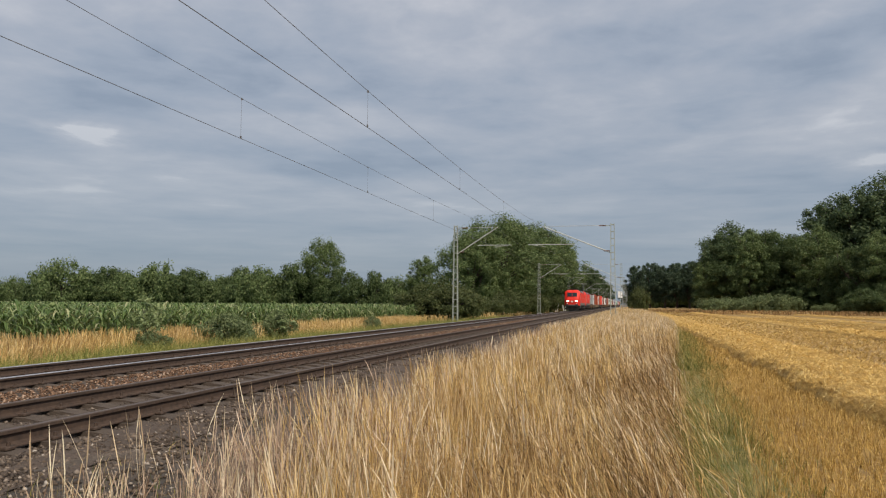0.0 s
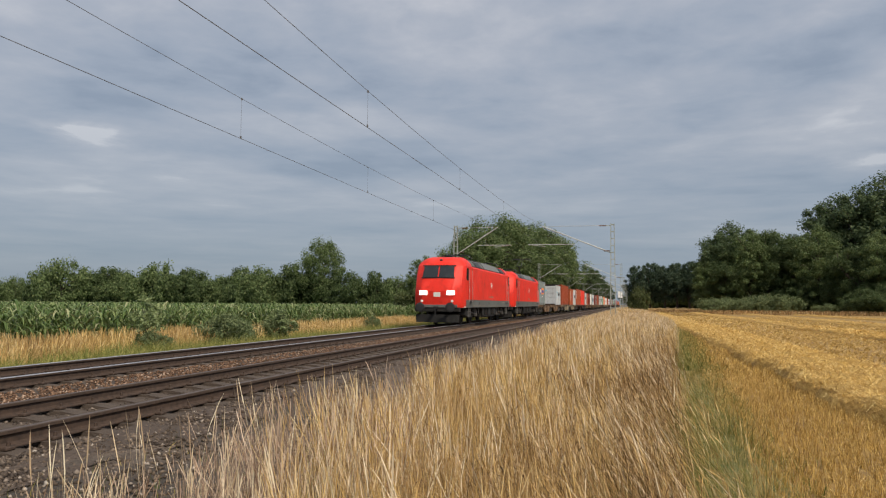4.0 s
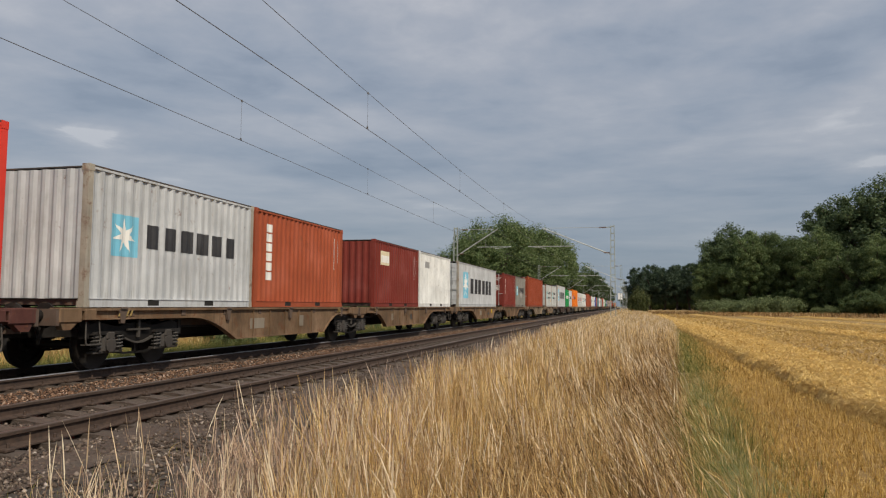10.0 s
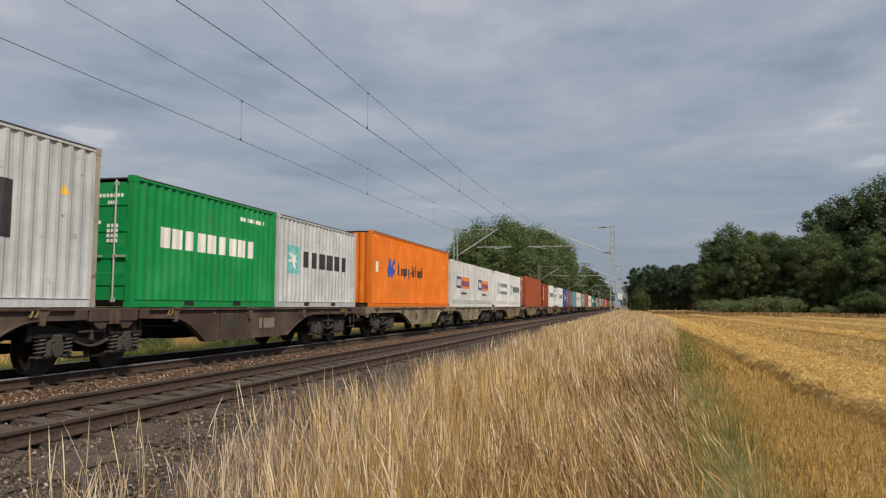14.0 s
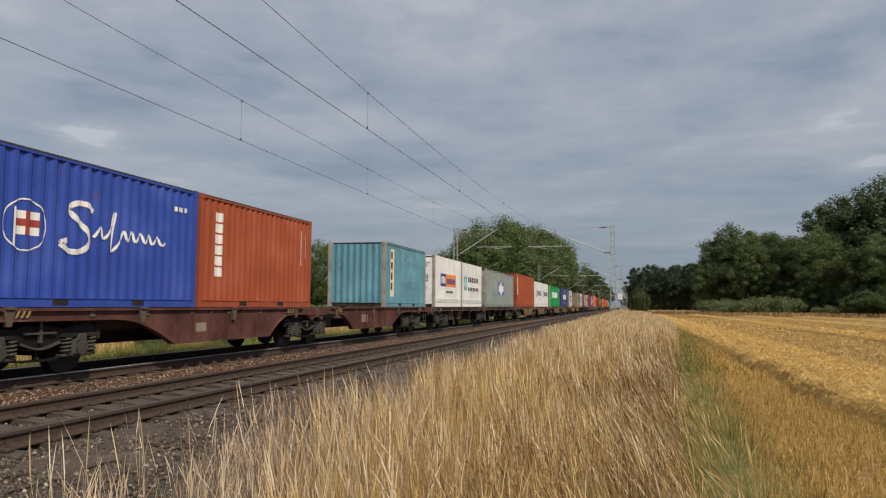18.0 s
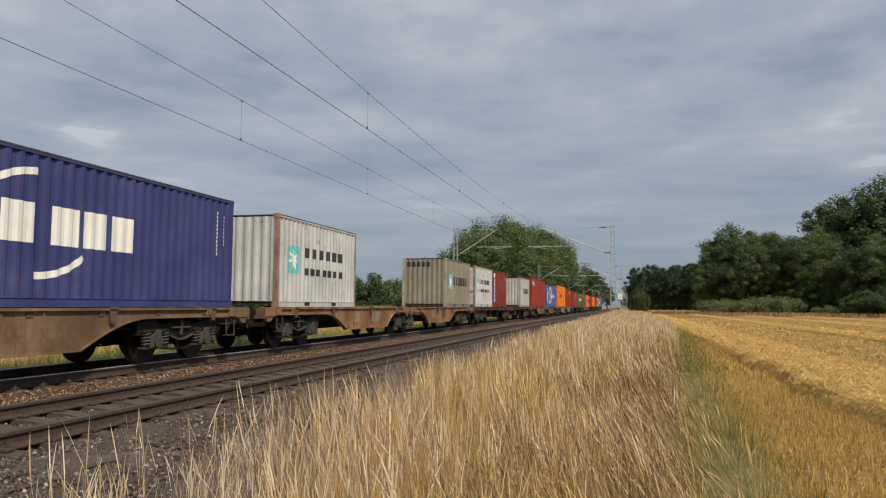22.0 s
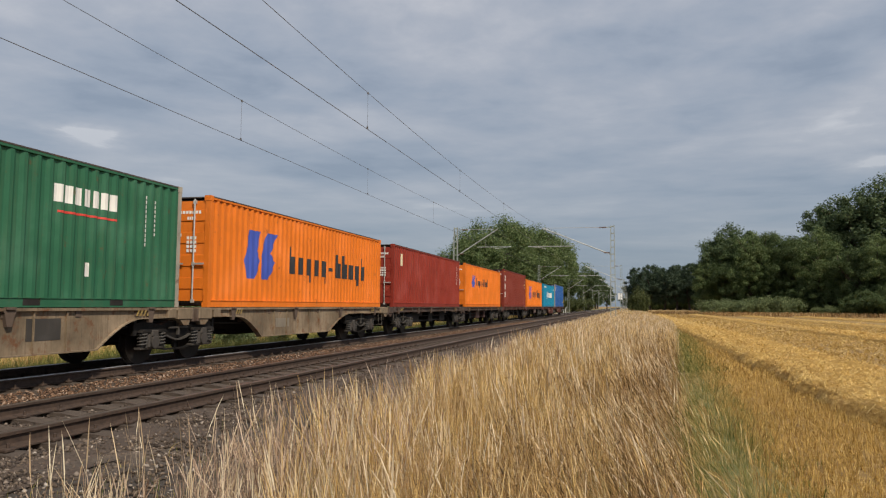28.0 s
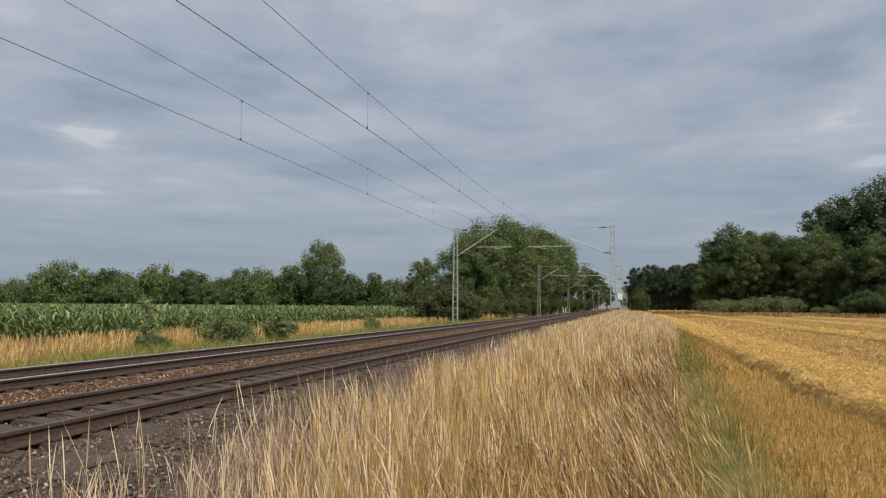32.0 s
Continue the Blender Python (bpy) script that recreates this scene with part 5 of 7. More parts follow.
def buffer_geo(s):
    g = Geo().turned([(0.0, 0.11), (s * 0.22, 0.11), (s * 0.22, 0.075), (s * 0.52, 0.075)], "y", n=14)
    return g.turned([(s * 0.52, 0.075), (s * 0.53, 0.22), (s * 0.565, 0.22), (s * 0.585, 0.16)], "y", n=18)


def corner_block_geo():
    """Heavy block at the corner of a half wagon, with a bracket under it."""
    g = Geo().box(-0.16, 0.085, 0.0, 0.55, 0.90, ZD - 0.004, 0.02)
    g.box(-0.10, 0.095, 0.62, 0.90, 0.94, ZD - 0.03, 0.012)
    return g.prism([(0.05, 0.90), (0.45, 0.90), (0.30, 0.78), (0.12, 0.78)], -0.06, 0.06, "x")


def step_geo():
    """Bent rod with a flat tread under the corner."""
    g = Geo().path([(0.02, 0.12, 0.92), (0.04, 0.10, 0.60), (0.04, 0.12, 0.50), (0.04, 0.46, 0.50), (0.04, 0.48, 0.60), (0.02, 0.46, 0.92)], 0.014, 6)
    return g.box(-0.08, 0.07, 0.12, 0.46, 0.485, 0.505)


def stripe_geo():
    return Geo().add([(0.0, y, z) for k in range(4) for y, z in ((0.11 * k, 0.0), (0.11 * k + 0.055, 0.0), (0.11 * k + 0.115, 0.11), (0.11 * k + 0.06, 0.11))], [tuple(range(4 * k, 4 * k + 4)) for k in range(4)])


M["stripe"] = painted("worn_hazard_yellow", (0.34, 0.235, 0.075), 0.7, 0, 0.3, dirty=0.5, rust=0.2)
BLOCKS = {k: corner_block_geo().mesh("corner_block", M["frame_" + k]) for k in FRAME_COLOURS}
STEP, STRIPES = step_geo().mesh("shunter_step", M["bare_steel"]), stripe_geo().mesh("hazard_plate", M["stripe"])
LATCH, BUF_F, BUF_B = latch_geo().mesh("latch", M["deck"]), buffer_geo(-1).mesh("buffer", M["steel_dark"]), buffer_geo(1).mesh("buffer", M["steel_dark"])
COUPLER = Geo().box(-0.06, 0.06, -0.55, 0, 0.98, 1.06).tube((0, -0.5, 1.0), (0, -0.42, 0.62), 0.035, 6).tube((-0.35, -0.1, 0.98), (-0.35, -0.45, 0.55), 0.025, 6).tube((0.35, -0.1, 0.98), (0.35, -0.45, 0.55), 0.025, 6).mesh("coupling", M["steel_dark"])
wr = random.Random(21)
CACHE = {}


def wagon(s0, s1, joint, kind, colour, label):
    """An articulated container wagon: two half frames on three bogies, from s0 to s1 along the train, hinged at joint."""
    t = tagged(new("container_wagon"), label, "freight wagon", "wagons of the train")
    mat = M["frame_" + colour]
    for a, b in ((s0, joint - 0.12), (joint + 0.12, s1)):
        L = round(b - a, 2)
        for key, geo in (("sill", lambda: sill_geo(L, kind == "belly", a == s0)), ("deck", lambda: deck_geo(L))):
            if (key, L, kind, colour, a == s0) not in CACHE:
                CACHE[(key, L, kind, colour, a == s0)] = geo().mesh("side_sill" if key == "sill" else "deck_frame", mat if key == "sill" else M["deck"])
        d = put("deck_frame", CACHE[("deck", L, kind, colour, a == s0)], t, pose(0, a - s0, 0))
        for x in (-1.17, 1.17):
            sl = put("side_sill", CACHE[("sill", L, kind, colour, a == s0)], t, pose(x, a - s0, 0), "weathered side sill with a deep belly" if kind == "belly" else "straight weathered side sill")
            if x > 0:
                put("corner_block", BLOCKS[colour], sl)
                put("corner_block", BLOCKS[colour], sl, Matrix.Translation((0, L, 0)) @ Matrix.Diagonal((1, -1, 1, 1)))
                put("shunter_step", STEP, sl, pose(0, 0.6 if a == s0 else L - 1.1, 0), "bent step below the wagon's corner")
                for y in (1.5, L - 1.95):
                    put("hazard_plate", STRIPES, sl, pose(0.0785, y, 1.0), "worn yellow hazard stripes")
            n = 4 if kind == "belly" else 5
            for k in range(n):
                put("latch", LATCH, sl, pose(0.01 if x > 0 else -0.01, 1.6 + (L - 3.2) * k / (n - 1) + wr.uniform(-0.3, 0.3), 0, 0, 0, 0 if x > 0 else 180), "container latch folded outwards")
            if x > 0:
                for q in range(wr.choice((1, 2, 2))):
                    y, w, h = (6.1 if a == s0 else 3.2) + (0.1 + q * 0.5) * (L - 9.2) + wr.uniform(0, 0.4), wr.uniform(0.3, 0.95), wr.uniform(0.18, 0.40)
                    pm = M[wr.choice(("plate_pale", "plate_dark", "plate_pale"))]
                    if kind == "belly":
                        part("plate", Geo().box(0.0125, 0.018, y, y + w, 0.62, 0.62 + h), pm, sl, "small weathered plate")
        if kind == "flat":
            for k in range(3):
                y = (5.1 if a == s0 else 3.0) + (L - 8.7) * k / 2 + wr.uniform(-0.3, 0.3)
                w = wr.uniform(0.35, 0.75)
                part("equipment_box", Geo().box(0.45, 0.98, y - w, y + w * 0.6, 0.44, 0.90, 0.02), M[wr.choice(("plate_red", "steel_dark", "steel_dark", "steel_dark"))], d, "box under the wagon frame")
            part("air_tank", Geo().turned([(L * 0.5 - 0.7, 0.05), (L * 0.5 - 0.66, 0.17), (L * 0.5 + 0.5, 0.17), (L * 0.5 + 0.54, 0.05)], "y", (0.3, 0, 0.62), 14), M["steel_dark"], d, "dark round air tank")
            if "name board" in label and a != s0:
                sign = part("name_board", Geo().box(1.10, 1.135, L * 0.46, L * 0.46 + 1.75, 0.52, 0.93, 0.01), M["plate_red"], d, "dull red board with pale bars")
                part("board_bars", Geo().add([(1.1365, L * 0.46 + 0.12 + 0.22 * k + dy, z) for k in range(7) for dy, z in ((0, 0.64), (0.15, 0.64), (0.15, 0.84), (0, 0.84))], [tuple(range(4 * k, 4 * k + 4)) for k in range(7)]), M["plate_pale"], sign)
            part("truss_rod", Geo().path([(0.9, 2.6, 0.86), (0.9, 4.0, 0.52), (0.9, L - 4.0, 0.52), (0.9, L - 2.6, 0.86)], 0.03, 6), M["steel_dark"], d)
        elif "hand wheel" in label and a == s0:
            part("hand_wheel", Geo().turned([(0.0, 0.15), (0.02, 0.165), (0.04, 0.15), (0.02, 0.135)], "x", (1.22, 11.04, 0.86), 20).tube((1.2, 11.04, 0.86), (1.25, 11.04, 0.86), 0.03, 8), M["wagon_yellow"], d, "yellow brake hand wheel")
        # centre sill made deep and near black to stand for shade between the wheels
        if kind == "flat":
            part("centre_sill", Geo().prism([(0.3, 0.62), (0.3, 1.0), (L - 0.3, 1.0), (L - 0.3, 0.62), (L - 2.6, 0.60), (L - 3.2, 0.40), (4.4, 0.40), (3.8, 0.60)], -0.32, 0.32, "x"), M["steel_dark"], d, "dark fish-bellied centre sill, also filling the shade under the frame")
        else:
            part("centre_sill", Geo().prism([(0.3, 0.62), (0.3, 1.0), (L - 0.3, 1.0), (L - 0.3, 0.62), (L - 2.6, 0.60), (L - 3.0, 0.44), (3.0, 0.44), (2.6, 0.60)], -0.34, 0.34, "x"), M["steel_dark"], d, "dark centre sill, also filling the shade under the frame")
            part("brake_cylinder", Geo().turned([(L * 0.5 - 0.45, 0.06), (L * 0.5 - 0.42, 0.17), (L * 0.5 + 0.25, 0.17), (L * 0.5 + 0.28, 0.05), (L * 0.5 + 0.7, 0.04)], "y", (-0.25, 0, 0.60), 14), M["steel_dark"], d, "dark brake cylinder")
        part("brake_rod", Geo().tube((0.34, 1.9, 0.50), (0.34, L - 1.9, 0.50), 0.022, 6), M["steel_dark"], d)
        part("air_pipe", Geo().path([(0.95, 0.5, 0.80), (0.95, L * 0.3, 0.74), (0.95, L * 0.7, 0.74), (0.95, L - 0.5, 0.80)], 0.022, 6), M["steel_dark"], d)
        for y in (0.35, L - 0.35):
            part("hanging_hose", Geo().path([(0.42, y, 0.88), (0.46, y + 0.05, 0.66), (0.52, y, 0.52), (0.60, y - 0.05, 0.64), (0.62, y, 0.86)], 0.025, 6), M["rubber"], d, "black rubber brake hose")
    for y in (2.3, joint - s0 - 0.45, s1 - s0 - 2.7):
        add_bogie(t, y)
    for x in (-0.875, 0.875):
        put("buffer", BUF_F, t, pose(x, -0.05, 1.03))
        put("buffer", BUF_B, t, pose(x, s1 - s0 + 0.05, 1.03))
    put("coupling", COUPLER, t, pose(0, 0, 0))
    return on_train(t, s0)


# -- containers --
W2 = 1.219
PITCH, DEPTH = 0.278, 0.036


def wave(L):
    """Outline of a corrugated wall: (y, depth) pairs along the wall, from 0.12 to L - 0.12."""
    n = max(1, round((L - 0.30) / PITCH))
    p = (L - 0.30) / n
    pts = [(0.12, 0.0)]
    for k in range(n):
        y = 0.15 + k * p
        pts += [(y, 0.0), (y + p * 0.245, -DEPTH), (y + p * 0.5, -DEPTH), (y + p * 0.745, 0.0)]
    return pts + [(L - 0.15, 0.0), (L - 0.12, 0.0)]


def wave_at(pts, y):
    return float(np.interp(y, [p[0] for p in pts], [p[1] for p in pts]))


def wall_mesh(name, pts, z0, z1, mat):
    g = Geo()
    g.loft([[(d, y, z0) for y, d in pts], [(d, y, z1) for y, d in pts]], closed=False)
    return g.mesh(name, mat)


def shape_on_wall(polys, pts, lift=0.003):
    """Paint of a given outline on a wall, cut along the wall's folds. polys: lists of (y, z)."""
    g = Geo()
    folds = np.array([p[0] for p in pts])
    for poly in polys:
        ys = np.array([p[0] for p in poly])
        cuts = np.unique(np.concatenate([folds[(folds > ys.min()) & (folds < ys.max())], ys]))
        for a, b in zip(cuts, cuts[1:]):
            if b - a < 1e-5:
                continue
            m = (a + b) / 2
            spans = []
            for (y0, z0), (y1, z1) in zip(poly, poly[1:] + poly[:1]):
                if (y0 - m) * (y1 - m) < 0:
                    f = lambda y: z0 + (z1 - z0) * (y - y0) / (y1 - y0)
                    spans.append((f(m), f(a), f(b)))
            spans.sort()
            da, db = wave_at(pts, a) + lift, wave_at(pts, b) + lift
            for lo, hi in zip(spans[::2], spans[1::2]):
                g.add([(da, a, lo[1]), (db, b, lo[2]), (db, b, hi[2]), (da, a, hi[1])], [(0, 1, 2, 3)])
    return g


def rect(y0, y1, z0, z1):
    return [(y0, z0), (y1, z0), (y1, z1), (y0, z1)]


def bars(y, z, w, h, n, gap=0.22, lean=0.0):
    """A word as n plain upright bars between y and y + w."""
    p = w / n
    return [[(y + p * k, z), (y + p * (k + 1 - gap), z), (y + p * (k + 1 - gap) + lean * h, z + h), (y + p * k + lean * h, z + h)] for k in range(n)]


def column(y, z_top, w, h, n, gap=0.25):
    p = h / n
    return [rect(y, y + w, z_top - p * (k + 1 - gap), z_top - p * k) for k in range(n)]


def star(y, z, r, n=7, turn=0.0):
    return [[(y + (r if k % 2 == 0 else r * 0.36) * math.sin(math.pi * k / n + turn), z + (r if k % 2 == 0 else r * 0.36) * math.cos(math.pi * k / n + turn)) for k in range(2 * n)]]


def disc(y, z, r, n=20, ry=None):
    return [[(y + (ry or r) * math.cos(2 * math.pi * k / n), z + r * math.sin(2 * math.pi * k / n)) for k in range(n)]]


def hoop(y, z, r, w, a0=0, a1=360, n=22, ry=None):
    out = []
    for k in range(n):
        a, b = radians(a0 + (a1 - a0) * k / n), radians(a0 + (a1 - a0) * (k + 1) / n)
        q = ry or r
        out.append([(y + q * math.cos(a), z + r * math.sin(a)), (y + q * math.cos(b), z + r * math.sin(b)), (y + (q - w) * math.cos(b), z + (r - w) * math.sin(b)), (y + (q - w) * math.cos(a), z + (r - w) * math.sin(a))])
    return out


def stroke(points, w):
    """A brush line through points (y, z)."""
    out = []
    for (a, b), (c, d) in zip(points, points[1:]):
        L = math.hypot(c - a, d - b) or 1
        n = (-(d - b) / L * w / 2, (c - a) / L * w / 2)
        out.append([(a + n[0], b + n[1]), (c + n[0], d + n[1]), (c - n[0], d - n[1]), (a - n[0], b - n[1])])
    return out


PAINT = {
    "white": (0.78, 0.77, 0.73), "black": (0.025, 0.026, 0.03), "sky": (0.18, 0.50, 0.66), "teal": (0.14, 0.46, 0.47), "navy": (0.035, 0.045, 0.25), "blue": (0.045, 0.085, 0.42),
    "orange": (0.86, 0.26, 0.045), "yellow": (0.85, 0.55, 0.05), "red": (0.62, 0.05, 0.035), "purple": (0.20, 0.035, 0.06), "cream": (0.66, 0.58, 0.40), "grey": (0.30, 0.30, 0.30),
    "brick": (0.34, 0.045, 0.032),
}
for k, c in PAINT.items():
    M["ink_" + k] = painted("lettering_" + k, c, 0.55, 0, 0.08, dirty=0.18)
BODY = {
    "silver": (0.50, 0.52, 0.535), "grey": (0.200, 0.235, 0.238), "mol_grey": (0.245, 0.285, 0.27), "warm_grey": (0.235, 0.225, 0.200), "pale": (0.49, 0.505, 0.49), "white": (0.71, 0.72, 0.70), "stone": (0.41, 0.40, 0.365), "reefer": (0.84, 0.84, 0.82),
    "brown": (0.34, 0.080, 0.036), "brown2": (0.27, 0.055, 0.024), "rustred": (0.40, 0.100, 0.040), "bright": (0.68, 0.050, 0.034), "maroon": (0.19, 0.034, 0.025), "maroon2": (0.25, 0.034, 0.022),
    "darkbrown": (0.21, 0.038, 0.025), "green": (0.008, 0.26, 0.070), "capgreen": (0.030, 0.125, 0.068), "uasgreen": (0.015, 0.165, 0.050), "orange": (0.75, 0.19, 0.020), "saf": (0.034, 0.075, 0.36), "saf2": (0.072, 0.108, 0.315),
    "light_blue": (0.12, 0.29, 0.37), "cma": (0.042, 0.052, 0.165), "hanjin": (0.008, 0.215, 0.36), "blue": (0.025, 0.105, 0.33), "tan": (0.245, 0.220, 0.170),
}
for k, c in BODY.items():
    old = k in ("silver", "stone", "warm_grey", "pale", "tan", "light_blue", "rustred", "white")
    M["box_" + k] = painted("container_paint_" + k, c, 0.52, 0.0, 0.12 if not old else 0.16, dirt=(0.12, 0.085, 0.06) if old else (0.16, 0.10, 0.06), dirty=(0.08 if k == "reefer" else 0.20) if not old else (0.36 if k == "white" else 0.46), rust=(0.0 if k == "reefer" else 0.05) if not old else {"silver": 0.04, "stone": 0.02, "pale": 0.14, "white": 0.05}.get(k, 0.20), gloss=0.18)
M["corner_rust"] = painted("rusty_corner_post", (0.38, 0.345, 0.285), 0.7, 0.1, 0.3, dirty=0.4, rust=0.42)
M["corner_brown"] = painted("rust_brown_corner_post", (0.30, 0.200, 0.135), 0.75, 0.1, 0.45, dirt=(0.36, 0.30, 0.24), dirty=0.5, rust=0.5)
M["rod"] = painted("galvanised_rod", (0.55, 0.55, 0.53), 0.45, 0.5, 0.1, dirty=0.2)
# dark roof sheet, seen as a thin dark line along the container's top edge
M["roof_dark"] = painted("dark_roof_sheet", (0.060, 0.050, 0.044), 0.8, 0.1, 0.3, dirty=0.5, rust=0.3)
M["grey_seal"] = painted("grey_door_seal", (0.16, 0.16, 0.155), 0.7, 0, 0.1, dirty=0.2)
M["dark_gap"] = painted("dark_pocket", (0.012, 0.011, 0.010), 0.9, 0, 0.1, dirty=0.1)
FLAT = lambda L: [(0.12, 0.0), (L - 0.12, 0.0)]


def container(s, L, H, col, label, art=(), end="doors", flat=False, rusty=False, end_art=()):
    """A freight container; s: place of its front end along the train. art: (name, ink, shapes) on the long side, with y from its front end and z from its floor."""
    t = tagged(new("shipping_container"), label, "container", "containers on the train")
    mat = M["box_" + col]
    post = M["corner_brown" if rusty == "brown" else "corner_rust"] if rusty else mat
    pts = FLAT(L) if flat else wave(L)
    ept = FLAT(2 * W2) if flat else wave(2 * W2)
    z0, z1 = 0.16, H - 0.075

    def shared(key, make):
        key = (key, L, H, col, flat, rusty)
        if key not in CACHE:
            CACHE[key] = make()
        return CACHE[key]

    side = shared("side", lambda: wall_mesh("side_wall", pts, z0, z1, mat))
    right = put("side_wall", side, t, pose(W2 - 0.012, 0, 0))
    put("side_wall", side, t, pose(-W2 + 0.012, L, 0, 0, 0, 180))
    endm = shared("end", lambda: wall_mesh("end_wall", ept, z0, z1, mat))
    put("end_wall", endm, t, pose(W2, L - 0.02, 0, 0, 0, 90))
    roofg = shared("roof", lambda: Geo().box(-W2 + 0.03, W2 - 0.03, 0.05, L - 0.05, H - 0.05, H - 0.014).mesh("roof", mat) if flat else Geo().box(-W2 - 0.001, W2 + 0.001, 0.152, L - 0.152, H - 0.030, H - 0.004).mesh("roof", M["roof_dark"]))
    put("roof", roofg, t)
    put("floor_frame", shared("floor", lambda: Geo().box(-W2 + 0.06, W2 - 0.06, 0.1, L - 0.1, 0.04, 0.15).mesh("floor_frame", M["deck"])), t)
    for x in (-1, 1):
        for y, q in ((0.0, 1), (L, -1)):
            key = "post%d%d" % (x, q)

            def make(x=x, q=q):
                g = Geo().box(min(0, -x * 0.155), max(0, -x * 0.155), min(0, q * 0.15), max(0, q * 0.15), 0.0, 0.118)
                g.box(min(0, -x * 0.155), max(0, -x * 0.155), min(0, q * 0.15), max(0, q * 0.15), H - 0.118, H + 0.006)
                g.box(min(-x * 0.006, -x * 0.13), max(-x * 0.006, -x * 0.13), min(q * 0.006, q * 0.13), max(q * 0.006, q * 0.13), 0.118, H - 0.118)
                return g.mesh("corner_post", post)
            put("corner_post", shared(key, make), t, pose(x * W2, y, 0))
        put("top_rail", shared("toprail", lambda: Geo().box(-0.07, 0.0, 0.14, L - 0.14, H - 0.082, H - 0.031, 0.006).mesh("top_rail", mat)), t, pose(W2 - 0.002 if x > 0 else -W2 + 0.072, 0, 0))

        def bottom():
            g = Geo().box(-0.05, 0.0, 0.14, L - 0.14, 0.004, 0.155).box(-0.05, 0.014 if not flat else 0.0, 0.14, L - 0.14, 0.148, 0.163)
            return g.mesh("bottom_rail", mat)
        br = put("bottom_rail", shared("botrail", bottom), t, pose(W2 - 0.002 if x > 0 else -W2 + 0.052, 0, 0))
        if flat:
            rib = shared("siderib", lambda: Geo().box(-0.05, 0.012, 0.14, L - 0.14, 0.0, 0.025).mesh("side_rib", mat))
            for k in range(4):
                put("side_rib", rib, br, pose(0, 0, 0.22 + 0.06 * k))
        # fork pockets: solid blocks, the shade inside the hollow painted near black
        if x > 0 and L < 7 and not flat:
            for c in (L / 2 - 1.03, L / 2 + 1.03):
                put("fork_pocket", shared("pocket", lambda: Geo().box(-0.02, 0.004, -0.18, 0.18, 0.035, 0.15).mesh("fork_pocket", M["dark_gap"])), br, pose(0, c, 0), "fork pocket, its inner shade painted near black")
    # the end that faces the head of the train
    if end == "wall":
        ew = put("end_wall", endm, t, pose(-W2, 0.02, 0, 0, 0, -90))
    elif end == "reefer":
        ew = put("end_wall", shared("plainend", lambda: Geo().box(-0.01, 0.0, 0.1, 2 * W2 - 0.1, z0, z1).mesh("end_wall", mat)), t, pose(-W2, 0.04, 0, 0, 0, -90))
        for k, (a, b, c, d) in enumerate(((0.25, 2.15, 0.25, 1.05), (0.25, 1.1, 1.2, 1.75), (1.3, 2.15, 1.2, 1.75), (0.25, 1.1, 1.9, 2.35), (1.3, 2.15, 1.9, 2.35))):
            part("machine_panel", Geo().box(0.001, 0.03, a, b, c, d, 0.008), M["dark_gap"] if k == 0 else mat, ew, "dark cooling grille" if k == 0 else "service panel")
    else:
        for k, x in enumerate((-0.585, 0.585)):
            def door():
                return Geo().box(-0.575, 0.575, 0.0, 0.05, 0.14, H - 0.12).mesh("door", mat)
            dr = put("door", shared("door", door), t, pose(x, 0.03, 0), "closed steel container door")
            if not flat:
                for z in (0.42, 0.95, 1.48, 2.0):
                    if z + 0.36 < H - 0.14:
                        put("door_rib", shared("rib", lambda: Geo().box(-0.50, 0.50, -0.018, -0.0004, 0.0, 0.26, 0.006).mesh("door_rib", mat)), dr, pose(0, 0, z))
            else:
                for xx in (-0.575, 0.545):
                    put("door_seal", shared("seal", lambda: Geo().box(0, 0.03, -0.012, -0.0004, 0.14, H - 0.12).mesh("door_seal", M["grey_seal"])), dr, pose(xx, 0, 0))

            put("door_gasket", shared("gasket", lambda: Geo().box(-0.584, -0.575, 0.012, 0.045, 0.14, H - 0.12).box(0.575, 0.584, 0.012, 0.045, 0.14, H - 0.12).box(-0.575, 0.575, 0.012, 0.045, H - 0.12, H - 0.111).mesh("door_gasket", M["dark_gap"])), dr, None, "black rubber door gasket")
            for z in (0.30, 0.95, 1.60, H - 0.35):
                put("hinge", shared("hinge", lambda: Geo().box(-0.055, 0.055, -0.014, 0.004, -0.035, 0.035, 0.006).tube((0.0, -0.016, -0.05), (0.0, -0.016, 0.05), 0.014, 6).mesh("hinge", post)), dr, pose(-0.53 if k == 0 else 0.53, 0, z))

            def rod():
                g = Geo().tube((0, -0.045, 0.10), (0, -0.045, H - 0.08), 0.019, 6)
                for z in (0.14, 1.0, H - 0.15):
                    g.box(-0.035, 0.035, -0.06, 0.0, z - 0.04, z + 0.04)
                g.box(-0.01, 0.28, -0.065, -0.05, 0.98, 1.02)
                return g.mesh("lock_rod", M["rod"])
            for q in ((-0.05, 0.46) if k == 0 else (-0.48, 0.0)) if flat else (-0.30, 0.24):
                put("lock_rod", shared("rod", rod), dr, pose(q, 0, 0), "galvanised locking rod")
        ew = t
        marks = Geo()
        for z, x0, x1, n in ((H - 0.42, 0.25, 1.0, 9), (H - 0.56, 0.62, 0.85, 4), (H - 0.95, 0.3, 0.55, 1), (H - 1.02, 0.62, 0.9, 3), (H - 1.12, 0.62, 0.9, 3), (H - 1.22, 0.62, 0.9, 3), (H - 1.32, 0.62, 0.9, 3)):
            p = (x1 - x0) / n
            for k in range(n):
                marks.box(x0 + p * k, x0 + p * (k + 0.72), 0.009, 0.0115, z, z + 0.07)
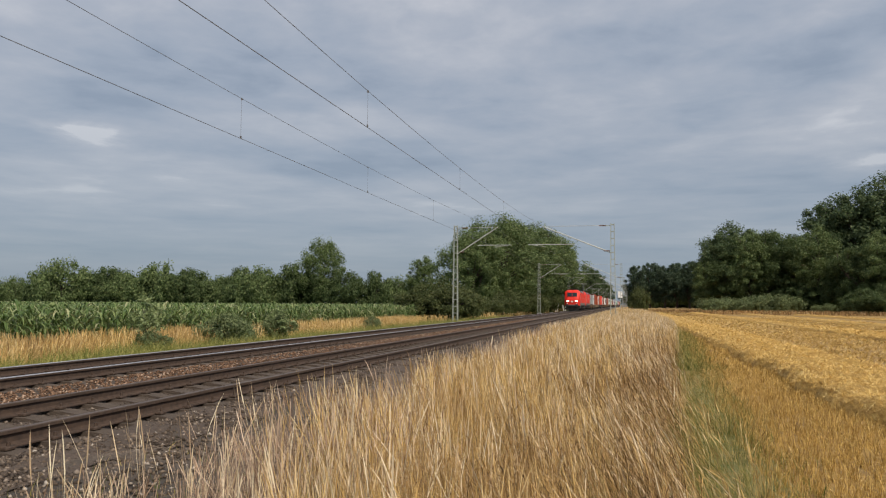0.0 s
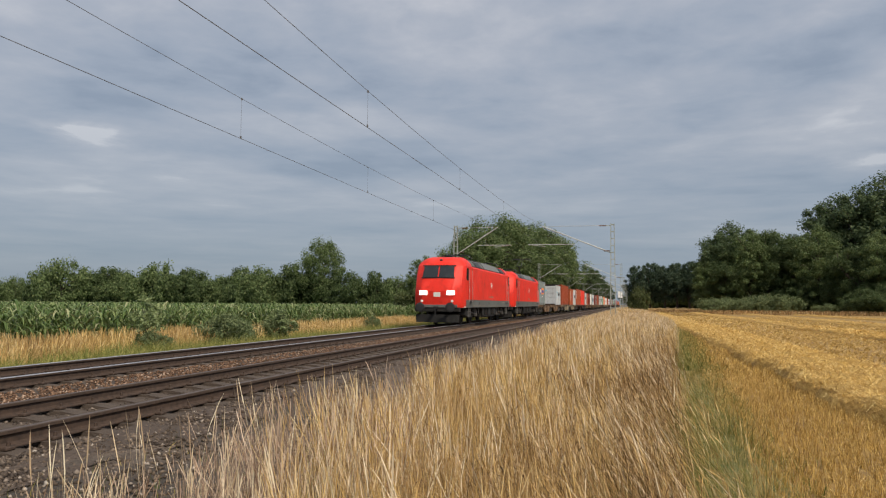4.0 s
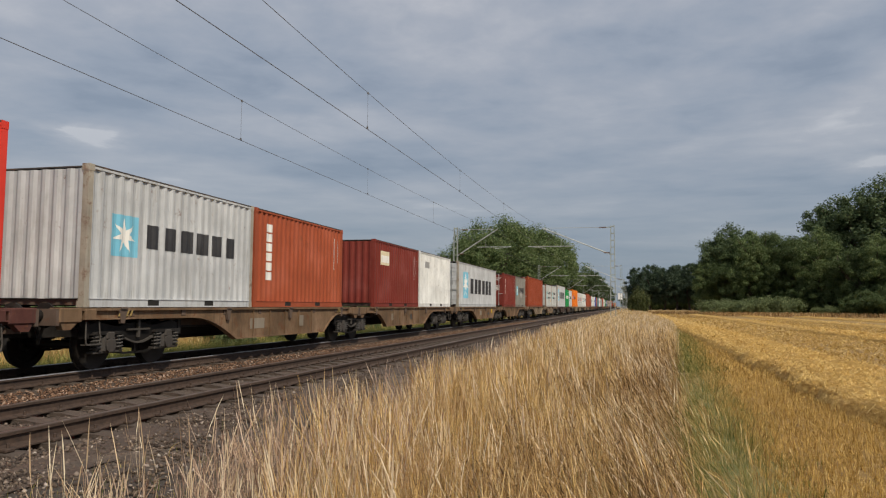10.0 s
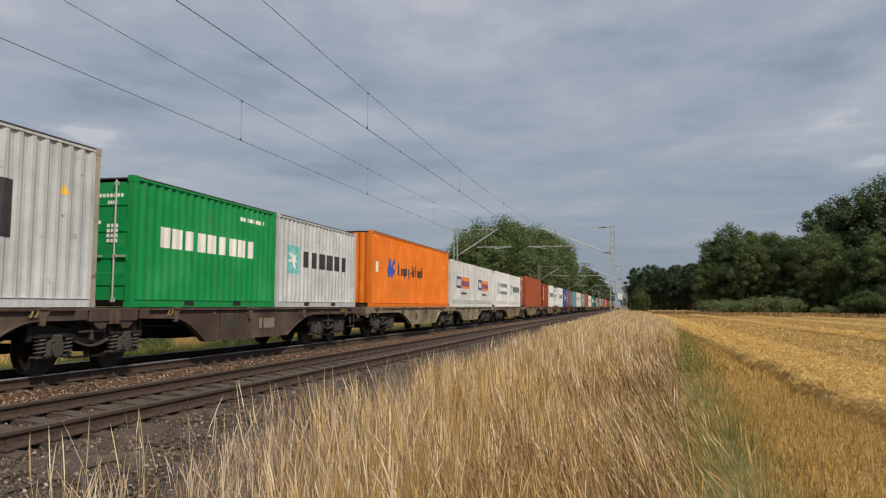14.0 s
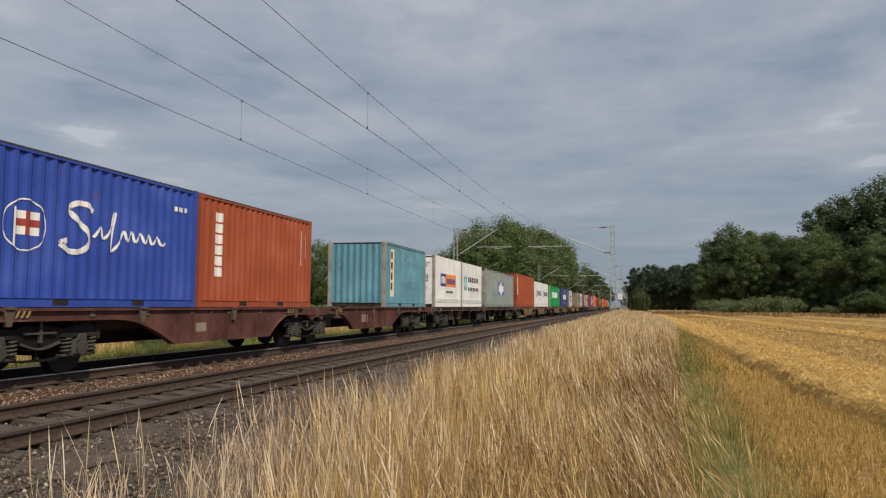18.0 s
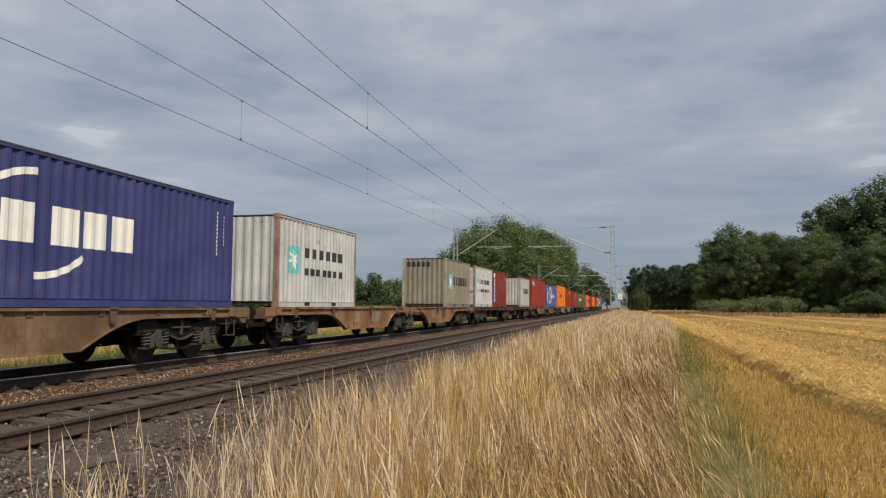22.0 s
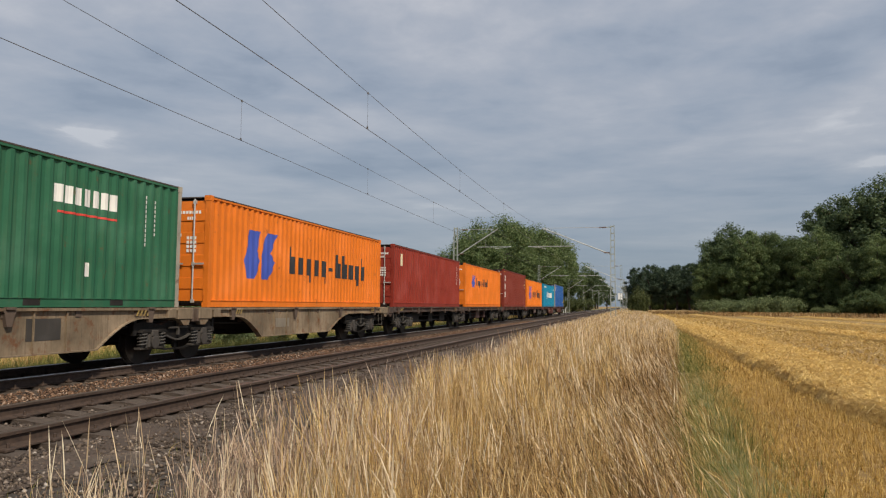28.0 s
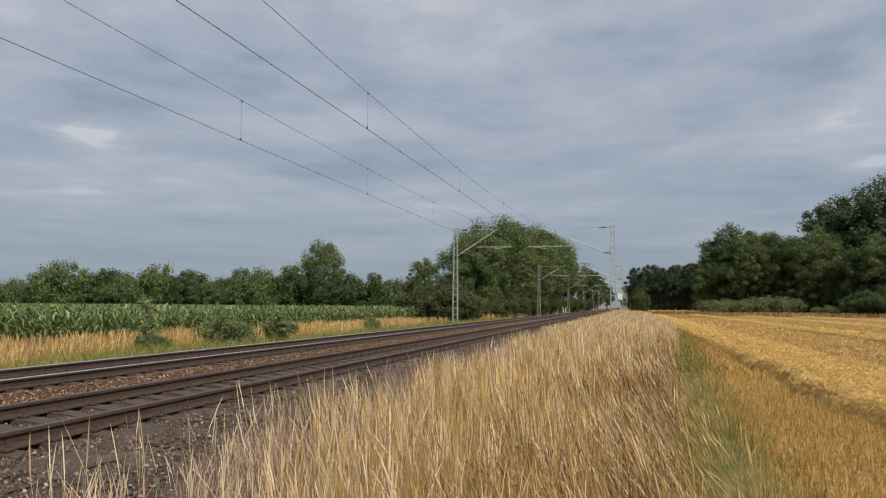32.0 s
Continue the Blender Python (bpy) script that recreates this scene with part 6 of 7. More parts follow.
        ink = "ink_white" if col not in ("silver", "white", "reefer", "pale", "warm_grey", "tan") else "ink_grey"
        part("markings", marks, M[ink], t, "rows of small marks on the door")
    if H > 2.7:
        part("hazard_stripes", shape_on_wall([[(0.18 + 0.14 * k, H - 0.19), (0.24 + 0.14 * k, H - 0.19), (0.29 + 0.14 * k, H - 0.115), (0.23 + 0.14 * k, H - 0.115)] for k in range(5)], pts, 0.0022), M["ink_yellow"], right, "yellow hazard stripes")
        part("warning_sticker", shape_on_wall([[(L - 0.95, H - 0.95), (L - 0.75, H - 0.95), (L - 0.85, H - 0.76)]], pts, 0.0022), M["ink_yellow"], right, "yellow warning triangle")
    for k, (name, ink, polys) in enumerate(art):
        if name in ("word", "letter_stem"):
            for poly in polys:
                part("word_bar" if name == "word" else "stem_bar", shape_on_wall([poly], pts, 0.003 + 0.0025 * k), M["ink_" + ink], right)
            continue
        part(name, shape_on_wall(polys, pts, 0.003 + 0.0025 * k), M["ink_" + ink], right)
    for k, (name, ink, polys) in enumerate(end_art):
        if end == "wall":
            part(name, shape_on_wall(polys, ept, 0.003 + 0.0025 * k), M["ink_" + ink], ew)
        else:
            g = Geo()
            for poly in polys:
                g.add([(y - W2, 0.008 - 0.0025 * k, z) for y, z in poly], [tuple(range(len(poly)))])
            part(name, g, M["ink_" + ink], t)
    t.location = (0, 0, ZD + 0.004)
    MOVERS.append((t, s))
    t.location = (XF, s, ZD + 0.004)
    return t

# -- the containers' painted marks; y from the front end, z from the floor --
T, F = 6.06, 12.19
STD, HC = 2.59, 2.896


def side_marks(L, H, ink="white", y=0.75):
    """Upright rows of small marks near the rear end."""
    return [("marking", ink, column(L - y, H - 0.35, 0.045, 1.05, 11, 0.3)), ("marking", ink, column(L - y + 0.30, H - 0.42, 0.035, 0.75, 8, 0.35))]


def word_star(L, big=False, two=False, field="sky", ink="black", y0=None, up=0.0):
    """A pale blue square with a white star, and one or two words as bars."""
    if big:
        return [("star_field", field, [rect(1.25, 2.70, 0.50 + up, 2.05 + up)]), ("star", "white", star(1.98, 1.30 + up, 0.70)), ("word", ink, bars(3.36, 0.80 + up, 7.25, 0.92, 6, 0.30))]
    a = [("star_field", field, [rect(0.67, 1.45, 0.97, 1.77)]), ("star", "white", star(1.06, 1.37, 0.35))]
    if two:
        return a + [("word", ink, bars(1.83, 1.47, 3.1, 0.30, 6, 0.32)), ("word", ink, bars(1.79, 0.95, 3.15, 0.21, 7, 0.35))]
    return a + [("word", ink, bars(1.72, 1.18, 3.65, 0.48, 6, 0.30))]


def pane_sign(dz=0.0, under="black"):
    """A blue and orange double sign with bars."""
    z = 1.06 + dz
    return [("sign", "navy", [rect(1.20, 2.33, z, z + 0.66)]), ("sign", "orange", [rect(2.33, 4.65, z, z + 0.66)]), ("word", "white", bars(1.36, z + 0.15, 0.88, 0.36, 3, 0.22)),
            ("word", "navy", bars(2.52, z + 0.14, 2.0, 0.30, 8, 0.32)), ("letter_stem", "navy", [rect(2.52, 2.60, z + 0.14, z + 0.50), rect(3.27, 3.33, z + 0.14, z + 0.52), rect(4.38, 4.45, z + 0.14, z + 0.52)]),
            ("word", under, bars(2.4, z - 0.33, 1.55, 0.11, 10, 0.4))]


def tri_letters(H, y=0.64):
    return [("word", "white", column(y, H - 0.36, 0.34, 1.55, 6, 0.16))]


def hapag(big=False):
    """A blue angular sign and a dark word as bars, on orange."""
    y, z, k = (1.68, 0.73, 1.60) if big else (1.95, 1.20, 0.95)
    ky = 2.1 if big else 1.2
    pt = lambda a, b: (y + a * ky, z + b * k)
    leaf = [[pt(0, 0.28), pt(0.12, 0.78), pt(0.40, 0.78), pt(0.30, 0.46), pt(0.40, 0.30), pt(0.26, 0.0), pt(0.05, 0.0)],
            [pt(0.42, 0.42), pt(0.56, 0.78), pt(0.84, 0.78), pt(0.66, 0.44), pt(0.80, 0.30), pt(0.62, 0.0), pt(0.42, 0.0)]]
    wy, ww, wz, wh = (4.22, 6.4, 0.95, 0.50) if big else (3.35, 3.95, 1.32, 0.32)
    p = ww / 11
    low = bars(wy, wz, ww, wh, 11, 0.34)
    low[5] = rect(wy + 5 * p, wy + 5.6 * p, wz + wh * 0.40, wz + wh * 0.62)
    stems = [rect(wy + p * k, wy + p * k + p * 0.22, wz, wz + wh * 1.55) for k in (0, 6, 7, 10)] + [rect(wy + p * k + p * 0.35, wy + p * k + p * 0.6, wz - wh * 0.42, wz) for k in (2, 4, 9)]
    return [("sign", "blue", leaf), ("word", "black", low), ("letter_stem", "black", stems)]


def rounded(points, n=5):
    """A smooth line through points."""
    q = [points[0]] + list(points) + [points[-1]]
    out = []
    for a, b, c, d in zip(q, q[1:], q[2:], q[3:]):
        for k in range(n):
            u = k / n
            out.append(tuple(0.5 * (2 * b[i] + (c[i] - a[i]) * u + (2 * a[i] - 5 * b[i] + 4 * c[i] - d[i]) * u * u + (3 * b[i] - a[i] - 3 * c[i] + d[i]) * u ** 3) for i in (0, 1)))
    return out + [points[-1]]


def evergreen(L, y, w, z=1.15, h=0.58):
    return [("word", "white", bars(y, z, w, h, 9, 0.26)), ("marking", "white", bars(L - 1.9, 2.15, 1.3, 0.10, 8, 0.35))]


def safmarine(y, ry, rz, zc, q, qw, zlo, zhi):
    """A ringed red and white flag, and a white brushed line of script."""
    fl = [("flag", "white", [rect(y - ry * 0.45, y + ry * 0.62, zc - rz * 0.38, zc + rz * 0.52)]), ("flag_cross", "brick", [rect(y - ry * 0.45, y + ry * 0.62, zc - rz * 0.06, zc + rz * 0.22)]),
          ("flag_cross", "brick", [rect(y - ry * 0.02, y + ry * 0.20, zc + rz * 0.2205, zc + rz * 0.52), rect(y - ry * 0.02, y + ry * 0.20, zc - rz * 0.38, zc - rz * 0.0605)]), ("flag_pole", "white", [rect(y - ry * 0.55, y - ry * 0.46, zc - rz * 0.8, zc + rz * 0.62)]), ("ring", "white", hoop(y, zc, rz, rz * 0.06, ry=ry))]
    at = lambda a, b: (q + a * qw, zlo + b * (zhi - zlo))
    w = 0.11 * (zhi - zlo)
    first = [at(0.26, 0.86), at(0.20, 0.98), at(0.11, 0.97), at(0.06, 0.85), at(0.10, 0.70), at(0.20, 0.48), at(0.23, 0.25), at(0.17, 0.05), at(0.07, 0.03), at(0.0, 0.16), at(0.05, 0.24)]
    rest = [at(0.27, 0.35), at(0.33, 0.58), at(0.36, 0.35), at(0.42, 0.60), at(0.46, 0.92), at(0.43, 0.12), at(0.52, 0.40), at(0.55, 0.56), at(0.58, 0.36), at(0.63, 0.57), at(0.66, 0.36), at(0.72, 0.56), at(0.76, 0.36),
            at(0.81, 0.55), at(0.84, 0.36), at(0.90, 0.54), at(0.94, 0.36), at(1.0, 0.42)]
    fl.append(("script", "white", stroke(rounded(first), w)))
    fl.append(("script", "white", stroke(rounded(rest), w * 0.55)))
    return fl


def c40(s, col, label, art=(), H=STD, **kw):
    return container(s, F, H, col, label, art, **kw)


def c20(s, col, label, art=(), H=STD, **kw):
    return container(s, T, H, col, label, art, **kw)


M["spray_red"] = painted("faded_red_spray", (0.24, 0.070, 0.050), 0.7, 0, 0.2, dirty=0.3)
# -- from the head of the train to its tail: containers, then the wagon below them --
c20(181.50, "grey", "grey steel container with a blue and orange sign", pane_sign(0.12, "white") + [("marking", "white", bars(4.75, 2.20, 0.75, 0.09, 7, 0.35)), ("marking", "white", bars(5.05, 2.05, 0.35, 0.08, 3, 0.35))], rusty=True)
c20(200.83, "silver", "pale grey corrugated container with a blue star sign", word_star(T), end_art=[("star_field", "sky", [rect(0.95, 1.15, 1.75, 2.0)])])
wagon(180.95, 207.45, 194.2, "belly", "rust", "rusty brown articulated container wagon, half empty")

c40(208.52, "brown2", "long plain red-brown corrugated container", side_marks(F, HC), HC)
c20(224.35, "rustred", "faded red-brown container with white letters running down", tri_letters(STD) + [("patch", "purple", [rect(2.95, 3.48, 0.50, 1.62)])] + side_marks(T, STD), end="wall")
c20(230.50, "silver", "pale grey weathered container with a blue star sign", word_star(T))
wagon(207.95, 237.20, 222.6, "belly", "grey", "dirty grey-beige articulated container wagon with deep sills")

c40(238.32, "brown", "long red-brown container with white letters running down", tri_letters(HC) + side_marks(F, HC), HC)
c40(251.05, "bright", "long bright red corrugated container", [("marking", "white", [rect(F - 0.5, F - 0.42, 1.3, 1.6)])], HC)
wagon(237.70, 263.95, 250.85, "flat", "darkred", "dark red articulated container wagon with a name board")

c20(265.05, "silver", "pale grey container with a blue star sign and beige corner posts", word_star(T), end="wall", rusty=True)
c20(271.20, "brown", "red-brown container with white letters running down", tri_letters(STD) + side_marks(T, STD), end="wall")
c20(280.55, "maroon", "dark red container with a small pale picture sign", [("sign", "cream", [rect(0.75, 1.9, 1.65, 2.2)]), ("word", "white", bars(0.85, 1.75, 0.95, 0.28, 4, 0.2))] + side_marks(T, STD), end="wall")
c20(286.80, "white", "dirty white container with a small grey sign", [("sign", "grey", [rect(1.0, 1.75, 1.85, 2.15)])], end="wall")
wagon(264.45, 293.55, 278.9, "belly", "rust", "rusty brown articulated container wagon with deep sills")

c40(294.88, "silver", "long pale grey container with a large blue star sign", word_star(F, True), rusty=True)
c20(310.48, "maroon", "dark red container with white letters running down", [("word", "white", column(0.7, 2.2, 0.18, 1.3, 3, 0.15))] + side_marks(T, STD), end_art=[("word", "white", bars(0.25, 1.9, 0.75, 0.35, 3, 0.2))])
c20(316.53, "warm_grey", "weathered brownish grey container with a blue star sign", word_star(T) + [("patch", "white", [rect(3.2, 3.6, 0.8, 1.3)])], end="wall", rusty=True)
wagon(294.15, 323.20, 308.8, "belly", "rust", "rusty brown articulated container wagon with a yellow hand wheel")

c40(324.60, "brown2", "long plain red-brown corrugated container", side_marks(F, HC), HC)
c20(340.30, "pale", "scuffed pale grey container with a teal star sign and two words", word_star(T, two=True, field="teal") + [("sticker", "yellow", [rect(4.6, 4.75, 0.55, 0.95)])], rusty="brown", end_art=[("star_field", "teal", [rect(0.35, 1.05, 1.25, 1.95)]), ("star", "white", star(0.70, 1.60, 0.30))])
c20(346.38, "pale", "scuffed pale grey container with a teal star sign and two words", word_star(T, two=True, field="teal"), end="wall", rusty="brown")
sprayed = wagon(323.90, 353.00, 338.7, "belly", "beige", "dirty beige articulated container wagon with red spray paint")
sr = random.Random(8)
for y0, y1 in ((17.45, 18.75), (19.15, 20.85)):
    line, y = [], y0
    while y < y1:
        line += [(y, 0.64 + sr.uniform(-0.04, 0.05)), (y + sr.uniform(0.03, 0.08), 0.84 + sr.uniform(-0.07, 0.07))]
        y += sr.uniform(0.09, 0.17)
    tag = Geo()
    for poly in stroke(line, 0.055) + stroke([(y0, 0.66), (y1 - 0.1, 0.68)], 0.04):
        tag.add([(1.1835, a, b) for a, b in poly], [(0, 1, 2, 3)])
    part("spray_paint", tag, M["spray_red"], sprayed, "faded red sprayed scrawl")

c40(354.30, "silver", "long tall pale grey container with a large blue star sign", word_star(F, True, up=0.30), HC, rusty=True)
c20(367.45, "green", "bright green container with a large white word", evergreen(T, 0.91, 4.1, 1.24, 0.43))
c20(373.60, "silver", "pale grey container with a blue star sign", word_star(T, field="teal"), end="wall")
wagon(353.65, 380.20, 367.0, "belly", "umber", "dark brown articulated container wagon with deep sills")

c40(381.35, "orange", "long tall orange container with a blue sign", hapag() + [("label", "white", [rect(0.55, 0.85, 1.35, 1.75)])], HC, end="wall")
c20(394.35, "white", "white container with a blue and orange sign", pane_sign(), flat=True)
c20(400.50, "white", "white container with a blue and orange sign", pane_sign(), flat=True)
wagon(380.70, 407.20, 394.0, "belly", "grey", "dirty grey articulated container wagon with deep sills")

c20(408.30, "reefer", "white refrigerated container with a star sign and two words", word_star(T, two=True), flat=True)
c20(414.45, "reefer", "white refrigerated container with a star sign", word_star(T), flat=True)
c40(423.95, "brown", "long plain red-brown corrugated container", side_marks(F, HC) + [("sticker", "yellow", [rect(F - 0.45, F - 0.25, 0.5, 0.9)])], HC)
wagon(407.65, 436.80, 422.3, "belly", "beige", "dirty beige articulated container wagon with deep sills")

c20(437.88, "brown2", "red-brown container with white letters running down", tri_letters(STD) + side_marks(T, STD))
c20(444.02, "reefer", "white refrigerated container with a star sign", word_star(T), flat=True, end="wall")
c20(457.32, "reefer", "clean white refrigerated container with a star sign and white doors", word_star(T), flat=True, end_art=[("star_field", "teal", [rect(0.66, 0.95, 1.74, 2.03), rect(1.44, 1.73, 1.74, 2.03)]), ("star", "white", star(0.805, 1.885, 0.11) + star(1.585, 1.885, 0.11)), ("vent", "black", [rect(0.20, 0.40, 0.92, 1.19)]), ("sticker", "yellow", [rect(1.34, 1.55, 0.24, 0.36)])])
wagon(437.20, 464.00, 450.6, "belly", "rust", "rusty brown articulated container wagon, partly empty")

c20(464.85, "saf", "blue container with a ringed flag and white script", safmarine(1.18, 0.46, 0.43, 1.33, 1.96, 2.96, 0.95, 1.85) + [("marking", "white", bars(5.2, 2.05, 0.45, 0.10, 4, 0.35))])
c20(471.02, "brown", "red-brown container with white letters running down", tri_letters(STD) + side_marks(T, STD), end="wall")
c20(484.15, "light_blue", "faded light blue container with a cream strip of letters", [("strip", "cream", [rect(0.75, 1.18, 0.42, 2.36)]), ("word", "black", column(0.85, 2.25, 0.22, 1.7, 4, 0.3))], end="wall", rusty=True)
wagon(464.25, 490.90, 477.55, "belly", "darkred", "dark red articulated container wagon, partly empty")

c20(491.90, "reefer", "white container with a blue and orange sign", pane_sign(), rusty=True, flat=True)
c20(498.02, "reefer", "white container with a teal star sign and two words", word_star(T, two=True, field="teal"), flat=True, end="wall", rusty=True)
c40(505.58, "mol_grey", "long grey corrugated container with a blue and white sign", [("sign", "blue", [rect(4.93, 7.39, 0.88, 1.79)]), ("sign_panel", "white", [rect(5.8, 6.45, 0.92, 1.75)]), ("word", "white", [rect(5.08, 5.62, 1.1, 1.58), rect(6.65, 7.15, 1.1, 1.58)]), ("letter", "blue", hoop(6.13, 1.34, 0.29, 0.08, ry=0.24))], rusty=True)
wagon(491.30, 518.35, 504.85, "flat", "umber", "dark articulated container wagon with a straight frame")

c40(519.38, "brown", "long red-brown container with white letters running down", tri_letters(HC) + side_marks(F, HC), HC, end="wall", end_art=[("sticker", "yellow", [rect(1.3, 1.55, 0.5, 0.95)])])
c20(532.45, "reefer", "white refrigerated container with a star sign", word_star(T), flat=True, end="reefer")
c20(538.65, "reefer", "white refrigerated container with a star sign", word_star(T), flat=True, end="wall")
wagon(518.75, 545.40, 532.1, "belly", "rust", "rusty brown articulated container wagon with deep sills")

c40(547.05, "green", "long bright green container with a large white word", evergreen(F, 2.46, 7.1, 1.10, 0.72), end="wall", rusty=True, end_art=[("badge", "white", disc(1.2, 1.75, 0.33)), ("badge_mark", "teal", disc(1.2, 1.75, 0.17)), ("marking", "white", bars(0.5, 2.2, 1.4, 0.10, 8, 0.4))])
c40(561.70, "cma", "long dark blue container with a white word between two curved strokes", [("word", "white", bars(3.75, 1.05, 2.3, 0.66, 3, 0.15) + bars(6.35, 1.05, 2.2, 0.66, 3, 0.15)), ("curve", "white", hoop(6.1, 1.38, 0.92, 0.12, 95, 150, ry=1.4) + hoop(6.0, 1.38, 0.92, 0.12, 270, 325, ry=1.4))] + side_marks(F, STD))
wagon(546.40, 574.70, 560.5, "belly", "rust", "rusty brown articulated container wagon with deep sills")

c20(576.28, "pale", "weathered pale container with a teal star sign and two words", word_star(T, two=True, field="teal"), end="wall", rusty="brown")
c20(595.72, "tan", "weathered tan container with a teal star sign", word_star(T, field="teal"), end="wall", rusty=True, end_art=[("word", "black", bars(0.25, 2.12, 1.35, 0.27, 5, 0.2))])
wagon(575.65, 602.45, 589.0, "belly", "orange", "rusty orange articulated container wagon, half empty")

c20(603.32, "pale", "streaked pale grey container with a teal star sign and two words", word_star(T, two=True, field="teal"), rusty="brown")
c20(609.50, "maroon", "red-brown container with a blue strip of white letters", [("strip", "blue", [rect(0.58, 1.01, 0.25, 2.06)]), ("word", "white", column(0.68, 2.0, 0.24, 1.7, 6, 0.25)), ("badge", "white", [rect(0.58, 1.01, 2.08, 2.38)])] + side_marks(T, STD), end="wall")
c20(623.22, "stone", "weathered beige-grey container with a teal star sign and a plain end", word_star(T, field="teal"), end="wall", rusty=True)
wagon(602.75, 630.05, 616.4, "flat", "darkred", "dark red articulated container wagon with a straight frame")

c40(630.93, "maroon2", "long dark red container with a small blue and white sign", [("sign", "blue", [rect(0.80, 2.14, 2.06, 2.60)]), ("sign_panel", "white", [rect(1.26, 1.66, 2.08, 2.58)]), ("word", "white", [rect(0.90, 1.16, 2.18, 2.48), rect(1.76, 2.02, 2.18, 2.48)]), ("letter", "blue", hoop(1.46, 2.33, 0.18, 0.05, ry=0.14))] + side_marks(F, HC), HC, end="wall")
c40(644.28, "saf2", "long blue container with a ringed flag and white script", safmarine(1.88, 0.94, 0.85, 1.28, 3.53, 5.9, 0.40, 2.3) + [("marking", "white", bars(F - 0.7, 2.1, 0.4, 0.10, 4, 0.35))], rusty=False)
wagon(630.30, 657.20, 643.7, "belly", "rust", "rusty brown articulated container wagon with deep sills")

c40(658.28, "orange", "long tall orange container with a blue sign", hapag() + [("label", "white", [rect(0.75, 1.0, 1.35, 1.75)])], HC)
c20(670.90, "maroon2", "plain dark red container with a small pale badge", [("marking", "white", bars(0.6, 2.1, 0.3, 0.2, 2, 0.3))])
c20(677.10, "maroon2", "dark red container with a small yellow word", [("word", "yellow", bars(0.5, 2.0, 1.3, 0.28, 5, 0.2))] + side_marks(T, STD), end="wall")
wagon(657.65, 683.80, 670.7, "belly", "grey", "dirty grey articulated container wagon with deep sills")

c40(685.90, "maroon2", "long dark red container with white marks", [("marking", "white", column(6.0, 2.2, 0.25, 1.2, 4, 0.3))] + side_marks(F, STD))
c40(698.70, "uasgreen", "long green container with large white spaced letters", [("word", "white", bars(3.0, 1.05, 7.8, 0.56, 4, 0.58)), ("strip", "white", [rect(11.15, 11.62, 0.77, 1.96)]), ("marking", "black", column(11.22, 1.88, 0.32, 1.1, 4, 0.6)), ("marking", "white", bars(F - 1.5, 2.25, 1.1, 0.10, 8, 0.35))])
wagon(684.40, 711.45, 698.4, "flat", "brown", "dark brown articulated container wagon with a straight frame")

c20(712.36, "maroon2", "red-brown container with a yellow word", [("word", "yellow", bars(0.41, 1.97, 1.75, 0.31, 5, 0.15))] + side_marks(T, STD))
c20(718.52, "capgreen", "dull green container with a white word", [("word", "white", bars(2.42, 1.80, 1.62, 0.31, 7, 0.25)), ("line", "red", [rect(2.5, 4.0, 1.62, 1.66)]), ("marking", "white", [rect(3.2, 3.32, 0.55, 0.8)])] + side_marks(T, STD, y=1.2), end="wall", rusty=True)
c40(725.70, "orange", "long orange container with a large blue sign", hapag(True))
wagon(711.75, 738.75, 725.2, "belly", "beige", "dirty beige articulated container wagon with deep sills")

c40(739.55, "maroon2", "long plain dark red container with a small pale badge", [("badge", "cream", [rect(0.95, 1.35, 1.75, 2.25)])] + side_marks(F, STD))
c40(753.35, "orange", "long orange container with a blue sign", hapag())
wagon(738.95, 766.15, 752.6, "flat", "umber", "dark articulated container wagon with a straight frame")

c40(767.25, "darkbrown", "long tall dark brown container with white slanted letters", [("word", "white", column(0.45, 2.43, 0.40, 1.9, 3, 0.32))] + side_marks(F, HC), HC)
c40(780.45, "orange", "long orange container with a large blue sign", hapag(True))
wagon(766.45, 793.40, 779.95, "flat", "darkred", "dark red articulated container wagon with a name board")

c40(794.28, "hanjin", "long turquoise container with a white ringed sign and word", [("ring", "white", hoop(3.85, 1.31, 0.42, 0.09, ry=0.48)), ("ring_bar", "white", [rect(3.66, 3.76, 1.1, 1.52)]), ("ring_bar", "white", [rect(3.94, 4.04, 1.1, 1.52)]), ("word", "white", bars(4.58, 1.05, 4.75, 0.58, 6, 0.25)), ("marking", "white", bars(0.9, 2.2, 2.0, 0.14, 11, 0.3)), ("marking", "white", bars(F - 1.1, 2.0, 0.5, 0.12, 4, 0.3))], end="wall", rusty=False)
c40(807.75, "blue", "long tall plain blue container at the tail of the train", [("badge", "white", [rect(0.75, 1.15, 2.1, 2.5)]), ("patch", "navy", [rect(5.6, 6.1, 0.3, 0.75), rect(9.2, 9.7, 0.3, 0.75)]), ("sticker", "yellow", [rect(F - 0.35, F - 0.2, 0.5, 0.9)])] + side_marks(F, HC, y=0.45), HC, rusty=True)
tail = wagon(793.75, 820.75, 807.2, "belly", "darkred", "faded red articulated container wagon at the tail of the train")
for y0, y1, z0, z1 in ((4.4, 5.5, 0.98, 1.07), (7.4, 8.3, 0.55, 0.68), (8.1, 9.3, 0.62, 0.82), (6.3, 6.9, 0.90, 1.02)):
    part("paint_patch", Geo().box(1.1835, 1.186, y0, y1, z0, z1), M["spray_red"], tail, "brighter red paint patch")
scrawl = Geo()
for poly in stroke([(7.35, 0.84), (7.45, 0.98), (7.55, 0.84), (7.66, 0.98), (7.78, 0.86), (7.95, 0.97), (8.02, 0.86), (8.2, 0.95)], 0.022):
    scrawl.add([(1.188, a, b) for a, b in poly], [(0, 1, 2, 3)])
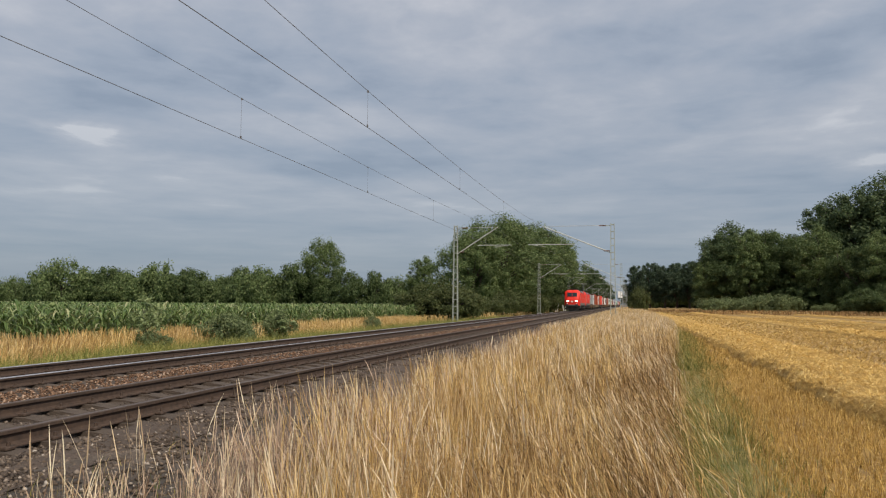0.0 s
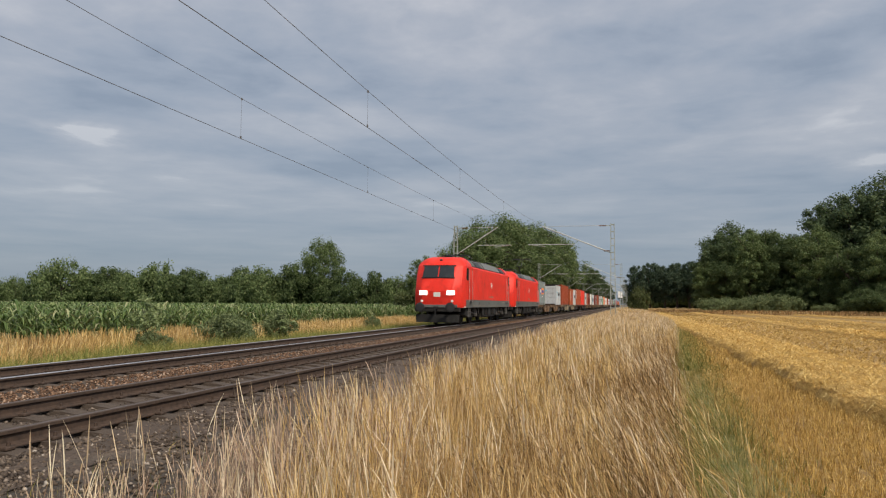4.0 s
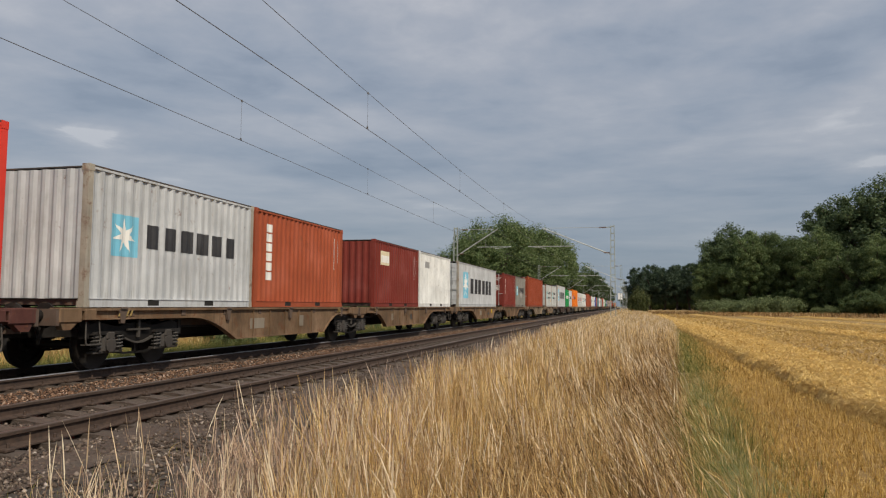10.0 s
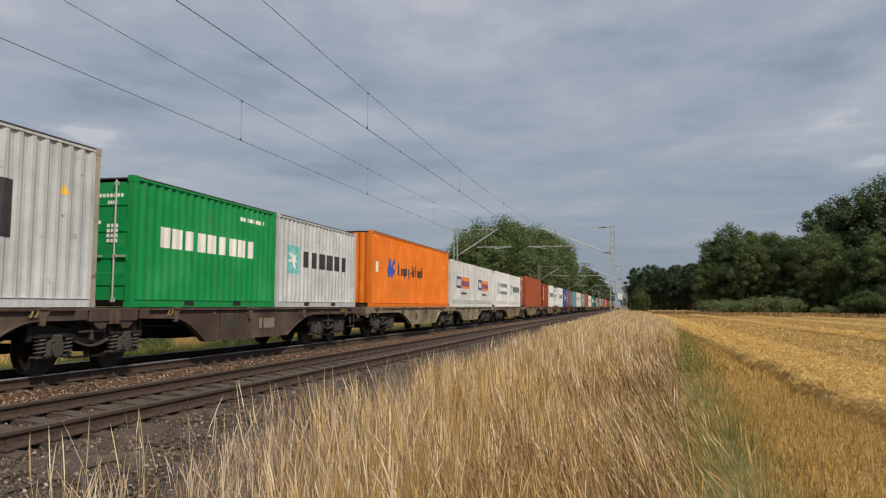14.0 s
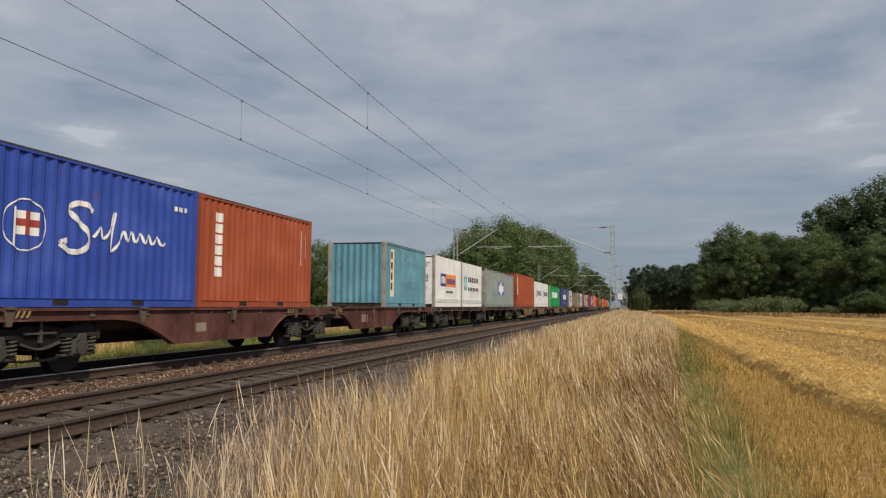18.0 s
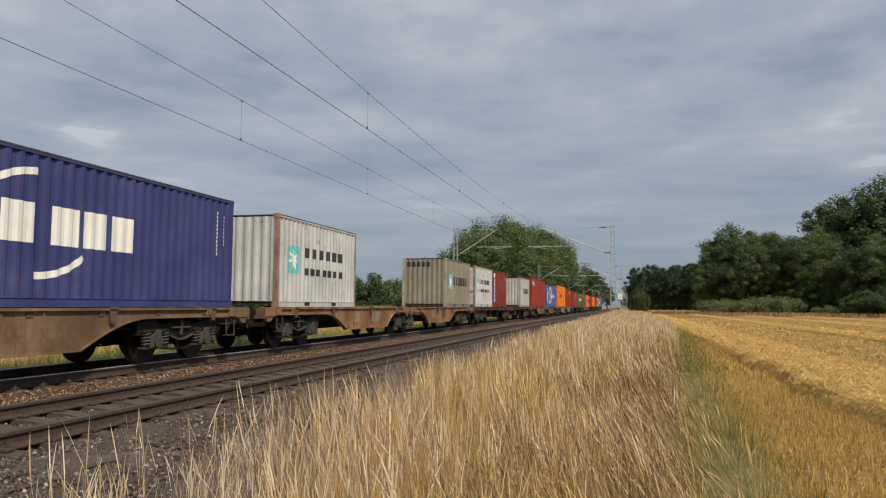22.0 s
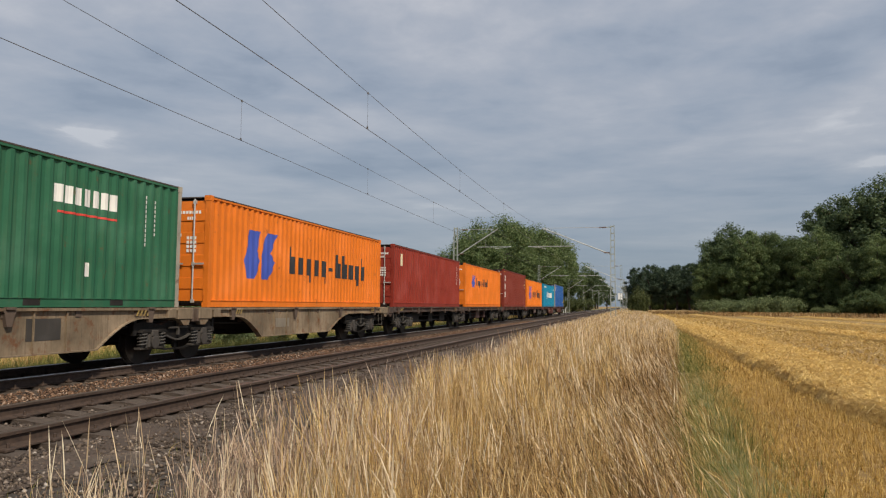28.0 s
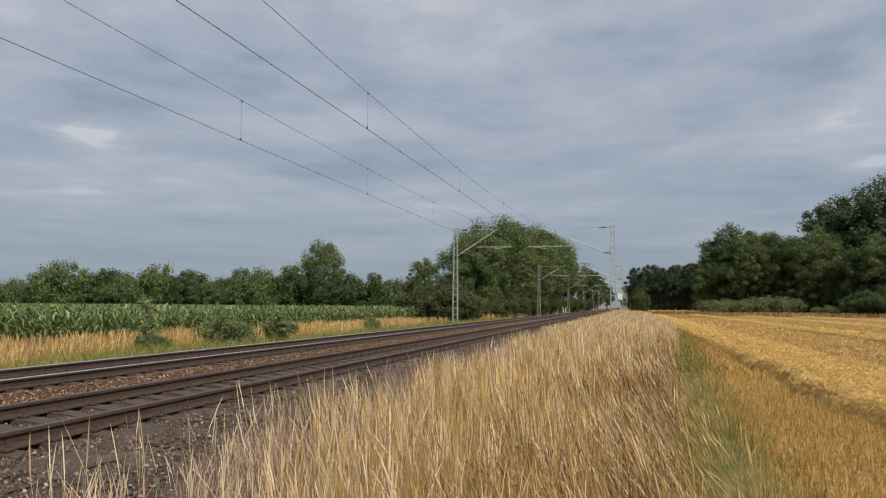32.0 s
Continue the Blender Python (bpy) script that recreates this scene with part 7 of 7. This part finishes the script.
part("spray_paint", scrawl, M["plate_pale"], tail, "pale sprayed scrawl")
part("tail_handrail", Geo().path([(1.12, 26.9, 1.15), (1.12, 26.9, 1.95), (0.75, 26.9, 1.95), (0.75, 26.9, 1.15)], 0.025, 6), M["wagon_yellow"], tail, "yellow handrail at the tail")

# -- locomotives --
M["loco_red"] = painted("traffic_red_paint", (0.74, 0.034, 0.020), 0.48, 0, 0.10, dirt=(0.22, 0.026, 0.018), dirty=0.5, streak=False, gloss=0.22)
M["loco_grey"] = painted("loco_grey_band", (0.112, 0.118, 0.114), 0.55, 0, 0.12, dirt=(0.08, 0.065, 0.05), dirty=0.4)
M["loco_roof"] = painted("loco_roof_grey", (0.098, 0.104, 0.098), 0.6, 0, 0.15, dirt=(0.09, 0.075, 0.06), dirty=0.4)
M["loco_under"] = painted("loco_underframe", (0.013, 0.0125, 0.012), 0.7, 0.1, 0.25, dirt=(0.06, 0.045, 0.034), dirty=0.4)
M["loco_hood"] = painted("loco_hood_grey", (0.140, 0.148, 0.144), 0.55, 0, 0.12, dirt=(0.08, 0.065, 0.05), dirty=0.5)
M["loco_step"] = painted("loco_step_grey", (0.17, 0.165, 0.155), 0.6, 0.2, 0.2, dirty=0.5)
M["loco_dark"] = painted("loco_black", (0.018, 0.018, 0.02), 0.5, 0.1, 0.1, dirty=0.2)
M["glass"] = painted("dark_cab_glass", (0.020, 0.024, 0.028), 0.08, 0.0, 0.05, dirty=0.0)
M["lamp_on"] = glow("lit_headlamp", (1.0, 0.93, 0.84), 1.2)
M["lamp_white"] = painted("white_paint", (0.75, 0.74, 0.70), 0.5, 0, 0.05)


LL = 18.0


def locomotive(s, raised, lit, label):
    t = tagged(new("locomotive"), label, "locomotive", "locomotives of the train")
    w = 1.485
    # middle body between the cabs
    part("body_side", Geo().loft([[(x, y, z) for x, z in ((w - 0.03, 1.46), (w, 1.48), (w, 3.36), (w - 0.05, 3.46))] for y in (2.75, LL - 2.75)], closed=False), M["loco_red"], t, "plain red side wall")
    part("body_side", Geo().loft([[(-x, y, z) for x, z in ((w - 0.03, 1.46), (w, 1.48), (w, 3.36), (w - 0.05, 3.46))] for y in (2.75, LL - 2.75)], closed=False), M["loco_red"], t, "plain red side wall")
    roof = part("roof", Geo().loft([[(-w + 0.05, y, 3.44), (-1.12, y, 3.86), (-0.95, y, 3.92), (0.95, y, 3.92), (1.12, y, 3.86), (w - 0.05, y, 3.44)] for y in (2.72, 6.2, 6.22, LL - 6.22, LL - 6.2, LL - 2.72)], caps=True), M["loco_roof"], t, "grey sloping roof hood")
    part("roof_hood", Geo().loft([[(-w + 0.06, y, 3.50), (-1.14, y, 3.91), (-0.95, y, 3.98), (0.95, y, 3.98), (1.14, y, 3.91), (w - 0.045, y, 3.50)] for y in (6.9, 12.6)], caps=True), M["loco_hood"], roof, "paler raised middle hood")
    for y in (4.4, 13.3):
        part("roof_grille", Geo().prism([(w - 0.075, 3.50), (w - 0.055, 3.51), (1.165, 3.83), (1.145, 3.835)], y, y + 1.5, "y"), M["loco_dark"], roof, "dark sloping air grille")
    for k in range(4):
        y = 3.4 + 0.75 * k if k < 2 else 12.9 + 1.2 * (k - 2)
        part("roof_seam", Geo().prism([(1.0, 3.915), (1.135, 3.862), (w - 0.04, 3.455), (w - 0.055, 3.44), (1.11, 3.84)], y - 0.015, y + 0.015, "y"), M["loco_grey"], roof)
    band = part("grey_band", Geo().box(-w + 0.003, w - 0.003, 1.12, LL - 1.12, 1.02, 1.47), M["loco_grey"], t, "dark grey lower band")
    # recesses are flat black boxes: their inner shade is painted
    for y in (2.1, 4.9, 8.2, 11.8, 15.0, LL - 2.1):
        part("band_recess", Geo().box(w - 0.02, w + 0.002, y - 0.12, y + 0.12, 1.20, 1.36), M["loco_dark"], band)
        part("recess_rim", Geo().box(w - 0.02, w + 0.006, y - 0.13, y + 0.13, 1.185, 1.20).box(w - 0.02, w + 0.006, y - 0.135, y - 0.12, 1.20, 1.36), M["loco_step"], band)
    for k in range(14):
        y = 3.2 + 0.85 * k + wr.uniform(-0.2, 0.2)
        part("small_mark", Geo().box(w - 0.003, w + 0.001, y, y + wr.choice((0.05, 0.12, 0.3)), 1.11, 1.16), M["plate_pale"], band)
    # cabs at both ends, built at the head and turned about for the tail
    for q in (0, 1):
        m = pose(0, 0, 0) if q == 0 else pose(0, LL, 0, 0, 0, 180)
        cab = Geo()
        rings = []
        for z, f, a, ys, w0 in ((1.02, 0.16, 0.85, 0.72, 1.45), (1.30, 0.10, 0.88, 0.72, 1.47), (1.95, 0.08, 0.88, 0.80, 1.480), (2.35, 0.20, 0.88, 0.92, 1.482), (2.90, 0.46, 0.88, 1.08, 1.480), (3.42, 0.72, 0.86, 1.30, 1.455),
                                (3.62, 0.90, 0.82, 1.50, 1.38), (3.80, 1.14, 0.78, 1.75, 1.22), (3.92, 1.42, 0.72, 2.0, 1.06), (3.98, 1.75, 0.62, 2.2, 0.94)):
            half = [(0.0, f - 0.03), (a * 0.5, f - 0.02)]
            half += [((1 - u) ** 2 * a + 2 * u * (1 - u) * (w0 - 0.06) + u * u * w0, (1 - u) ** 2 * f + 2 * u * (1 - u) * (f + 0.18) + u * u * ys) for u in (0, 0.12, 0.58, 0.70, 1.0)]
            half += [(w0, 2.76)]
            rings.append([(x, y, z) for x, y in half] + [(-x, y, z) for x, y in reversed(half[1:])])
        cab.loft(rings, caps=True)
        c = part("cab", cab, M["loco_red"], t, "red driver's cab with a sloping front", m, smooth=True)
        c.data.set_sharp_from_angle(angle=radians(17))
        # windscreen on the slope between the nose and the roof
        a, b = Vector((0, 0.20, 2.35)), Vector((0, 0.72, 3.42))
        n = Vector((0, -(b.z - a.z), b.y - a.y)).normalized() * 0.058
        ws = Geo()
        for x0, x1 in ((-0.93, -0.03), (0.03, 0.93)):
            pa, pb = a.lerp(b, 0.36) + n, a.lerp(b, 0.95) + n
            ws.add([(x0, pa.y, pa.z), (x1, pa.y, pa.z), (x1 * 0.95, pb.y, pb.z), (x0 * 0.95, pb.y, pb.z)], [(0, 1, 2, 3)])
        part("windscreen", ws, M["glass"], c, "dark divided windscreen")
        wsf = Geo()
        for u in (0.33, 0.98):
            p = a.lerp(b, u) + n * 0.8
            wsf.box(-0.98, 0.98, p.y - 0.02, p.y + 0.02, p.z - 0.03, p.z + 0.03)
        part("window_frame", wsf, M["loco_dark"], c)
        for x in (-1, 1):
            side = Geo().prism([(1.16, 2.66), (1.13, 2.78), (1.27, 3.24), (1.36, 3.31), (1.66, 3.31), (1.71, 3.25), (1.71, 2.66), (1.65, 2.60), (1.22, 2.60)], x * 1.460, x * 1.490, "x")
            part("side_window", side, M["glass"], c, "dark rounded cab side window")
            dg = Geo().box(min(x * 1.48, x * 1.492), max(x * 1.48, x * 1.492), 1.80, 2.62, 1.478, 3.36)
            d = part("door", dg, M["loco_red"], c, "red cab door")
            for y in (1.76, 2.67):
                part("grab_rail", Geo().tube((x * 1.53, y, 1.35), (x * 1.53, y, 3.22), 0.010, 6), M["rod"], d, "pale upright grab rail")
            part("door_handle", Geo().box(min(x * 1.49, x * 1.51), max(x * 1.49, x * 1.51), 1.92, 1.98, 1.95, 2.20).box(min(x * 1.49, x * 1.51), max(x * 1.49, x * 1.51), 1.92, 1.98, 2.42, 2.65), M["rod"], d)
            for z in (0.55, 0.78):
                part("step", Geo().box(min(x * 1.25, x * 1.45), max(x * 1.25, x * 1.45), 2.02, 2.45, z, z + 0.03), M["loco_step"], c)
            for y in (2.00, 2.44):
                part("step_side", Geo().box(min(x * 1.40, x * 1.44), max(x * 1.40, x * 1.44), y, y + 0.03, 0.45, 1.05), M["loco_step"], c)
            lamp = M["lamp_on"] if lit and q == 0 else M["lamp_white"]
            part("headlamp", Geo().box(x * 0.80 - 0.24, x * 0.80 + 0.24, 0.02, 0.12, 1.72, 1.98, 0.02), lamp, c, "white headlamp panel")
            part("headlamp", Geo().turned([(-0.03, 0.06), (0.0, 0.075), (0.08, 0.075)], "y", (x * 0.88, 0.06, 1.38), 14), M["lamp_white"], c, "round lower headlamp")
            part("buffer", Geo().turned([(0.16, 0.13), (-0.18, 0.13), (-0.18, 0.09), (-0.44, 0.09), (-0.45, 0.27), (-0.49, 0.27), (-0.51, 0.2)], "y", (x * 0.875, 0.12, 1.03), 18), M["loco_dark"], c, "black round buffer")
        part("corner_strip", Geo().box(1.30, 1.462, 0.72, 1.10, 1.00, 1.08, 0.01), M["lamp_white"], c, "pale strip below the cab's corner")
        part("front_band", Geo().box(-1.18, 1.18, 0.05, 0.12, 1.02, 1.18, 0.01), M["loco_grey"], c)
        part("nose_badge", Geo().box(-0.2, 0.2, 0.05, 0.115, 1.62, 1.88, 0.01), M["lamp_white"], c, "white framed badge on the nose")
        part("buffer_beam", Geo().box(-1.3, 1.3, 0.10, 0.5, 0.78, 1.03, 0.02), M["loco_under"], c)
        part("coupling_hook", Geo().box(-0.07, 0.07, -0.35, 0.15, 0.94, 1.08).tube((0, -0.3, 0.95), (0, -0.25, 0.55), 0.04, 8), M["loco_dark"], c)
        part("snow_plough", Geo().prism([(-1.25, 0.18), (1.25, 0.18), (1.28, 0.62), (-1.28, 0.62)], 0.22, 0.30, "y"), M["loco_under"], c)
        part("roof_lamp", Geo().turned([(0.0, 0.07), (0.05, 0.09), (0.10, 0.07)], "z", (0, 1.05, 3.72), 10), M["loco_dark"], c)
        part("roof_antenna", Geo().tube((0.2, 2.0, 4.0), (0.2, 2.0, 4.16), 0.02, 6), M["loco_dark"], c)
    # badge and marks on the side
    yb = 9.17
    bd = Geo().box(w, w + 0.008, yb - 0.26, yb + 0.26, 2.29, 2.66)
    badge = part("side_badge", bd, M["lamp_white"], t, "white framed red badge")
    part("badge_field", Geo().box(w + 0.008, w + 0.012, yb - 0.225, yb + 0.225, 2.325, 2.625), M["loco_red"], badge)
    part("badge_bars", Geo().box(w + 0.012, w + 0.015, yb - 0.15, yb - 0.02, 2.37, 2.58).box(w + 0.012, w + 0.015, yb + 0.03, yb + 0.16, 2.37, 2.58), M["lamp_white"], badge)
    # black strips along the foot of the roof hood, painted shade of a recess
    for k in range(11):
        y = 3.0 + 1.1 * k
        part("roof_slit", Geo().box(w - 0.055, w - 0.035, y, y + 0.95, 3.462, 3.50), M["loco_dark"], roof)
    num = Geo()
    for k in range(11):
        num.box(w, w + 0.003, yb - 0.75 + 0.13 * k, yb - 0.75 + 0.13 * k + 0.07, 1.66, 1.75)
    part("number_bars", num, M["plate_pale"], t, "small dull pale bars")
    part("panel", Geo().box(w - 0.003, w + 0.004, 13.4, 14.6, 1.30, 1.38), M["plate_pale"], band, "pale inscription strip")
    # step openings: black boxes on the band, the shade inside painted
    for y in (2.35, LL - 2.35):
        part("step_recess", Geo().box(w - 0.02, w + 0.003, y - 0.26, y + 0.26, 1.24, 1.40), M["loco_dark"], band, "step opening below the cab door, its shade painted black")
        part("step_tread", Geo().box(w - 0.02, w + 0.03, y - 0.25, y + 0.25, 1.215, 1.24), M["loco_step"], band)
    # running gear
    for yc in (4.0, LL - 4.0):
        fr = Geo()
        fr.prism([(-2.1, 0.70), (-2.1, 0.92), (2.1, 0.92), (2.1, 0.70), (1.75, 0.62), (0.75, 0.60), (0.45, 0.42), (-0.45, 0.42), (-0.75, 0.60), (-1.75, 0.62)], 1.0, 1.12, "x")
        fr.prism([(-2.1, 0.70), (-2.1, 0.92), (2.1, 0.92), (2.1, 0.70), (1.75, 0.62), (0.75, 0.60), (0.45, 0.42), (-0.45, 0.42), (-0.75, 0.60), (-1.75, 0.62)], -1.12, -1.0, "x")
        fr.box(-1.0, 1.0, -0.4, 0.4, 0.5, 0.95)
        b = part("bogie", fr, M["loco_under"], t, "grimy locomotive bogie", pose(0, yc, 0))
        for a in (-1.3, 1.3):
            for x in (-1, 1):
                part("wheel", Geo().turned([(-0.07, 0.5), (-0.07, 0.61), (0.05, 0.62), (0.05, 0.64), (0.07, 0.63), (0.07, 0.5), (0.02, 0.46), (0.01, 0.22), (0.08, 0.18), (-0.08, 0.18), (-0.03, 0.22), (-0.03, 0.46)], "x", (x * 0.75, a, 0.625), 28), M["wheel"], b)
                part("axle_box", Geo().box(x * 1.12 - 0.12, x * 1.12 + 0.12, a - 0.2, a + 0.2, 0.45, 0.80, 0.03), M["spring"], b)
                part("spring", Geo().turned([(0.80 + 0.02 * i, 0.11 if i % 2 else 0.085) for i in range(8)], "z", (x * 1.16, a - 0.33, 0.0), 10), M["spring"], b)
            part("sand_pipe", Geo().tube((1.05, a - 0.75, 0.85), (0.85, a - 0.62, 0.15), 0.02, 6), M["loco_under"], b)
        for k, y in enumerate((-1.95, -0.55, 0.15, 0.62, 1.95)):
            part("bogie_bracket", Geo().prism([(y - 0.10, 0.95), (y + 0.14, 0.95), (y + 0.08, 0.62 - 0.06 * (k % 2)), (y - 0.06, 0.66)], 1.13, 1.24, "x"), M["spring"] if k % 2 else M["loco_under"], b)
        part("cable", Geo().path([(1.22, -0.95, 1.0), (1.26, -0.85, 0.72), (1.25, -0.72, 0.62), (1.22, -0.60, 0.78)], 0.016, 6), M["loco_step"], b)
        part("cable", Geo().path([(1.22, 1.75, 1.0), (1.26, 1.80, 0.70), (1.25, 1.90, 0.60), (1.22, 2.02, 0.80)], 0.016, 6), M["loco_step"], b)
        part("damper", Geo().tube((1.2, -0.6, 0.75), (1.2, 0.8, 0.62), 0.05, 8), M["spring"], b)
        part("sand_box", Geo().box(0.95, 1.35, -2.45, -2.15, 0.55, 0.98, 0.02), M["loco_under"], b)
    part("transformer", Geo().box(-1.3, 1.3, 6.6, 11.4, 0.38, 1.02, 0.05), M["loco_under"], t, "dark underfloor equipment box")
    for k, y in enumerate((6.9, 7.9, 9.0, 10.2, 11.0)):
        part("equipment_cover", Geo().box(1.3, 1.36, y - 0.35, y + 0.35, 0.5 + 0.05 * (k % 2), 0.95, 0.02), M["steel_dark"] if k % 2 else M["loco_under"], t)
    # pantographs
    for k, y in enumerate((4.2, LL - 4.2)):
        up_one = raised and k == 1
        g = Geo()
        zb = 3.98
        g.box(-0.55, 0.55, y - 0.7, y - 0.62, zb, zb + 0.08).box(-0.55, 0.55, y + 0.62, y + 0.7, zb, zb + 0.08).box(-0.55, -0.47, y - 0.7, y + 0.7, zb, zb + 0.08).box(0.47, 0.55, y - 0.7, y + 0.7, zb, zb + 0.08)
        for x in (-0.5, 0.5):
            for yy in (y - 0.66, y + 0.66):
                g.turned([(3.88 + 0.02 * i, 0.07 if i % 2 else 0.045) for i in range(6)], "z", (x, yy, 0.0), 8)
        pg = part("pantograph", g, M["loco_dark"], t, "raised single-arm pantograph" if up_one else "folded pantograph")
        if up_one:
            knee, head = (0, y - 0.95, 4.95), (0, y + 0.65, 5.72)
            part("lower_arm", Geo().tube((0, y + 0.35, zb + 0.1), knee, 0.055, 8), M["loco_dark"], pg)
            part("thrust_rod", Geo().tube((0.1, y - 0.2, zb + 0.1), (0.1, y - 1.02, 4.85), 0.02, 6), M["loco_dark"], pg)
            part("upper_arm", Geo().tube((-0.25, y - 0.95, 4.95), (-0.12, head[1], head[2]), 0.03, 6).tube((0.25, y - 0.95, 4.95), (0.12, head[1], head[2]), 0.03, 6).tube((-0.3, y - 0.95, 4.95), (0.3, y - 0.95, 4.95), 0.03, 6), M["loco_dark"], pg)
            zt = head[2]
        else:
            part("lower_arm", Geo().tube((0, y + 0.5, zb + 0.1), (0, y - 0.95, zb + 0.2), 0.05, 8), M["loco_dark"], pg)
            part("upper_arm", Geo().tube((-0.3, y - 0.95, zb + 0.22), (-0.12, y + 0.65, zb + 0.26), 0.03, 6).tube((0.3, y - 0.95, zb + 0.22), (0.12, y + 0.65, zb + 0.26), 0.03, 6), M["loco_dark"], pg)
            zt = zb + 0.26
        for dy in (-0.28, 0.28):
            yy = y + 0.65 + dy
            part("contact_strip", Geo().path([(-0.98, yy, zt - 0.16), (-0.80, yy, zt), (-0.5, yy, zt + 0.04), (0.5, yy, zt + 0.04), (0.80, yy, zt), (0.98, yy, zt - 0.16)], 0.022, 6), M["loco_dark"], pg)
        part("strip_carrier", Geo().box(-0.42, -0.36, y + 0.37, y + 0.93, zt - 0.03, zt).box(0.36, 0.42, y + 0.37, y + 0.93, zt - 0.03, zt), M["loco_dark"], pg)
    for y in (6.6, 9.0, 11.6):
        part("roof_insulator", Geo().turned([(3.92 + 0.03 * i, 0.06 if i % 2 else 0.035) for i in range(8)], "z", (0.3, y, 0.0), 8), M["porcelain"], roof)
    part("roof_conductor", Geo().tube((0.3, 5.4, 4.14), (0.3, LL - 5.4, 4.14), 0.02, 6), M["loco_dark"], roof)
    return on_train(t, s)


locomotive(142.75, False, True, "red electric freight locomotive with lit headlamps at the head")
locomotive(162.15, True, False, "red electric freight locomotive with its rear pantograph raised")


# ---- what moves: the train runs past from start to end ----
def motions():
    for ob, s in MOVERS:
        z = ob.location.z
        walk(ob, [(t, pose(XF, s - run(t), z)) for t in (0.0, 4.0, 8.0, 12.0, 16.0, 20.0, 24.0, 28.0, END_OF_CLIP)])


motions()
